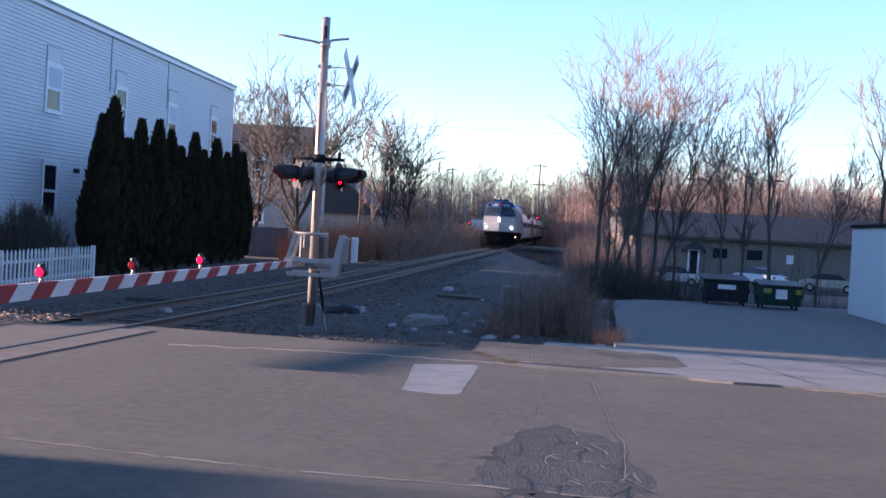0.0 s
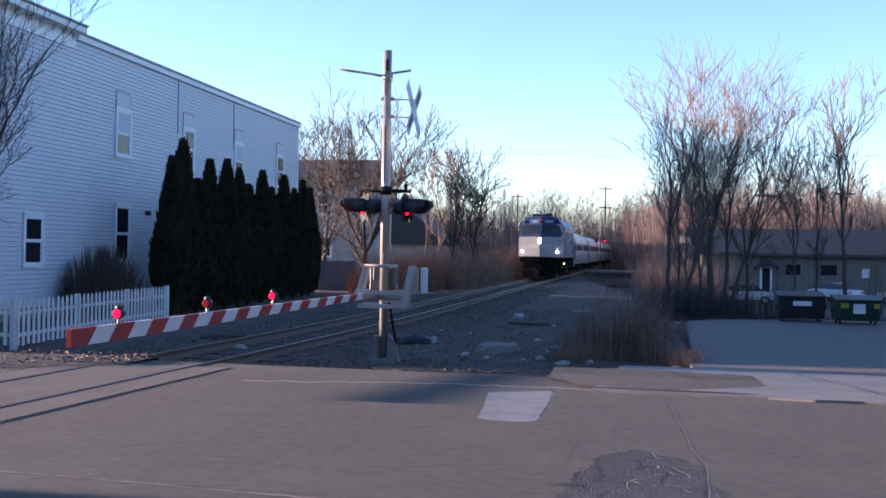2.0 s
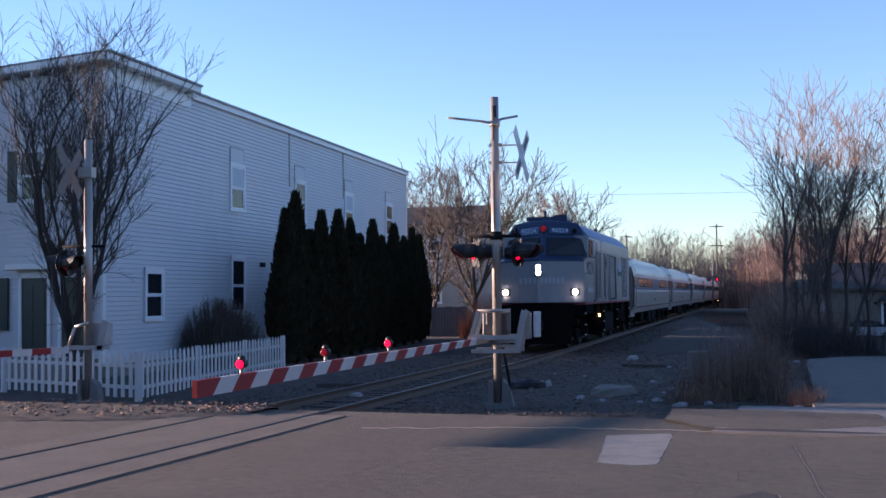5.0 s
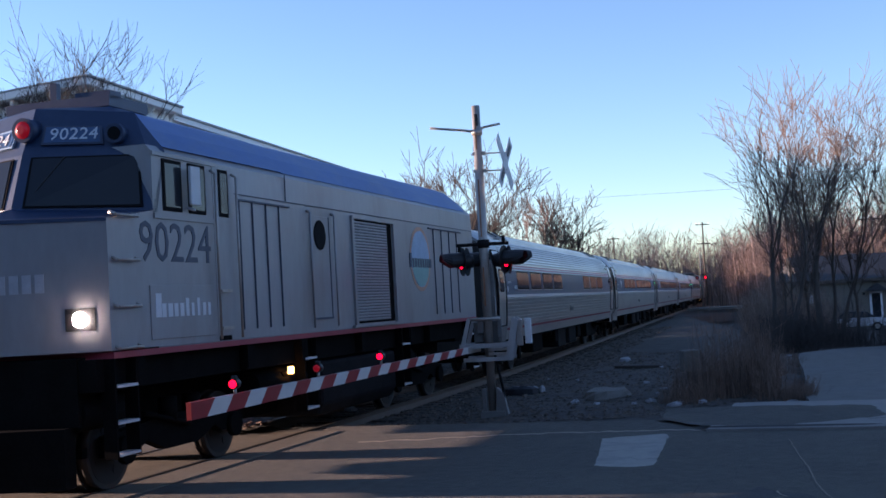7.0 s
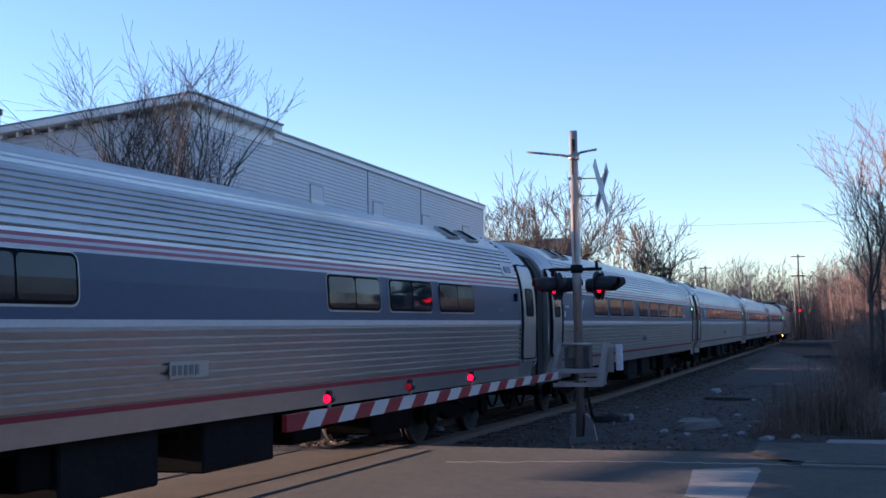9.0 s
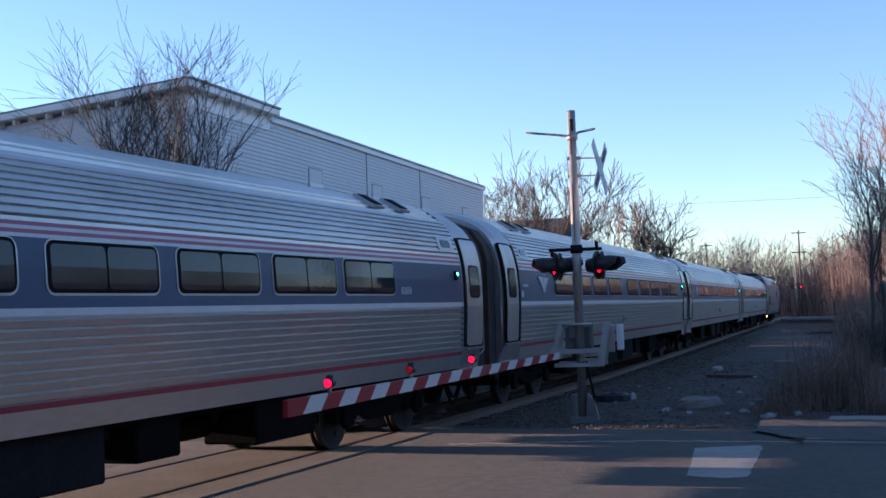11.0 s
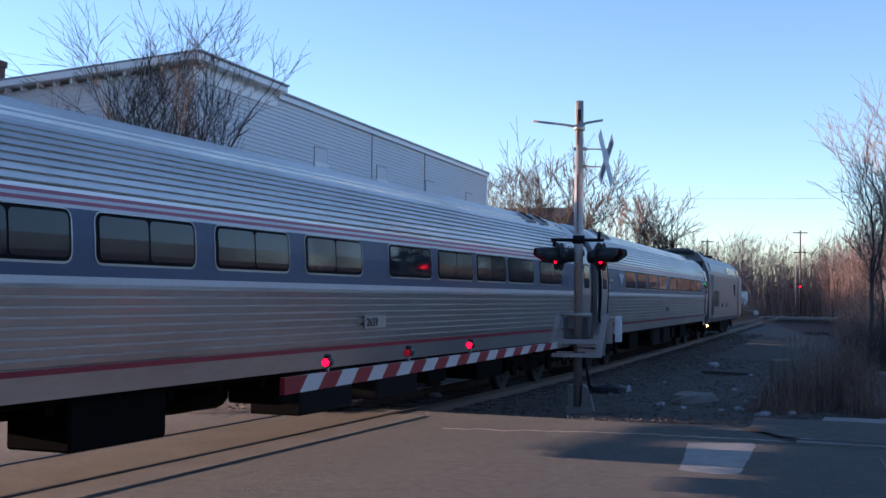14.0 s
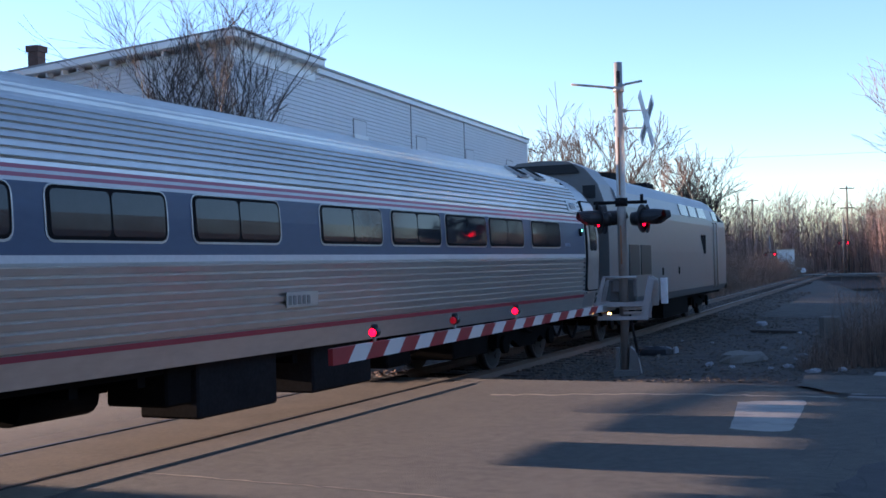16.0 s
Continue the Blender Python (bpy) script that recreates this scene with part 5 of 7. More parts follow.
def build_shrub(x, y, z, w, hgt, n, label, material, seed):
    rng = np.random.default_rng(seed)
    V, Fc = [], []
    for i in range(n):
        a, q = rng.random() * 2 * math.pi, rng.random()
        lean_ = Vector((math.cos(a) * q, math.sin(a) * q, 0))
        p = Vector((lean_.x * w * 0.15, lean_.y * w * 0.15, 0))
        top = Vector((lean_.x * w * 0.55, lean_.y * w * 0.55, hgt * (1 - 0.62 * q ** 3) * rng.uniform(0.55, 1.02)))
        mid = p.lerp(top, 0.5) + Vector((lean_.x * w * 0.12, lean_.y * w * 0.12, 0.05))
        r = 0.012
        for s0, s1, r0, r1 in ((p, mid, r, r * 0.7), (mid, top, r * 0.7, 0.003)):
            k = len(V)
            dd = (s1 - s0).normalized()
            sa = dd.orthogonal().normalized()
            sb = dd.cross(sa)
            for c, rr in ((s0, r0), (s1, r1)):
                for j in range(3):
                    an = j * 2.094
                    V.append(c + (sa * math.cos(an) + sb * math.sin(an)) * rr)
            for j in range(3):
                Fc.append((k + j, k + (j + 1) % 3, k + 3 + (j + 1) % 3, k + 3 + j))
        for b in range(3):
            s0 = mid.lerp(top, rng.random())
            s1 = s0 + Vector((rng.normal() * 0.14, rng.normal() * 0.14, 0.12 + rng.random() * 0.16))
            k = len(V)
            V += [s0 + Vector((0.005, 0, 0)), s0 - Vector((0.005, 0, 0)), s1, s0 + Vector((0, 0.005, 0))]
            Fc += [(k, k + 1, k + 2), (k + 1, k + 3, k + 2), (k + 3, k, k + 2)]
    s = empty("shrub", label, "shrub", m=pose(x, y, z))
    raw("crown", V, Fc, material, s)


build_shrub(-11.68, 33.3, 0, 2.4, 1.95, 1500, "leafless rounded shrub against the house wall", BARK, 4)

# ---- crossing signals ----
RUST = mat("rust_streak", (0.36, 0.17, 0.085), 0.8, vary=0.35, scale=5)
BASE_GREY = mat("weathered_base", (0.20, 0.195, 0.185), 0.7, 0.2, vary=0.2, scale=4, dirt=(0.1, 0.09, 0.08), dirt_scale=4)
def red_lamp(parent, m, lit):
    """Round flasher: black backboard, hood and lens. Faces -y of m."""
    bm = bmesh.new()
    segs = 26
    tubeverts = [(0.26 * math.cos(2 * math.pi * i / segs), 0.26 * math.sin(2 * math.pi * i / segs)) for i in range(segs)]
    prism(bm, tubeverts, 0.0, 0.012, "y")
    for v in bm.verts:
        v.co = m @ v.co
    board = part("backboard", bm, BLACK, parent, "round black lamp backboard")
    bm = bmesh.new()
    tube(bm, m @ Vector((0, -0.02, 0)), m @ Vector((0, 0.20, 0)), 0.15, 0.12, seg=18)
    part("lamp_case", bm, BLACK, board)
    # hood: upper part of a tapering pipe
    bm = bmesh.new()
    rows = []
    for y, r in ((0.0, 0.165), (-0.22, 0.17), (-0.40, 0.15)):
        ring = []
        for i in range(13):
            a = radians(-35 + i * 250 / 12) if y > -0.3 else radians(10 + i * 160 / 12)
            ring.append((bm.verts.new(m @ Vector((r * math.cos(a), y, r * math.sin(a)))), bm.verts.new(m @ Vector(((r - 0.006) * math.cos(a), y, (r - 0.006) * math.sin(a))))))
        rows.append(ring)
    for a, b in zip(rows[:-1], rows[1:]):
        for i in range(12):
            bm.faces.new((a[i][0], a[i + 1][0], b[i + 1][0], b[i][0]))
            bm.faces.new((a[i][1], b[i][1], b[i + 1][1], a[i + 1][1]))
    for i in range(12):
        bm.faces.new((rows[-1][i][0], rows[-1][i + 1][0], rows[-1][i + 1][1], rows[-1][i][1]))
    part("hood", bm, BLACK, board)
    bm = bmesh.new()
    tube(bm, m @ Vector((0, -0.022, 0)), m @ Vector((0, -0.05, 0)), 0.135, 0.06, seg=20)
    part("lens", bm, LENS_ON if lit else LENS_DIM, board, "lit red lens" if lit else "dim red lens")


def crossbuck(parent, m, face=None):
    """Two crossed blades in the x-z plane of m, with bars for the worn words."""
    for s in (1, -1):
        r = m @ Matrix.Rotation(radians(45 * s), 4, "Y")
        bm = bmesh.new()
        box(bm, -0.61, 0.61, -0.004 + 0.006 * s, 0.004 + 0.006 * s, -0.115, 0.115, r)
        b = part("blade", bm, face or SIGN_WHITE, parent, "weathered white crossbuck blade", bevel=0.002)
        for y in () if face else ((0.012, 0.016) if s > 0 else (-0.016, -0.012),):
            for x0, x1 in ((-0.52, -0.16), (0.16, 0.52)):
                n = 8
                for i in range(n):
                    bm = bmesh.new()
                    xa = x0 + (x1 - x0) * i / n
                    box(bm, xa, xa + 0.03, y[0], y[1], -0.06, 0.06, r)
                    part("lettering_bar", bm, BASE_GREY, b)


def build_signal(x, y, hgt, turn, kind, facing):
    """A mast with flashers, crossbuck, gate gear. turn: heading of the traffic side, degrees."""
    s = empty("crossing_signal", "galvanised crossing signal mast with red flashers and crossbuck", "crossing signal", "crossing signals", m=pose(x, y, 0, 0, 0, turn))
    bm = bmesh.new()
    tube(bm, (0, 0, 0.0), (0, 0, hgt), 0.075, seg=18)
    tube(bm, (0, 0, 1.0), (0, 0, hgt - 1.0), 0.082, seg=18)
    part("mast", bm, GALV, s)
    for a, b in ((1.9, 2.6), (3.15, 4.2), (4.75, hgt - 0.3)):
        bm = bmesh.new()
        box(bm, -0.030, -0.004, -0.0862, -0.07, a, b)
        part("rust_streak", bm, RUST, s, "orange rust streak down the mast")
    bm = bmesh.new()
    box(bm, -0.16, -0.10, -0.14, 0.14, -0.1, 0.40)
    prism(bm, [(0.06, -0.1), (0.30, -0.1), (0.22, 0.30), (0.10, 0.42)], -0.12, 0.12, "y")
    box(bm, -0.20, 0.24, -0.18, 0.18, -0.2, 0.0)
    part("junction_base", bm, BASE_GREY, s, "weathered cast base", bevel=0.006)
    return s


def build_crossing():
    # the mast beside the right of the track; its traffic looks along +x
    s = build_signal(-2.30, 21.33, 5.56, 0, "main", 1)
    bm = bmesh.new()
    prism(bm, [(0.076 * math.cos(radians(a)), 0.076 * math.sin(radians(a))) for a in range(-110, -50, 12)] + [(0.0, -0.07)], 5.18, 5.40, "z")
    part("cap_slot", bm, BLACK, s)
    # small cross arms near the top
    bm = bmesh.new()
    tube(bm, (0, 0, 5.08), (-0.28, -0.10, 5.12), 0.025, seg=8)
    tube(bm, (-0.28, -0.10, 5.12), (-0.82, -0.28, 5.17), 0.022, seg=8)
    part("bracket_arm", bm, GALV, s)
    bm = bmesh.new()
    tube(bm, (0, 0, 5.08), (0.12, 0.02, 5.16), 0.025, seg=8)
    tube(bm, (0.12, 0.02, 5.16), (0.42, 0.06, 5.21), 0.022, seg=8)
    part("bracket_arm", bm, GALV, s)
    bm = bmesh.new()
    tube(bm, (0, 0, 5.02), (0, 0, 5.12), 0.10, seg=16)
    part("clamp", bm, GALV, s)
    # crossbuck turned edge-on to the road
    xm = pose(0.48, 0.10, 4.50, 0, 0, 79)
    crossbuck(s, xm)
    for z in (4.68, 4.36):
        bm = bmesh.new()
        tube(bm, (0.05, 0, z), (0.50, 0.10, z), 0.014, seg=6)
        box(bm, -0.10, 0.14, -0.045, 0.045, z - 0.03, z + 0.03)
        part("sign_bracket", bm, GALV, s)
    # flashers on a cross bar
    bm = bmesh.new()
    tube(bm, (-0.50, -0.05, 3.02), (0.45, 0.08, 3.02), 0.032, seg=10)
    tube(bm, (0, 0, 2.95), (0, 0, 3.10), 0.11, seg=16)
    tube(bm, (0.36, 0.06, 3.02), (0.36, 0.06, 3.16), 0.03, seg=8)
    tube(bm, (-0.44, -0.05, 3.02), (-0.44, -0.05, 2.9), 0.03, seg=8)
    part("lamp_bar", bm, UNDER_GREY, s)
    for x, yy, ang, lit in ((-0.40, -0.02, -68, True), (0.37, 0.05, 74, True)):
        red_lamp(s, pose(x, yy, 2.72, 0, 0, ang), lit)
    red_lamp(s, pose(-0.33, 0.18, 2.72, 0, 0, 110), False)
    red_lamp(s, pose(0.44, 0.25, 2.72, 0, 0, 106), False)
    # gate machine and its cranked side frames
    bm = bmesh.new()
    box(bm, -0.28, 0.20, 0.10, 0.48, 1.22, 1.62)
    part("gate_machine", bm, BASE_GREY, s, "grey gate machine case", bevel=0.02)
    bm = bmesh.new()
    box(bm, -0.20, -0.02, -0.02, 0.1, 1.40, 1.66), box(bm, 0.16, 0.24, 0.02, 0.1, 1.30, 1.70)
    part("machine_cover", bm, BASE_GREY, s, bevel=0.012)
    for yy in (-0.16, 0.60):
        bm = bmesh.new()
        box(bm, -0.52, 0.46, yy - 0.025, yy + 0.025, 1.14, 1.22)
        box(bm, -0.46, 0.44, yy - 0.02, yy + 0.02, 0.90, 0.97)
        prism(bm, [(0.30, 0.92), (0.42, 0.92), (0.56, 1.62), (0.46, 1.68)], yy - 0.03, yy + 0.03, "y")
        prism(bm, [(-0.50, 1.18), (-0.42, 1.18), (-0.30, 1.66), (-0.36, 1.68)], yy - 0.015, yy + 0.015, "y")
        part("arm_bracket", bm, SILVER, s)
    for z in (1.0, 1.08):
        bm = bmesh.new()
        box(bm, 0.0, 0.40, -0.14, -0.08, z, z + 0.05)
        part("link_bar", bm, GALV, s)
    bm = bmesh.new()
    tube(bm, (-0.36, -0.1, 1.66), (0.24, -0.1, 1.66), 0.03, seg=8)
    part("link_rod", bm, GALV, s)
    bm = bmesh.new()
    prism(bm, [(0.50, 1.15), (0.62, 1.15), (0.62, 1.62), (0.50, 1.62)], -0.05, 0.10, "y")
    part("counterweight", bm, GALV, s, bevel=0.01)
    bm = bmesh.new()
    box(bm, 0.66, 0.78, -0.02, 0.16, 1.18, 1.64)
    part("counterweight", bm, SIGN_WHITE, s, bevel=0.01)
    bm = bmesh.new()
    tube(bm, (0.10, -0.02, 1.0), (0.22, -0.06, 0.35), 0.025, seg=8)
    tube(bm, (0.22, -0.06, 0.35), (0.20, -0.08, 0.0), 0.03, seg=8)
    part("conduit", bm, UNDER_GREY, s)

    # gate arm down across the road
    arm = empty("gate_arm", "lowered red and white striped gate arm with small lamps", "gate arm", "gate arms")
    a, b = Vector((-2.62, 21.15, 1.12)), Vector((-4.31, 11.34, 1.035))
    d = b - a
    L = d.length
    arm.matrix_basis = Matrix.Translation(a) @ Matrix.Rotation(math.atan2(d.y, d.x), 4, "Z") @ Matrix.Rotation(-math.asin(d.z / L), 4, "Y")
    bm = bmesh.new()
    box(bm, -0.55, 0.25, -0.035, 0.035, -0.06, 0.06)
    part("adapter", bm, GALV, arm, bevel=0.008)
    n = 24
    for i in range(n):
        x0, x1 = 0.2 + (L - 0.2) * i / n, 0.2 + (L - 0.2) * (i + 1) / n
        hh = 0.055 + 0.034 * i / n
        k = 0.09
        bm = bmesh.new()
        prism(bm, [(x0 - k * (i > 0), hh), (x0 + k * (i > 0), -hh), (x1 + k * (i < n - 1), -hh), (x1 - k * (i < n - 1), hh)], -0.028, 0.028, "y")
        part("stripe", bm, ARM_RED if i % 2 == 1 else ARM_WHITE, arm)
    for x, lit in ((L - 0.99, True), (L - 3.21, False), (L - 5.43, True)):
        bm = bmesh.new()
        tube(bm, (x, 0, 0.06), (x, 0, 0.14), 0.02, seg=8)
        base = part("lamp_stem", bm, GALV, arm)
        bm = bmesh.new()
        tube(bm, (x - 0.05, 0, 0.19), (x + 0.05, 0, 0.19), 0.054, seg=16)
        tube(bm, (x, -0.03, 0.25), (x, 0.03, 0.25), 0.03, seg=8)
        part("lamp_case", bm, BLACK, base)
        for e in (-1, 1):
            bm = bmesh.new()
            tube(bm, (x + e * 0.05, 0, 0.19), (x + e * 0.075, 0, 0.19), 0.046, 0.03, seg=16)
            part("lens", bm, LENS_ON if lit else LENS_DIM, base, "red lamp lens")

    # the mast on the far side of the track
    s2 = build_signal(-10.30, 21.62, 5.05, 0, "far", -1)
    crossbuck(s2, pose(-0.30, -0.16, 4.42, 0, 0, 88), BASE_GREY)
    bm = bmesh.new()
    box(bm, -0.16, 0.12, -0.12, 0.1, 4.32, 4.52)
    part("sign_bracket", bm, GALV, s2)
    bm = bmesh.new()
    tube(bm, (-0.52, 0.0, 2.98), (0.35, 0.0, 2.98), 0.03, seg=10)
    part("lamp_bar", bm, UNDER_GREY, s2)
    red_lamp(s2, pose(-0.42, 0.05, 2.66, 0, 0, -78), False)
    red_lamp(s2, pose(-0.46, 0.05, 2.66, 0, 0, 60), False)
    bm = bmesh.new()
    box(bm, -0.12, 0.30, 0.08, 0.46, 1.05, 1.5)
    part("gate_machine", bm, SILVER, s2, "grey gate machine case", bevel=0.02)
    bm = bmesh.new()
    box(bm, -0.42, 0.48, -0.14, -0.06, 0.98, 1.06)
    prism(bm, [(0.22, 0.95), (0.34, 0.95), (0.46, 1.52), (0.34, 1.56)], -0.14, -0.08, "y")
    tube(bm, (-0.36, -0.1, 1.05), (-0.22, -0.1, 1.42), 0.03, seg=8)
    tube(bm, (-0.22, -0.1, 1.42), (0.05, -0.1, 1.5), 0.03, seg=8)
    part("arm_bracket", bm, SILVER, s2)
    arm2 = empty("gate_arm", "lowered red and white gate arm beyond the track", "gate arm", "gate arms", m=pose(-10.6, 21.4, 0.98, 0, 0, -111))
    for i in range(12):
        bm = bmesh.new()
        box(bm, i * 0.45, (i + 1) * 0.45, -0.025, 0.025, -0.06, 0.06)
        part("stripe", bm, ARM_RED if i % 2 else ARM_WHITE, arm2)


build_crossing()

# ---- trees, brush and distance ----
for i, (x, y, hgt, r, sp, st, ln, first, up) in enumerate([
        (5.9, 43.0, 10.0, 0.12, 0.33, 2, (0.03, 0), 0.36, 0.20), (6.8, 45.0, 8.0, 0.07, 0.42, 2, (0.06, 0), 0.30, 0.16), (7.3, 44.5, 10.5, 0.15, 0.48, 1, (0.11, 0), 0.40, 0.18),
        (8.0, 45.5, 9.8, 0.11, 0.50, 2, (0.19, 0), 0.36, 0.16), (9.2, 47.0, 7.6, 0.08, 0.52, 1, (0.16, 0), 0.38, 0.16), (10.75, 45.5, 6.9, 0.06, 0.45, 1, (0.0, 0), 0.45, 0.20),
        (11.4, 46.0, 8.0, 0.07, 0.45, 1, (0.07, 0), 0.45, 0.20), (12.6, 45.5, 9.6, 0.10, 0.44, 1, (0.0, 0), 0.42, 0.22), (14.3, 45.0, 6.6, 0.07, 0.65, 1, (0.04, 0), 0.35, 0.12),
        (17.4, 46.0, 11.0, 0.12, 0.46, 1, (-0.08, 0), 0.42, 0.20), (6.9, 50.0, 6.8, 0.07, 0.60, 1, (0, 0), 0.32, 0.14), (8.4, 50.5, 7.4, 0.08, 0.58, 1, (0.06, 0), 0.32, 0.14)]):
    bare_tree(x, y, lift(x, y) - 0.05, "leafless slender tree with sunlit grey bark at the lot's edge", 30 + i, hgt - lift(x, y), r, sp, first=first, limbs=3, stems=st, lean=ln, up=up, least=0.0075, laterals=4, levels=5)
bare_tree(-7.7, 62.0, -0.15, "broad leafless tree beyond the evergreens", 66, 11.8, 0.20, 0.62, bark=BARK_DARK, first=0.24, limbs=6, up=0.10, least=0.014, laterals=6, levels=5, wobble=0.8)
bare_tree(-10.6, 66.0, -0.15, "broad leafless tree beyond the evergreens", 67, 11.4, 0.18, 0.60, bark=BARK_DARK, first=0.26, limbs=5, up=0.12, least=0.014, laterals=6, levels=5, wobble=0.8)
bare_tree(-5.0, 70.0, -0.15, "thin leafless sapling beside the track", 63, 8.6, 0.07, 0.40, first=0.4, limbs=2, stems=2, up=0.25, levels=4, least=0.009)
bare_tree(-3.9, 78.0, -0.15, "leafless tree beside the track", 64, 9.8, 0.15, 0.56, bark=BARK_DARK, first=0.30, limbs=4, up=0.16, least=0.015, laterals=5, levels=5)
bare_tree(-2.6, 80.0, -0.15, "leafless tree beside the track", 65, 9.4, 0.14, 0.56, bark=BARK_DARK, first=0.30, limbs=4, lean=(0.06, 0), up=0.16, least=0.015, laterals=5, levels=5)


def stalks(name, label, spots, hgt, n, material, seed, thick=0.006, spread=0.25, bushy=3):
    """Dry upright stems in a mass: spots are (x, y, radius) clumps."""
    rng = np.random.default_rng(seed)
    V, Fc = [], []
    for i in range(n):
        cx, cy, rad = spots[rng.integers(len(spots))]
        a, q = rng.random() * 2 * math.pi, rad * math.sqrt(rng.random())
        x, y = cx + q * math.cos(a), cy + q * math.sin(a)
        z = lift(x, y) - 0.03
        hh = hgt * rng.uniform(0.25, 1.0) * (1.0 - 0.4 * (q / max(rad, 0.01)) ** 2)
        p = Vector((x, y, z))
        t = p + Vector((rng.normal() * spread * hh, rng.normal() * spread * hh, hh))
        stems = [(p, t, thick)]
        for b in range(bushy):
            s0 = p.lerp(t, rng.uniform(0.3, 0.95))
            stems.append((s0, s0 + Vector((rng.normal() * 0.2, rng.normal() * 0.2, rng.uniform(0.05, 0.3))) * hgt * 0.5, thick * 0.6))
        for s0, s1, w in stems:
            k = len(V)
            V += [s0 + Vector((w, 0, 0)), s0 + Vector((-w * 0.5, w * 0.87, 0)), s0 + Vector((-w * 0.5, -w * 0.87, 0)), s1]
            Fc += [(k, k + 1, k + 3), (k + 1, k + 2, k + 3), (k + 2, k, k + 3)]
    o = raw(name, V, Fc, material)
    return tagged(o, label, "brush", kind="stuff")


stalks("dry_weeds", "tall dry brown weeds beside the lot", [(1.75, 22.6, 0.45), (2.2, 22.9, 0.5), (2.45, 24.0, 0.55), (2.85, 25.6, 0.6), (2.65, 23.0, 0.4)], 2.0, 800, BRUSH, 3, 0.008, 0.10, 2)
stalks("dry_weeds", "thin knee high dry weeds beside the lot", [(1.25, 22.6, 0.5), (1.6, 24.0, 0.6), (2.7, 22.2, 0.4)], 0.95, 520, BRUSH, 13, 0.007, 0.15, 2)
stalks("dry_weeds", "low dry weeds round the slab", [(1.2, 22.0, 0.5), (3.3, 22.2, 0.5), (3.2, 28, 1.0), (4.2, 31, 1.1), (4.9, 35, 1.3), (3.2, 21.6, 0.4)], 0.55, 2200, BRUSH, 4, 0.005, 0.4, 2)
stalks("dry_brush", "dark leafless brush under the trees", [(5.9, 41, 1.2), (7.0, 42, 1.6), (8.4, 42.5, 1.8), (5.4, 38.5, 0.9), (6.4, 46, 1.4), (7.2, 52, 1.8), (8.6, 58, 2.4)], 1.7, 2600, BARK_DARK, 5, 0.009, 0.3, 4)
stalks("dry_brush", "low dark brush behind the lot", [(x, 39.5 + 0.3 * math.sin(x), 1.1) for x in np.arange(6.0, 24, 1.3)], 0.38, 2200, BARK_DARK, 6, 0.006, 0.5, 2)
stalks("saplings", "thin dark leafless saplings tangled at the lot's edge", [(x, 42.0 + 1.2 * math.sin(x * 2), 0.9) for x in np.arange(6.5, 19.5, 0.9)], 3.6, 80, BARK_DARK, 16, 0.016, 0.12, 5)
stalks("red_brush", "reddish dry brush beyond the track", [(-6.6, 58, 1.4), (-5.4, 62, 1.6), (-4.2, 66, 1.6), (-5.6, 68, 1.6)], 2.6, 3600, BRUSH_RED, 7, 0.012, 0.28, 4)
stalks("dark_brush", "dark leafless thicket along the track", [(-4.6 + 0.105 * (y - 60), y, 2.2) for y in np.arange(66, 170, 4.5)], 3.2, 9000, BRUSH, 8, 0.018, 0.3, 4)
stalks("dark_brush", "dry thicket on the far right of the track", [(9.0 + 0.11 * (y - 60), y, 2.6) for y in np.arange(62, 170, 6)], 4.4, 7000, BRUSH, 9, 0.018, 0.3, 4)


def build_far_woods():
    rng = np.random.default_rng(12)
    for tag, y0, y1, hgt, n, material, xr in (("far_woods", 200, 270, 15.0, 14000, FAR_WOOD, (-170, 210)), ("far_woods", 130, 200, 9.0, 5200, BRUSH_RED, (-60, -4)), ("far_woods", 140, 210, 13.0, 9500, FAR_WOOD, (18, 130))):
        V, Fc = [], []
        for i in range(n):
            x, y = rng.uniform(*xr), rng.uniform(y0, y1)
            env = 0.86 + 0.34 * noise.noise((x * 0.045, y * 0.02, hgt)) + 0.15 * noise.noise((x * 0.2, 0, 4))
            p = Vector((x, y, -1.0))
            hh = hgt * env * rng.uniform(0.35, 1.05)
            t = p + Vector((rng.normal() * 0.12 * hh, rng.normal() * 0.12 * hh, hh + 1))
            w = rng.uniform(0.08, 0.17)
            st = [(p, t, w)]
            for b in range(8):
                s0 = p.lerp(t, rng.uniform(0.25, 0.97))
                st.append((s0, s0 + Vector((rng.normal(), rng.normal(), rng.uniform(0.3, 1.6))) * 0.13 * hh, w * 0.55))
            for s0, s1, ww in st:
                k = len(V)
                V += [s0 + Vector((ww, 0, 0)), s0 + Vector((-ww * 0.5, ww * 0.87, 0)), s0 + Vector((-ww * 0.5, -ww * 0.87, 0)), s1]
                Fc += [(k, k + 1, k + 3), (k + 1, k + 2, k + 3), (k + 2, k, k + 3)]
        o = raw(tag, V, Fc, material)
        tagged(o, "distant brown leafless woods lit by low sun", "woods", kind="stuff")


build_far_woods()


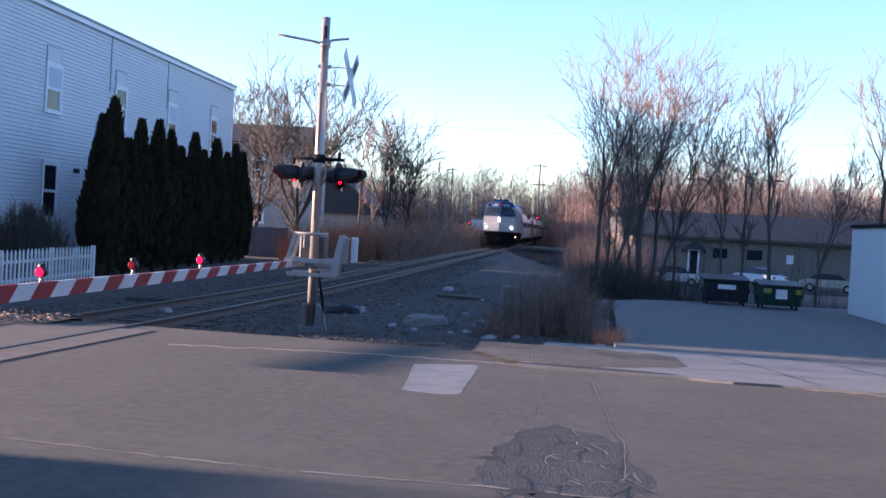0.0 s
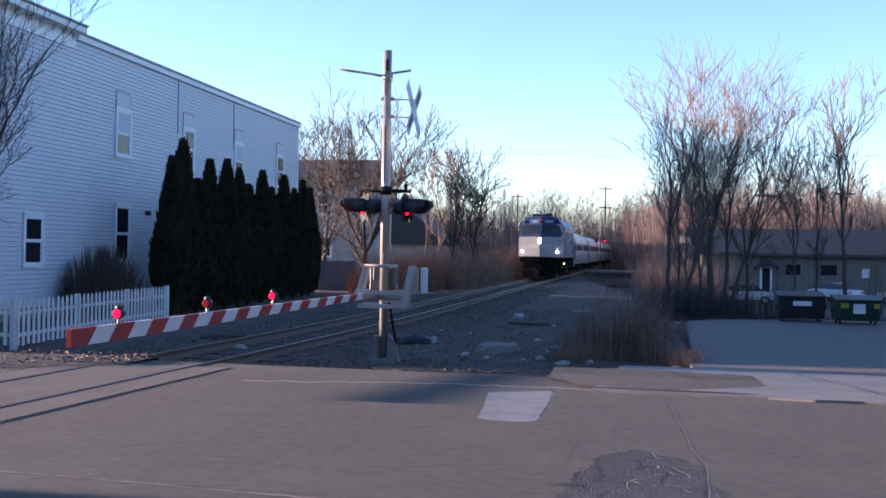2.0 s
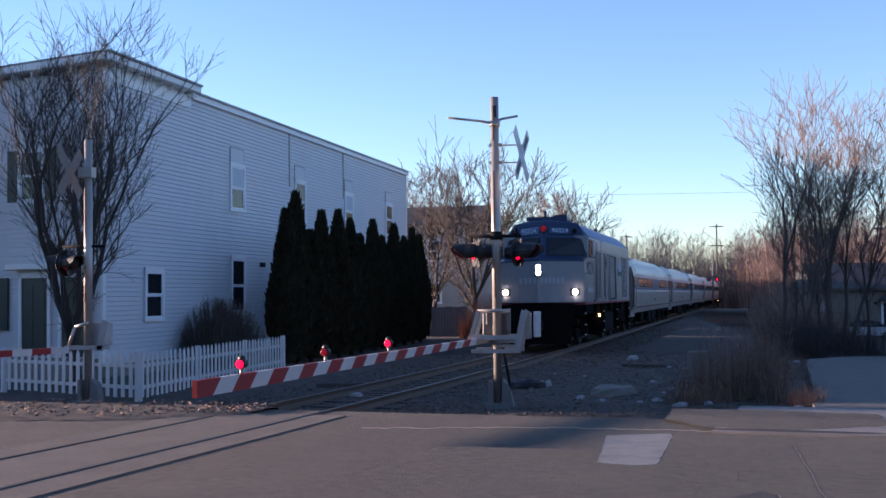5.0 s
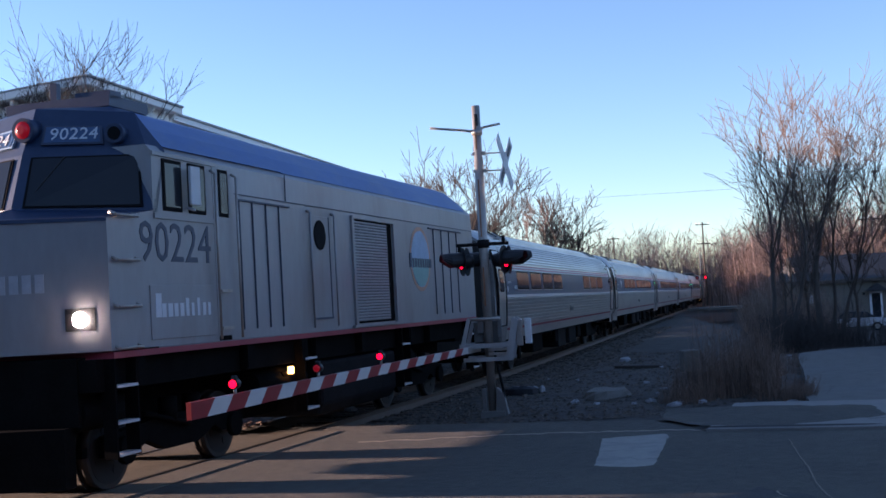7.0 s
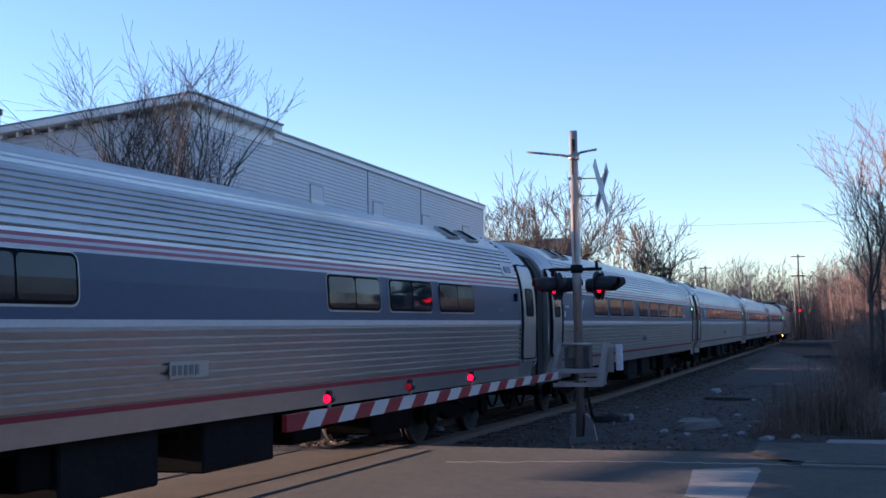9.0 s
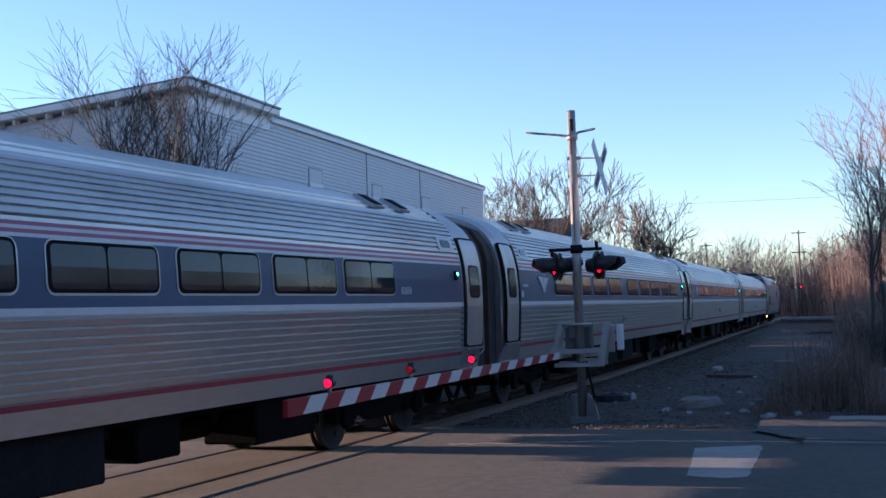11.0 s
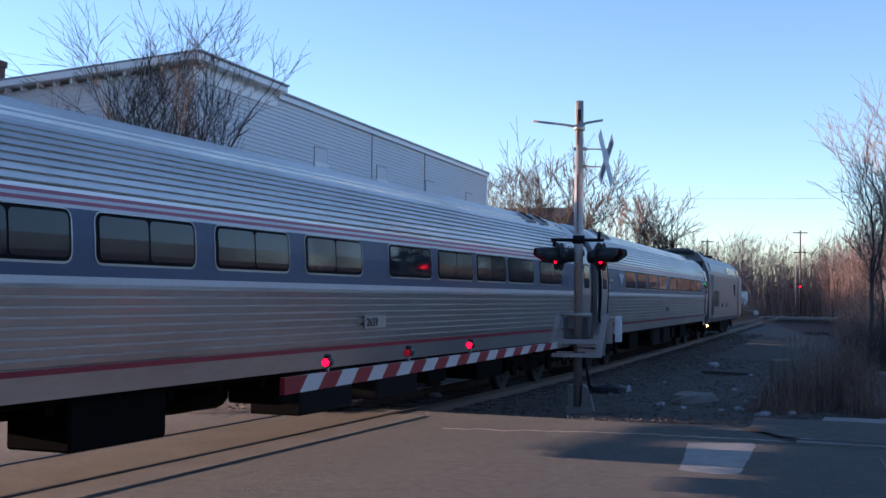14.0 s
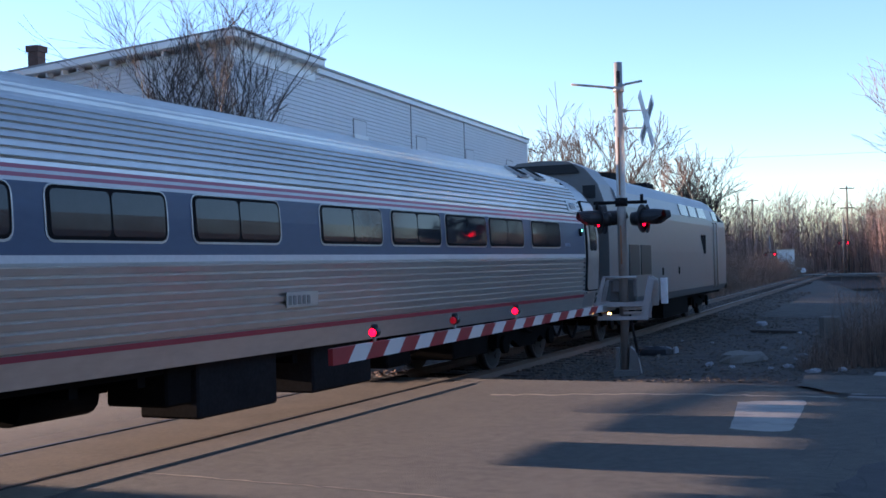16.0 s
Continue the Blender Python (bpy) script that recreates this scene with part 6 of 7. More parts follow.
def build_side_woods():
    """Leafless woods past the lot, seen in the coach windows."""
    rng = np.random.default_rng(17)
    V, Fc = [], []
    for i in range(2200):
        y = rng.uniform(4, 110)
        x = 0.46 * y + 15 + 26 * rng.random()
        hh = (12.0 + 3.0 * noise.noise((x * 0.05, y * 0.05, 1))) * rng.uniform(0.4, 1.05)
        p = Vector((x, y, -1.7))
        t = p + Vector((rng.normal() * 0.07 * hh, rng.normal() * 0.07 * hh, hh + 1.7))
        w = rng.uniform(0.06, 0.17)
        st = [(p, t, w)]
        for b in range(9):
            s0 = p.lerp(t, rng.uniform(0.3, 0.97))
            st.append((s0, s0 + Vector((rng.normal(), rng.normal(), rng.uniform(0.4, 1.8))) * 0.15 * hh, w * 0.45))
        for s0, s1, ww in st:
            k = len(V)
            V += [s0 + Vector((ww, 0, 0)), s0 + Vector((-ww * 0.5, ww * 0.87, 0)), s0 + Vector((-ww * 0.5, -ww * 0.87, 0)), s1]
            Fc += [(k, k + 1, k + 3), (k + 1, k + 2, k + 3), (k + 2, k, k + 3)]
    tagged(raw("side_woods", V, Fc, BARK_DARK), "dark leafless woods beyond the parking lot", "woods", kind="stuff")


build_side_woods()


def build_unseen_woods():
    """Unseen woods and rooflines added behind the road, darkening reflections and ambient light."""
    rng = np.random.default_rng(21)
    V, Fc = [], []
    for i in range(140):
        a = math.pi * (1.02 + 0.96 * i / 139)
        r = 26 + 5 * math.sin(i * 1.7)
        x, y = r * math.cos(a) * 1.5, r * math.sin(a) - 2
        hgt = 12 + 4.5 * noise.noise((i * 0.35, 2, 9)) + rng.uniform(-1.2, 1.2)
        w = 1.6
        k = len(V)
        ta = Vector((-math.sin(a), math.cos(a), 0)) * w
        for z, sc in ((-0.3, 1.0), (hgt * 0.5, 1.05), (hgt * 0.85, 0.7), (hgt, 0.2)):
            V += [Vector((x, y, z)) + ta * sc, Vector((x * 1.08, y * 1.08, z)) , Vector((x, y, z)) - ta * sc, Vector((x * 0.95, y * 0.95, z))]
        for lv in range(3):
            for j in range(4):
                Fc.append((k + lv * 4 + j, k + lv * 4 + (j + 1) % 4, k + lv * 4 + 4 + (j + 1) % 4, k + lv * 4 + 4 + j))
        Fc.append((k + 12, k + 13, k + 14, k + 15))
    o = raw("unseen_back_woods", V, Fc, BARK_DARK)
    tagged(o, "unseen dark woods added behind the viewer to dim reflections", "woods", kind="stuff")


build_unseen_woods()

# ---- the lot's side: buildings, vehicles, bins ----
BEIGE = mat("beige_siding", (0.18, 0.155, 0.125), 0.7, vary=0.1, scale=1.0)
TAN_BLOCK = mat("white_block_paint", (0.46, 0.49, 0.51), 0.6, vary=0.06, scale=1.0)
GREY_SIDING = mat("grey_siding", (0.36, 0.335, 0.30), 0.7, vary=0.12, scale=0.8)
PANEL_BLUE = mat("weathered_board", (0.075, 0.085, 0.105), 0.8, vary=0.2, scale=2)
CAR_PAINT = mat("white_car_paint", (0.62, 0.64, 0.66), 0.25, 0.0, vary=0.03, coat=0.6)
CAR_TAN = mat("tan_car_paint", (0.42, 0.38, 0.31), 0.25, 0.0, vary=0.03, coat=0.6)
BIN_BLACK = mat("bin_black", (0.018, 0.019, 0.022), 0.5, vary=0.2, scale=2)
BIN_GREEN = mat("bin_green", (0.012, 0.048, 0.032), 0.5, vary=0.2, scale=2)
GREEN_SIGN = mat("green_sign", (0.02, 0.30, 0.11), 0.5, vary=0.06)
YELLOW = mat("yellow_label", (0.32, 0.27, 0.05), 0.6, vary=0.1)


def build_buildings():
    b = empty("long_building", "low beige building with a dark pitched roof", "building", m=pose(16.0, 100.0, 0, 0, 0, 1.5))
    bm = bmesh.new()
    box(bm, 0, 30, 0, 11, -2.2, 2.15)
    part("wall", bm, BEIGE, b)
    bm = bmesh.new()
    prism(bm, [(-0.5, 2.12), (5.5, 4.35), (11.5, 2.12)], -0.6, 30.6, "x")
    part("roof", bm, ROOF, b)
    bm = bmesh.new()
    box(bm, -0.6, 30.6, -0.52, -0.46, 1.95, 2.2)
    part("gutter", bm, BARK, b)
    bm = bmesh.new()
    box(bm, 4.75, 5.75, -0.08, 0, -1.6, 1.1)
    d = part("door", bm, TRIM, b, "white framed glass door")
    bm = bmesh.new()
    box(bm, 4.92, 5.58, -0.10, 0, -1.4, 0.95)
    part("pane", bm, GLASS, d)
    bm = bmesh.new()
    prism(bm, [(4.45, 1.15), (5.25, 1.75), (6.05, 1.15)], -0.9, 0, "y")
    part("porch_roof", bm, ROOF, b)
    for x0, x1 in ((6.9, 8.1), (9.8, 11.1)):
        bm = bmesh.new()
        box(bm, x0, x1, -0.06, 0, 0.45, 1.28)
        w = part("window", bm, UNDER_GREY, b)
        bm = bmesh.new()
        box(bm, x0 + 0.1, x1 - 0.1, -0.08, 0, 0.52, 1.2)
        part("pane", bm, GLASS, w)
    for x0, z0, w_, h_, mm in ((13.2, 0.25, 0.6, 0.75, SIGN_WHITE), (-0.2, 0.2, 0.5, 0.9, SIGN_WHITE)):
        bm = bmesh.new()
        box(bm, x0, x0 + w_, -0.05, 0, z0, z0 + h_)
        part("sign", bm, mm, b)
    for x in (4.3, 6.2):
        bm = bmesh.new()
        cbox(bm, (x, -0.12, 0.95), (0.14, 0.2, 0.2))
        part("porch_lamp", bm, UNDER_GREY, b)
    # white block building by the lot
    s = empty("white_shed", "white painted block building with a wall lamp", "building", m=pose(11.42, 28.9, 0, 0, 0, -6))
    bm = bmesh.new()
    box(bm, 0, 7, 0, 6, -0.2, 2.52)
    part("wall", bm, TAN_BLOCK, s)
    bm = bmesh.new()
    box(bm, -0.06, 7.06, -0.06, 6.06, 2.52, 2.62)
    part("roof_edge", bm, UNDER_GREY, s)
    bm = bmesh.new()
    box(bm, 0.26, 0.50, -0.16, 0, 2.26, 2.44)
    lampy = part("wall_lamp", bm, UNDER_GREY, s, bevel=0.02)
    bm = bmesh.new()
    box(bm, 0.29, 0.47, -0.17, -0.05, 2.28, 2.36)
    part("lens", bm, YELLOW, lampy)
    bm = bmesh.new()
    box(bm, 0.62, 2.2, -0.05, 0, 2.02, 2.50)
    sg = part("sign", bm, SIGN_WHITE, s, "green and white wall sign")
    bm = bmesh.new()
    prism(bm, [(0.64, 2.28), (2.18, 2.28), (2.18, 2.48), (0.80, 2.48)], -0.06, -0.05, "y")
    part("sign_band", bm, GREEN_SIGN, sg)
    # grey house and dark gable beyond the evergreens
    g = empty("grey_house", "weathered grey house partly hidden by trees", "house", m=pose(-14.5, 75, 0, 0, 0, -5))
    bm = bmesh.new()
    box(bm, -6, 5.2, 0, 9, -0.3, 6.6)
    part("wall", bm, GREY_SIDING, g)
    bm = bmesh.new()
    prism(bm, [(-0.4, 6.5), (4.5, 8.0), (9.4, 6.5)], -6.3, 5.5, "x")
    part("roof", bm, ROOF, g)
    for x0, z0 in ((2.6, 1.5), (2.6, 4.2), (0, 4.2)):
        sash_window(g, pose(x0, 0.0, z0, 0, 0, 180), 0.8, 1.2, 0)
    k = empty("gable_house", "dark shingled gable house beyond the track", "house", m=pose(-10.5, 95, 0, 0, 0, -6))
    bm = bmesh.new()
    box(bm, -4, 5.2, 0, 8, -0.3, 2.6)
    part("wall", bm, GREY_SIDING, k)
    bm = bmesh.new()
    prism(bm, [(-4.5, 2.5), (1.0, 6.2), (5.8, 2.4)], -0.4, 8.4, "y")
    part("roof", bm, ROOF, k)
    f = empty("board_fence", "weathered grey board fence behind the evergreens", "fence", m=pose(-11.2, 61.0, -0.2, 0, 0, 0))
    for i in range(20):
        bm = bmesh.new()
        box(bm, i * 0.16, i * 0.16 + 0.15, 0, 0.03, 0, 1.55 + 0.02 * math.sin(i * 5))
        part("board", bm, PANEL_BLUE, f)


build_buildings()


def build_car_vehicle(x, y, z, turn, paint, label):
    v = empty("parked_car", label, "car", "parked cars", m=pose(x, y, z, 0, 0, turn))
    prof = [(-2.2, 0.35), (-2.25, 0.65), (-2.1, 0.88), (-1.35, 0.98), (-0.75, 1.38), (0.2, 1.46), (0.95, 1.36), (1.55, 0.98), (2.1, 0.85), (2.25, 0.6), (2.2, 0.35)]
    bm = bmesh.new()
    prism(bm, [p for p in prof if p[1] < 1.0], -0.86, 0.86, "y")
    part("body", bm, paint, v, bevel=0.04)
    bm = bmesh.new()
    lo = [(-1.35, 0.97), (1.55, 0.97), (0.95, 1.36), (0.2, 1.46), (-0.75, 1.38)]
    vs = []
    for a, b in lo:
        wdt = 0.84 if b < 1 else 0.62
        vs.append((bm.verts.new((a, -wdt, b)), bm.verts.new((a, wdt, b))))
    for i in range(5):
        j = (i + 1) % 5
        fc = bm.faces.new((vs[i][0], vs[i][1], vs[j][1], vs[j][0]))
        fc.material_index = 1 if i in (1, 4) else 0
    bm.faces.new([q[0] for q in vs]).material_index = 1
    bm.faces.new([q[1] for q in vs][::-1]).material_index = 1
    part("cabin", bm, [paint, GLASS], v)
    for sx in (-1.38, 1.38):
        for sy in (-0.80, 0.80):
            bm = bmesh.new()
            tube(bm, (sx, sy - 0.1, 0.32), (sx, sy + 0.1, 0.32), 0.32, seg=18)
            w = part("wheel", bm, RUBBER, v)
            bm = bmesh.new()
            tube(bm, (sx, sy - 0.11, 0.32), (sx, sy + 0.11, 0.32), 0.19, seg=14)
            part("rim", bm, GALV, w)
    for sy in (-0.62, 0.62):
        bm = bmesh.new()
        cbox(bm, (2.17, sy, 0.70), (0.1, 0.3, 0.14))
        part("headlight", bm, TRIM, v)
        bm = bmesh.new()
        cbox(bm, (-2.17, sy, 0.75), (0.1, 0.3, 0.14))
        part("tail_light", bm, ARM_RED, v)


for x, y, z, turn, paint, lab in ((17.6, 90, -1.65, 172, CAR_PAINT, "white sedan parked by the beige building"), (14.6, 93, -1.65, 168, CAR_PAINT, "white car parked behind the trees"),
                                  (24.8, 92, -1.45, 118, CAR_PAINT, "white car parked with its tail to the lot"), (30.2, 92, -1.6, 160, CAR_TAN, "pale car catching the low sun"),
                                  (4.2, 142, -0.2, 175, CAR_PAINT, "white car waiting at the far crossing")):
    build_car_vehicle(x, y, z, turn, paint, lab)


def build_bin(x, y, w, h, paint, label, turn, tags):
    d = empty("dumpster", label, "dumpster", "dumpsters", m=pose(x, y, 0, 0, 0, turn))
    bm = bmesh.new()
    prism(bm, [(0.0, 0.12), (0.9, 0.12), (1.0, h), (-0.12, h * 0.86)], -w / 2, w / 2, "x")
    part("body", bm, paint, d, bevel=0.02)
    bm = bmesh.new()
    prism(bm, [(-0.16, h * 0.86), (1.02, h + 0.01), (1.02, h + 0.06), (-0.16, h * 0.86 + 0.06)], -w / 2 - 0.03, w / 2 + 0.03, "x")
    part("lid", bm, BIN_BLACK, d, "black plastic lid", bevel=0.012)
    for x0 in (-w / 2 + 0.05, 0, w / 2 - 0.1):
        bm = bmesh.new()
        box(bm, x0, x0 + 0.06, -0.10, 0.0, 0.2, h * 0.8)
        part("rib", bm, paint, d)
    for sx in (-1, 1):
        bm = bmesh.new()
        box(bm, sx * w / 2 - 0.06, sx * w / 2 + 0.06, 0.1, 0.7, h * 0.45, h * 0.6)
        part("lift_pocket", bm, paint, d)
        for yy in (0.1, 0.8):
            bm = bmesh.new()
            tube(bm, (sx * (w / 2 - 0.12) - 0.03, yy, 0.07), (sx * (w / 2 - 0.12) + 0.03, yy, 0.07), 0.07, seg=12)
            part("caster", bm, BLACK, d)
    for x0, x1, z0, z1, mm in tags:
        bm = bmesh.new()
        box(bm, x0, x1, -0.125, -0.08, h * z0, h * z1)
        part("label", bm, mm, d, "small printed label")


build_bin(8.62, 35.7, 1.35, 0.85, BIN_BLACK, "black steel dumpster with a closed lid", -6, [(-0.25, 0.28, 0.58, 0.74, SIGN_WHITE)])
build_bin(10.02, 34.8, 1.22, 0.78, BIN_GREEN, "dark green steel dumpster with white label", -6, [(-0.15, 0.18, 0.42, 0.78, SIGN_WHITE), (-0.5, -0.28, 0.62, 0.8, YELLOW), (0.42, 0.58, 0.62, 0.8, YELLOW)])


def utility_pole(x, y, hgt, arms, label, z=-0.5):
    p = empty("utility_pole", label, "utility pole", "utility poles", m=pose(x, y, z, 0, 0, 8))
    bm = bmesh.new()
    tube(bm, (0, 0, 0), (0, 0, hgt), 0.17, 0.11, seg=8)
    part("pole", bm, BARK, p)
    for a in arms:
        bm = bmesh.new()
        cbox(bm, (0, 0, hgt - a), (2.2, 0.14, 0.14))
        ca = part("crossarm", bm, BARK_DARK, p)
        for k in (-0.95, -0.5, 0.5, 0.95):
            bm = bmesh.new()
            tube(bm, (k, 0, hgt - a + 0.05), (k, 0, hgt - a + 0.26), 0.05, seg=6)
            part("insulator", bm, SIGN_WHITE, ca)


utility_pole(14.9, 190, 13.2, (0.4, 3.4), "tall wooden utility pole at the far crossing")
utility_pole(23.8, 112, 8.4, (0.3,), "wooden utility pole behind the beige building")
utility_pole(32.5, 118, 9.0, (0.3,), "wooden utility pole behind the beige building")
utility_pole(1.0, 215, 13.0, (0.4,), "distant wooden utility pole")


def build_wires():
    for z in (14.6,):
        bm = bmesh.new()
        prev = None
        for i in range(13):
            q = (-60 + i * 10, 158 - 0.6 * i, z + 2.4 * ((i - 8) / 8) ** 2)
            if prev:
                tube(bm, prev, q, 0.013, seg=4, caps=False)
            prev = q
        o = part("overhead_wire", bm, BLACK)
        tagged(o, "thin black overhead wire across the distance", "wire", "overhead wires", kind="structure")


build_wires()


def far_crossing():
    c = empty("relay_cabinet", "white relay cabinet at the far crossing", "cabinet", m=pose(4.15, 140, -0.1))
    bm = bmesh.new()
    box(bm, -0.95, 0.95, -0.6, 0.6, 0.1, 2.9)
    part("case", bm, SIGN_WHITE, c, bevel=0.04)
    bm = bmesh.new()
    box(bm, -1.05, 1.05, -0.7, 0.7, 2.9, 3.0)
    part("roof", bm, GALV, c)
    bm = bmesh.new()
    box(bm, -0.8, 0.8, -0.5, 0.5, -0.2, 0.1)
    part("plinth", bm, CONCRETE, c)
    for x, y, hgt in ((2.4, 138, 4.6), (11.2, 150, 6.8)):
        s = empty("crossing_signal", "distant crossing signal mast with red lamps", "crossing signal", "crossing signals", m=pose(x, y, -0.2))
        bm = bmesh.new()
        tube(bm, (0, 0, 0), (0, 0, hgt), 0.08, seg=8)
        part("mast", bm, BASE_GREY, s)
        bm = bmesh.new()
        cbox(bm, (0, -0.1, hgt * 0.6), (1.3, 0.08, 0.08))
        part("lamp_bar", bm, UNDER_GREY, s)
        for sx in (-0.5, 0.5):
            bm = bmesh.new()
            tube(bm, (sx, -0.05, hgt * 0.55), (sx, -0.2, hgt * 0.55), 0.26, seg=14)
            lb = part("backboard", bm, BLACK, s)
            bm = bmesh.new()
            tube(bm, (sx, -0.2, hgt * 0.55), (sx, -0.24, hgt * 0.55), 0.10, seg=12)
            part("lens", bm, LENS_DIM if sx < 0 else LENS_ON, lb)
    bm = bmesh.new()
    prism(bm, [(-50, 143), (60, 128), (60, 135), (-50, 150)], -0.25, -0.02, "z")
    o = part("road_far", bm, LOT)
    tagged(o, "pale asphalt road at the far crossing", "road", kind="structure")


far_crossing()


def build_shade_casters():
    """Unseen houses and tree added left of view, throwing long shadows over the road."""
    for x0, x1, y0, y1, hgt in ((-40, -29, 26.5, 38.5, 13.4), (-46, -31, -1.0, 12.0, 2.7), (-36, -29, 24.1, 26.4, 2.8)):
        h = empty("neighbour_house", "unseen plain house added to throw shade", "house")
        bm = bmesh.new()
        box(bm, x0, x1, y0, y1, -0.4, hgt - 1.6)
        part("wall", bm, SIDING, h)
        bm = bmesh.new()
        prism(bm, [(y0 - 0.4, hgt - 1.7), (y1 + 0.4, hgt - 1.7), ((y0 + y1) / 2, hgt)] if hgt > 6 else [(y0 - 0.3, hgt - 1.7), (y1 + 0.3, hgt - 1.7), (y1 + 0.3, hgt), (y0 - 0.3, hgt)], x0 - 0.4, x1 + 0.4, "x")
        part("roof", bm, ROOF, h)
    # unseen bare tree, added for shadow streaks on the road
    bare_tree(-27, 23.6, 0, "unseen leafless tree added to throw streaked shade", 81, 4.4, 0.12, 0.6, first=0.35, limbs=4, levels=4)


build_shade_casters()

# ---- wear on the road ----
def ribbon(name, pts, width, z, material, label, parent=None, jitter=0.4, seed=1, m=None):
    """A thin uneven band along a line of plan points."""
    rng = np.random.default_rng(seed)
    line = []
    for (x0, y0), (x1, y1) in zip(pts[:-1], pts[1:]):
        n = max(2, int(math.hypot(x1 - x0, y1 - y0) / 0.12))
        for i in range(n):
            line.append((x0 + (x1 - x0) * i / n, y0 + (y1 - y0) * i / n))
    line.append(pts[-1])
    V, Fc = [], []
    for i, (x, y) in enumerate(line):
        a, b = line[max(0, i - 1)], line[min(len(line) - 1, i + 1)]
        d = Vector((b[0] - a[0], b[1] - a[1])).normalized()
        nx, ny = -d.y, d.x
        off = rng.normal() * width * jitter
        w0, w1 = width * rng.uniform(0.35, 0.9), width * rng.uniform(0.35, 0.9)
        V += [(x + nx * (off + w0), y + ny * (off + w0), z), (x + nx * (off - w1), y + ny * (off - w1), z)]
    for i in range(len(line) - 1):
        Fc.append((2 * i, 2 * i + 1, 2 * i + 3, 2 * i + 2))
    return raw(name, V, Fc, material, parent, label)


def build_road_wear():
    # long joint along the road: sandy strip with a dark crack
    joint = [(-14, 12.0), (-8, 10.75), (-3.54, 9.71), (-2.28, 9.35), (-1.12, 9.06), (-0.24, 8.94), (0.4, 8.87), (1.3, 8.7), (4, 8.2), (10, 7.0)]
    ribbon("road_joint", [(x, y + 0.03) for x, y in joint], 0.03, 0.0012, SAND, "sandy joint along the road", road, 0.5, 2)
    ribbon("road_crack", joint, 0.012, 0.0022, CRACK, "", road, 0.9, 3)
    # transverse crack to the sidewalk
    main = [(2.05, 15.6), (1.98, 14.6), (1.90, 13.2), (1.80, 12.0), (1.78, 11.0), (1.66, 10.2), (1.55, 9.5), (1.75, 8.9)]
    ribbon("road_crack", main, 0.007, 0.0022, CRACK, "", road, 1.0, 4)
    ribbon("road_joint", [(x + 0.03, y) for x, y in main], 0.007, 0.0014, SAND, "", road, 0.9, 5)
    # broken patch: plates sunk a little, parted by cracks with sand in them
    rng = np.random.default_rng(9)
    outl = [(0.34, 9.05), (0.40, 9.5), (0.50, 9.9), (0.55, 10.4), (0.75, 10.9), (0.88, 11.5), (1.25, 11.95), (1.42, 11.6), (1.62, 11.5), (1.78, 10.9), (1.70, 10.2), (1.82, 9.6), (1.70, 9.0), (1.45, 8.75), (0.95, 8.7), (0.6, 8.85)]
    edge = []
    for (x0, y0), (x1, y1) in zip(outl, outl[1:] + outl[:1]):
        for i in range(5):
            edge.append((x0 + (x1 - x0) * i / 5 + rng.normal() * 0.014, y0 + (y1 - y0) * i / 5 + rng.normal() * 0.04))
    raw("asphalt_patch", [(x, y, 0.0008) for x, y in edge], [tuple(range(len(edge)))], ASPHALT_BROKEN, road, "broken dark asphalt patch")
    inside = lambda x, y: 0.36 + 0.30 * (y - 9.0) / 2.6 < x < 1.95 - 0.12 * (y - 9) and y < 11.9 - 0.5 * abs(x - 1.25)
    node = {}
    for i in range(9):
        for j in range(9):
            node[i, j] = (0.36 + 0.19 * i + 0.09 * (j % 2) + rng.normal() * 0.045, 8.65 + 0.37 * j + rng.normal() * 0.09)
    k = 0
    for (i, j), p in node.items():
        for q in ((i + 1, j), (i, j + 1)):
            if q not in node or not inside(*p) or not inside(*node[q]) or rng.random() < 0.36:
                continue
            k += 1
            e = node[q]
            mid = ((p[0] + e[0]) / 2 + rng.normal() * 0.03, (p[1] + e[1]) / 2 + rng.normal() * 0.06)
            ribbon("road_crack", [p, mid, e], rng.uniform(0.008, 0.018), 0.0022, CRACK, "", road, 0.5, 20 + k)
            if p[0] > 0.95 and rng.random() < 0.6:
                ribbon("road_sand", [(p[0] + 0.02, p[1]), (mid[0] + 0.02, mid[1]), (e[0] + 0.02, e[1])], rng.uniform(0.010, 0.020), 0.0016, SAND, "", road, 0.6, 220 + k)
    for i, (x, y, r) in enumerate(((0.72, 8.78, 0.13), (0.92, 8.66, 0.15), (1.15, 8.62, 0.10), (0.50, 10.0, 0.10))):
        pts = [(x + r * (1 + 0.3 * math.sin(3 * a + i) + rng.normal() * 0.08) * math.cos(a) * 1.2, y + r * (1 + 0.25 * math.cos(4 * a) + rng.normal() * 0.08) * math.sin(a) * 0.8, 0.0026) for a in np.arange(0, 6.2, 0.25)]
        raw("pothole", pts, [tuple(range(len(pts)))], CRACK, road, "dark pothole")
    for i in range(16):
        x0, y0 = rng.uniform(-8, 8), rng.uniform(5.5, 15.5)
        ribbon("road_crack", [(x0, y0), (x0 + rng.normal() * 0.5, y0 + rng.normal() * 0.3), (x0 + rng.normal() * 1.2, y0 + rng.normal() * 0.7)], 0.005, 0.0022, CRACK, "", road, 0.9, 70 + i)
    # worn stop bar
    bar = [(-0.30, 16.45), (0.57, 16.72), (0.60, 16.4), (0.45, 15.0), (0.31, 13.70), (0.1, 13.62), (-0.2, 13.7), (-0.37, 13.85), (-0.33, 15.0)]
    worn = []
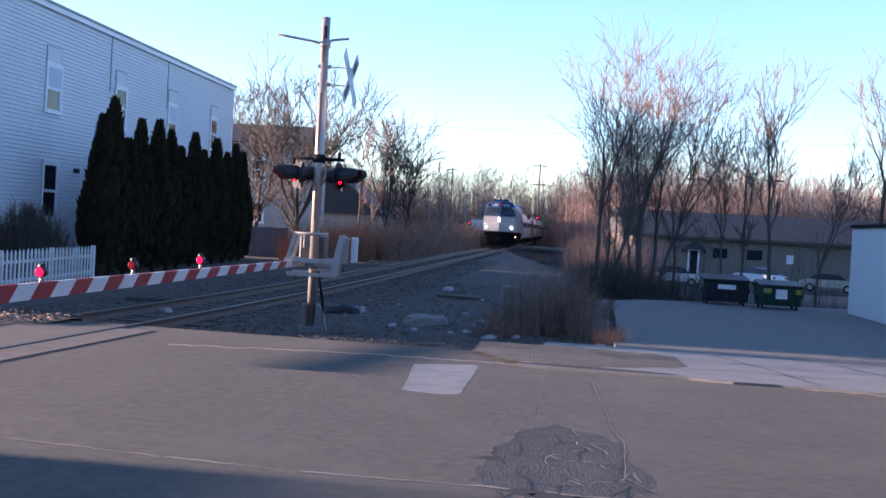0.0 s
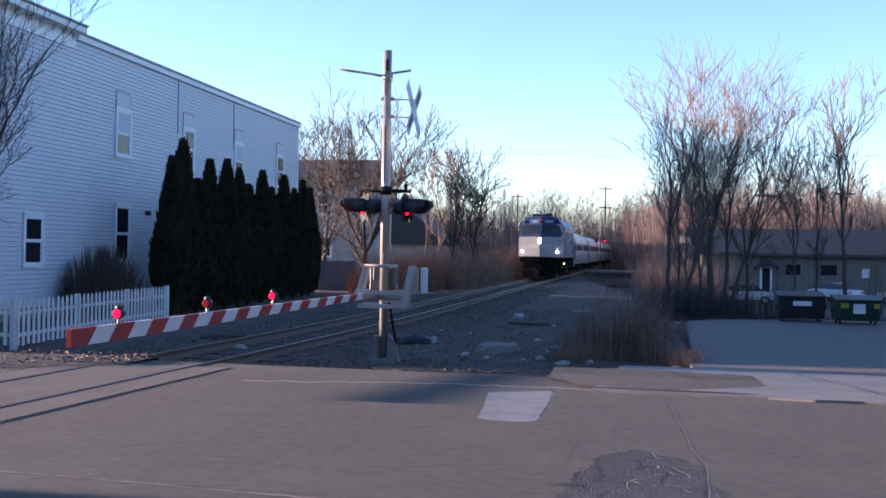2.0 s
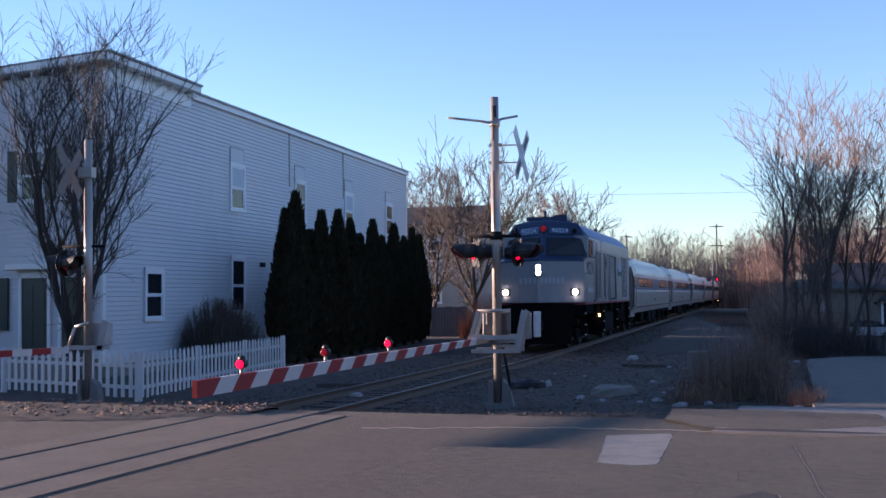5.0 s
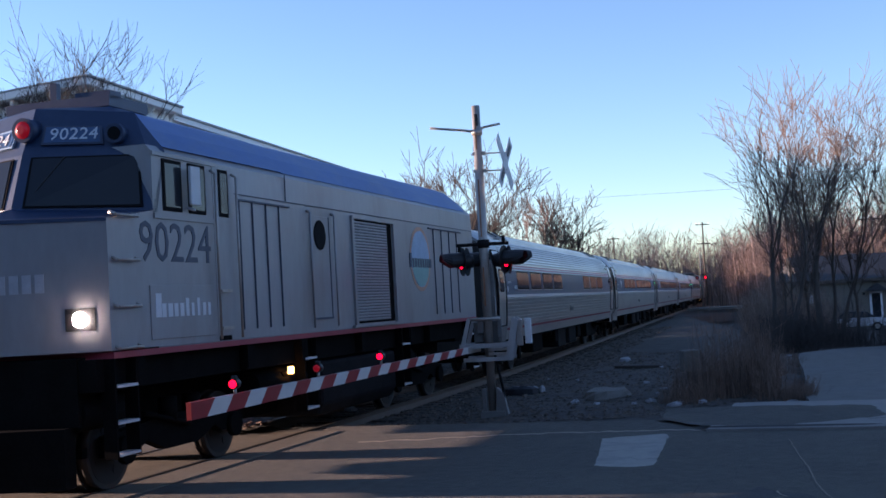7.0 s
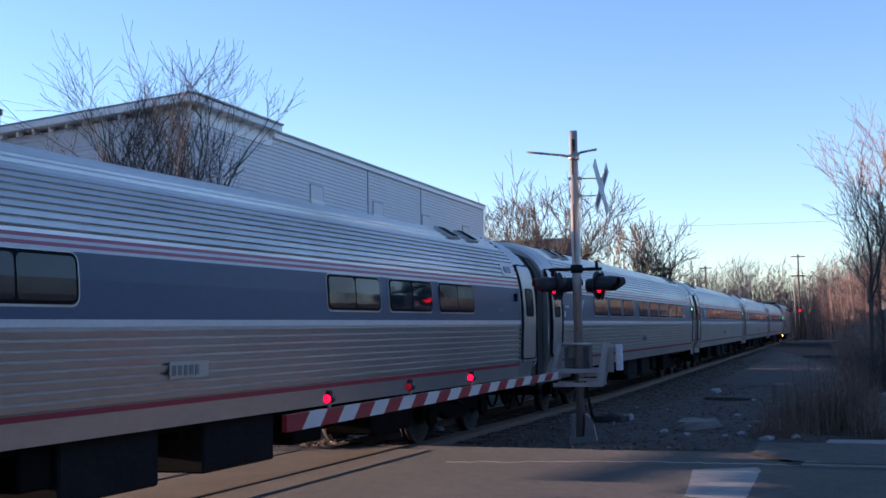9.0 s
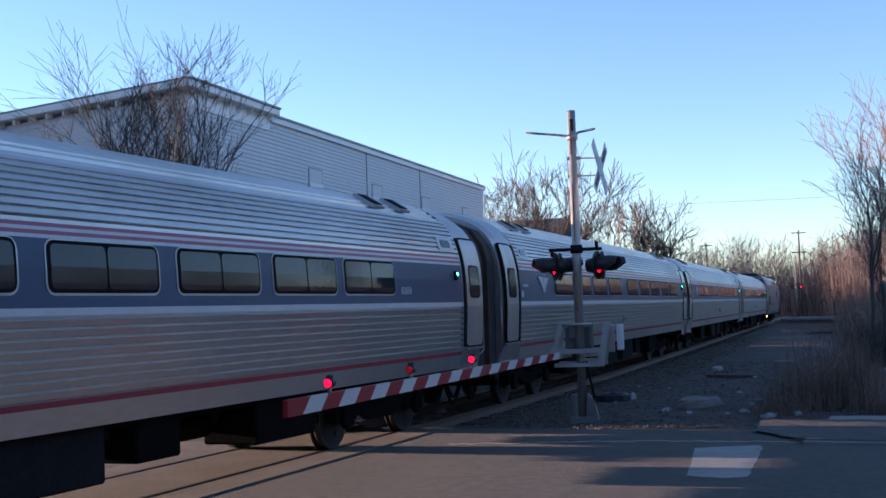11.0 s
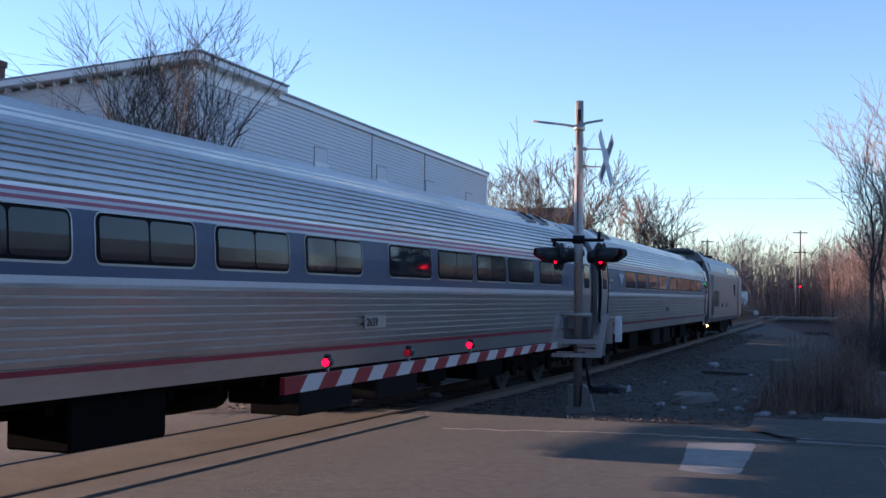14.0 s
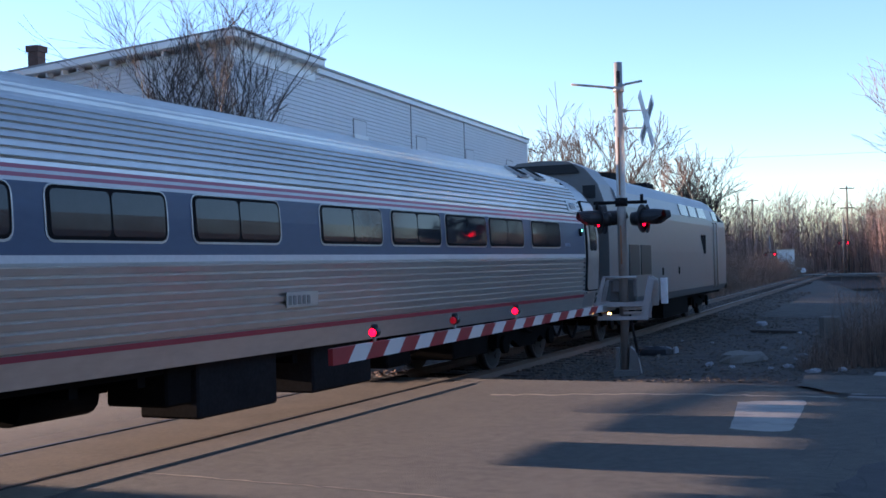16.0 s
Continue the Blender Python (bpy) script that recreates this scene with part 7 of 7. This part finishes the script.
    for (x0, y0), (x1, y1) in zip(bar, bar[1:] + bar[:1]):
        for i in range(8):
            worn.append((x0 + (x1 - x0) * i / 8 + rng.normal() * 0.006, y0 + (y1 - y0) * i / 8 + rng.normal() * 0.012, 0.001))
    raw("stop_bar", worn, [tuple(range(len(worn)))], WHITE_LINE, road, "worn white stop bar")
    # pale gritty edge where the asphalt meets the sidewalk
    ribbon("road_grit", [(-3.9, 17.2), (-2.2, 17.3), (-1.1, 17.35), (0.65, 17.10), (2.2, 16.75), (3.5, 16.5), (6, 15.8), (12, 14.6)], 0.09, 0.0016, SAND, "sandy grit along the road edge", road, 0.7, 11)
    apron = [(0.74, 19.9), (2.34, 19.75), (3.84, 19.15), (3.75, 17.55), (2.25, 16.85), (1.07, 17.2), (0.6, 18.3)]
    edge = []
    for (x0, y0), (x1, y1) in zip(apron, apron[1:] + apron[:1]):
        for i in range(9):
            edge.append((x0 + (x1 - x0) * i / 9 + rng.normal() * 0.03, y0 + (y1 - y0) * i / 9 + rng.normal() * 0.05, 0.0375))
    raw("road_patch", edge, [tuple(range(len(edge)))], ASPHALT, road, "asphalt patch over the end of the walk")
    raw("puddle", [(2.2 + 1.25 * math.cos(a), 16.78 - 0.25 * math.cos(a) + 0.13 * math.sin(a), 0.040) for a in np.arange(0, 6.2, 0.4)], [tuple(range(16))], CRACK, road, "dark broken hollow at the kerb")
    for i, pts in enumerate((((4.6, 19.6), (5.0, 18.0), (5.3, 16.2)), ((3.4, 17.2), (4.4, 17.4), (5.8, 17.0)), ((0.9, 19.6), (1.5, 18.4)), ((6.4, 19.2), (7.3, 16.0)), ((2.5, 19.4), (2.9, 18.4)))):
        ribbon("walk_crack", list(pts), 0.022, 0.042, CRACK, "", road, 0.8, 40 + i)
    # crossing planks and flangeways
    for off, w, mm, z in ((-1.10, 0.54, PANEL, 0.010), (0.0, 1.36, PANEL, 0.010), (1.12, 0.58, PANEL, 0.010)):
        o = strip("crossing_panel", (-14.5, 9.2, 0.8, [(off - w / 2, -0.2), (off + w / 2, -0.2), (off + w / 2, z), (off - w / 2, z)]), mm, road, "worn timber crossing panel")
    for off in (-0.70, 0.70, -0.811, 0.811):
        strip("flangeway", (-14.5, 9.2, 0.8, [(off - 0.02, -0.1), (off + 0.02, -0.1), (off + 0.02, 0.011), (off - 0.02, 0.011)]), FLANGE, road, "dark flangeway gap")


build_road_wear()
for wear in road.children:
    wear.matrix_basis = ROAD_INV


def build_verge():
    """Bare soil with dead leaves in front of the picket fence."""
    rng = np.random.default_rng(14)
    near = [(-6.5, 0.35), (-7.3, -0.10), (-8.5, -0.95), (-10.0, -1.35), (-14.0, -1.65), (-30.0, -1.9)]
    cols, V, Fc = [], [], []
    for (u0, v0), (u1, v1) in zip(near[:-1], near[1:]):
        n = max(3, int((u0 - u1) / 0.25))
        cols += [(u0 + (u1 - u0) * i / n, v0 + (v1 - v0) * i / n + rng.normal() * 0.05) for i in range(n)]
    rows = 9
    for u, v in cols:
        for j in range(rows):
            q = j / (rows - 1)
            V.append((u, v + (1.8 - v) * q, 0.006 + (0.05 * min(1, q * 4) * (0.6 + 0.5 * noise.noise((u * 1.3, q * 4, 2)))) - (0.12 if j == rows - 1 else 0)))
    for i in range(len(cols) - 1):
        for j in range(rows - 1):
            k = i * rows + j
            Fc.append((k, k + 1, k + rows + 1, k + rows))
    o = raw("verge", V, Fc, SOIL, smooth=True)
    o.matrix_basis = ROAD
    tagged(o, "bare brown soil verge before the picket fence", "ground", kind="structure")
    V, Fc = [], []
    for i in range(1100):
        u = -6.6 - 12 * rng.random() ** 1.4
        lo = np.interp(-u, [-a for a, b in near], [b for a, b in near])
        v = lo + 0.1 + (1.9 - lo) * rng.random()
        a, r = rng.random() * 6.28, rng.uniform(0.02, 0.06)
        k = len(V)
        z = 0.055
        V += [(u + r * math.cos(a), v + r * math.sin(a), z + rng.uniform(0, 0.03)), (u + r * 0.5 * math.cos(a + 1.8), v + r * 0.5 * math.sin(a + 1.8), z), (u - r * math.cos(a), v - r * math.sin(a), z + rng.uniform(0, 0.05)), (u + r * 0.5 * math.cos(a - 1.8), v + r * 0.5 * math.sin(a - 1.8), z + rng.uniform(0, 0.03))]
        Fc += [(k, k + 1, k + 2), (k, k + 2, k + 3)]
    o = raw("dead_leaves", V, Fc, BRUSH)
    o.matrix_basis = ROAD
    tagged(o, "scattered dead brown leaves on the verge", "leaves", kind="stuff")


build_verge()


def build_ties():
    bm = bmesh.new()
    box(bm, -1.3, 1.3, -0.11, 0.11, -0.34, -0.15)
    tie = mesh("tie", bm, TIE)
    t = empty("ties", "dark weathered timber ties", "railway ties", kind="structure")
    for i in range(150):
        s = 10.0 + i * 0.55
        x, y, h = on_track(s)
        o = new("tie", tie)
        o.parent = t
        o.matrix_basis = pose(x, y, random.uniform(-0.01, 0.015), 0, 0, -math.degrees(h) + random.uniform(-1.5, 1.5))


build_ties()


def scatter_stones():
    """Loose ballast and gravel as joined small stones."""
    rng = np.random.default_rng(31)
    V, Fc = [], []
    base = [(1, 0, 0), (-0.5, 0.87, 0), (-0.5, -0.87, 0), (0.1, 0.05, 0.9), (0.0, 0.0, -0.5)]
    for i in range(30000):
        if i % 3:
            s = 9.5 + 55 * rng.random() ** 1.6
            off = rng.choice((-1, 1)) * rng.uniform(0.0, 2.9)
            x, y, _ = on_track(s, off)
            z = max(lift(x, y), -0.17 if abs(off) < 1.4 else -1)
        else:
            x, y = rng.uniform(-5, 3.2), 19.6 + 24 * rng.random() ** 1.5
            z = lift(x, y)
        r = (0.015 + 0.055 * rng.random() ** 2.5) * (1 + (y - 20) * 0.012)
        a = rng.random() * 6.28
        c, sn = math.cos(a), math.sin(a)
        q = rng.uniform(0.6, 1.3, 5)
        k = len(V)
        for (bx, by, bz), f in zip(base, q):
            V.append((x + r * f * (bx * c - by * sn), y + r * f * (bx * sn + by * c), z + r * 0.5 * f * bz + r * 0.2))
        Fc += [(k, k + 1, k + 3), (k + 1, k + 2, k + 3), (k + 2, k, k + 3)]
    tagged(raw("gravel", V, Fc, STONE), "loose grey ballast stones and gravel", "gravel", kind="stuff")


scatter_stones()


def lump(name, label, cat, x, y, w, d, hgt, material, seed, turn=0, rough=0.25, flat=0.5):
    rng = np.random.default_rng(seed)
    V, Fc = [], []
    n = 12
    for r, z in ((0.96, -0.15), (1.0, hgt * 0.25), (0.92, hgt * 0.7), (flat, hgt)):
        for i in range(n):
            a = 2 * math.pi * i / n
            k = 1 + rough * noise.noise((math.cos(a) * 1.7 + seed, math.sin(a) * 1.7, z)) + rng.normal() * 0.03
            V.append((w / 2 * r * k * math.cos(a), d / 2 * r * k * math.sin(a), z + rng.normal() * 0.01))
    for lv in range(3):
        for i in range(n):
            Fc.append((lv * n + i, lv * n + (i + 1) % n, lv * n + n + (i + 1) % n, lv * n + n + i))
    Fc.append(tuple(range(3 * n, 4 * n)))
    o = raw(name, V, Fc, material)
    o.matrix_basis = pose(x, y, lift(x, y) - 0.005, 0, 0, turn)
    return tagged(o, label, cat)


LITTER = mat("white_litter", (0.32, 0.32, 0.32), 0.6, vary=0.15, scale=12)
SLAB = mat("pale_slab", (0.17, 0.15, 0.125), 0.9, vary=0.2, scale=4, bump=0.5, bump_scale=30)
SACK = mat("dark_sack", (0.014, 0.015, 0.019), 0.45, vary=0.3, scale=6)


def build_debris():
    lump("concrete_slab", "pale broken concrete slab lying on the gravel", "rubble", -0.28, 23.9, 0.98, 1.5, 0.19, SLAB, 3, -18, 0.3, 0.8)
    sack = empty("rubbish_sack", "dark rubbish sack with a white end on the ground", "rubbish sack", m=pose(-2.1, 26.3, lift(-2.1, 26.3)))
    o = lump("bag", "", "", 0, 0, 0.78, 0.42, 0.2, SACK, 5, 0, 0.4, 0.6)
    o.matrix_basis = pose(0, 0, 0)
    o.parent = sack
    o = lump("bag_end", "", "", 0, 0, 0.16, 0.22, 0.16, LITTER, 6, 0, 0.4, 0.6)
    o.matrix_basis = pose(0.40, 0.0, 0.02)
    o.parent = sack
    lump("pale_rock", "white rounded rock on the gravel", "rock", 0.26, 37.6, 0.36, 0.4, 0.14, LITTER, 8, 0, 0.2, 0.5)
    p = empty("concrete_post", "short broken concrete post among dry weeds", "post", m=pose(1.82, 30.6, -0.15, 0, 0, 12))
    bm = bmesh.new()
    box(bm, -0.22, 0.22, -0.18, 0.18, -0.1, 0.62)
    part("block", bm, SLAB, p, bevel=0.03)
    rng = random.Random(8)
    pieces = [(0.95, 21.5, 0.22), (1.05, 21.8, 0.16), (1.45, 21.65, 0.2), (2.95, 21.3, 0.14), (-0.85, 22.6, 0.22), (-0.45, 22.3, 0.15), (0.55, 22.4, 0.18), (0.25, 22.2, 0.12), (0.75, 24.0, 0.12), (0.95, 25.0, 0.14), (0.6, 27, 0.12), (-5.6, 24.4, 0.28), (-1.0, 29.5, 0.1), (-1.8, 31, 0.1), (1.2, 33, 0.12), (4.9, 35.3, 0.2), (5.5, 36.0, 0.2), (6.3, 36.2, 0.2)]
    for i, (x, y, r) in enumerate(pieces):
        lump("litter", "crumpled pale scrap of litter on the ground", "litter", x, y, r * rng.uniform(0.9, 1.5), r * 0.7, r * 0.35, LITTER, 40 + i, rng.uniform(0, 180), 0.8, 0.4)["group"] = "litter"
    for i, (x, y, L) in enumerate(((-6.6, 27.0, 1.1), (0.6, 33.5, 1.5))):
        b = empty("old_timber", "dark weathered timber lying on the ground", "timber", m=pose(x, y, lift(x, y), 0, 0, 20 + 130 * i))
        bm = bmesh.new()
        box(bm, -L / 2, L / 2, -0.08, 0.08, -0.02, 0.1)
        part("plank", bm, TIE, b, bevel=0.015)


build_debris()



# ---- what moves ----
def along(t):
    """Metres of the train's front coupler along the track, past the crossing."""
    return 104.81 - 14.769 * t + 0.5 * 0.0405 * (t - 8) ** 2 - 0.075 * max(0.0, t - 13.5) ** 2


def motions():
    for car, mid, length in TRAIN:
        # pivots over the trucks
        back, ahead = (-9.07, 9.07) if length else (3.35, 13.0)
        rows = []
        for i in range(0, 33):
            t = i * 0.5
            s = along(t) + mid
            x0, y0, _ = on_track(s + back)
            x1, y1, _ = on_track(s + ahead)
            h = math.atan2(x1 - x0, y1 - y0)
            rows.append((t, pose(x0 - back * math.sin(h), y0 - back * math.cos(h), 0, 0, 0, -math.degrees(h))))
        walk(car, rows)
    # wheels roll without slipping
    for wheel, y in SPIN:
        rows = []
        for i in range(0, 481):
            t = i / 30
            rows.append((t, pose(0, y, 0.475, math.degrees((along(0) - along(t)) / 0.475), 0, 0)))
        walk(wheel, rows)


motions()
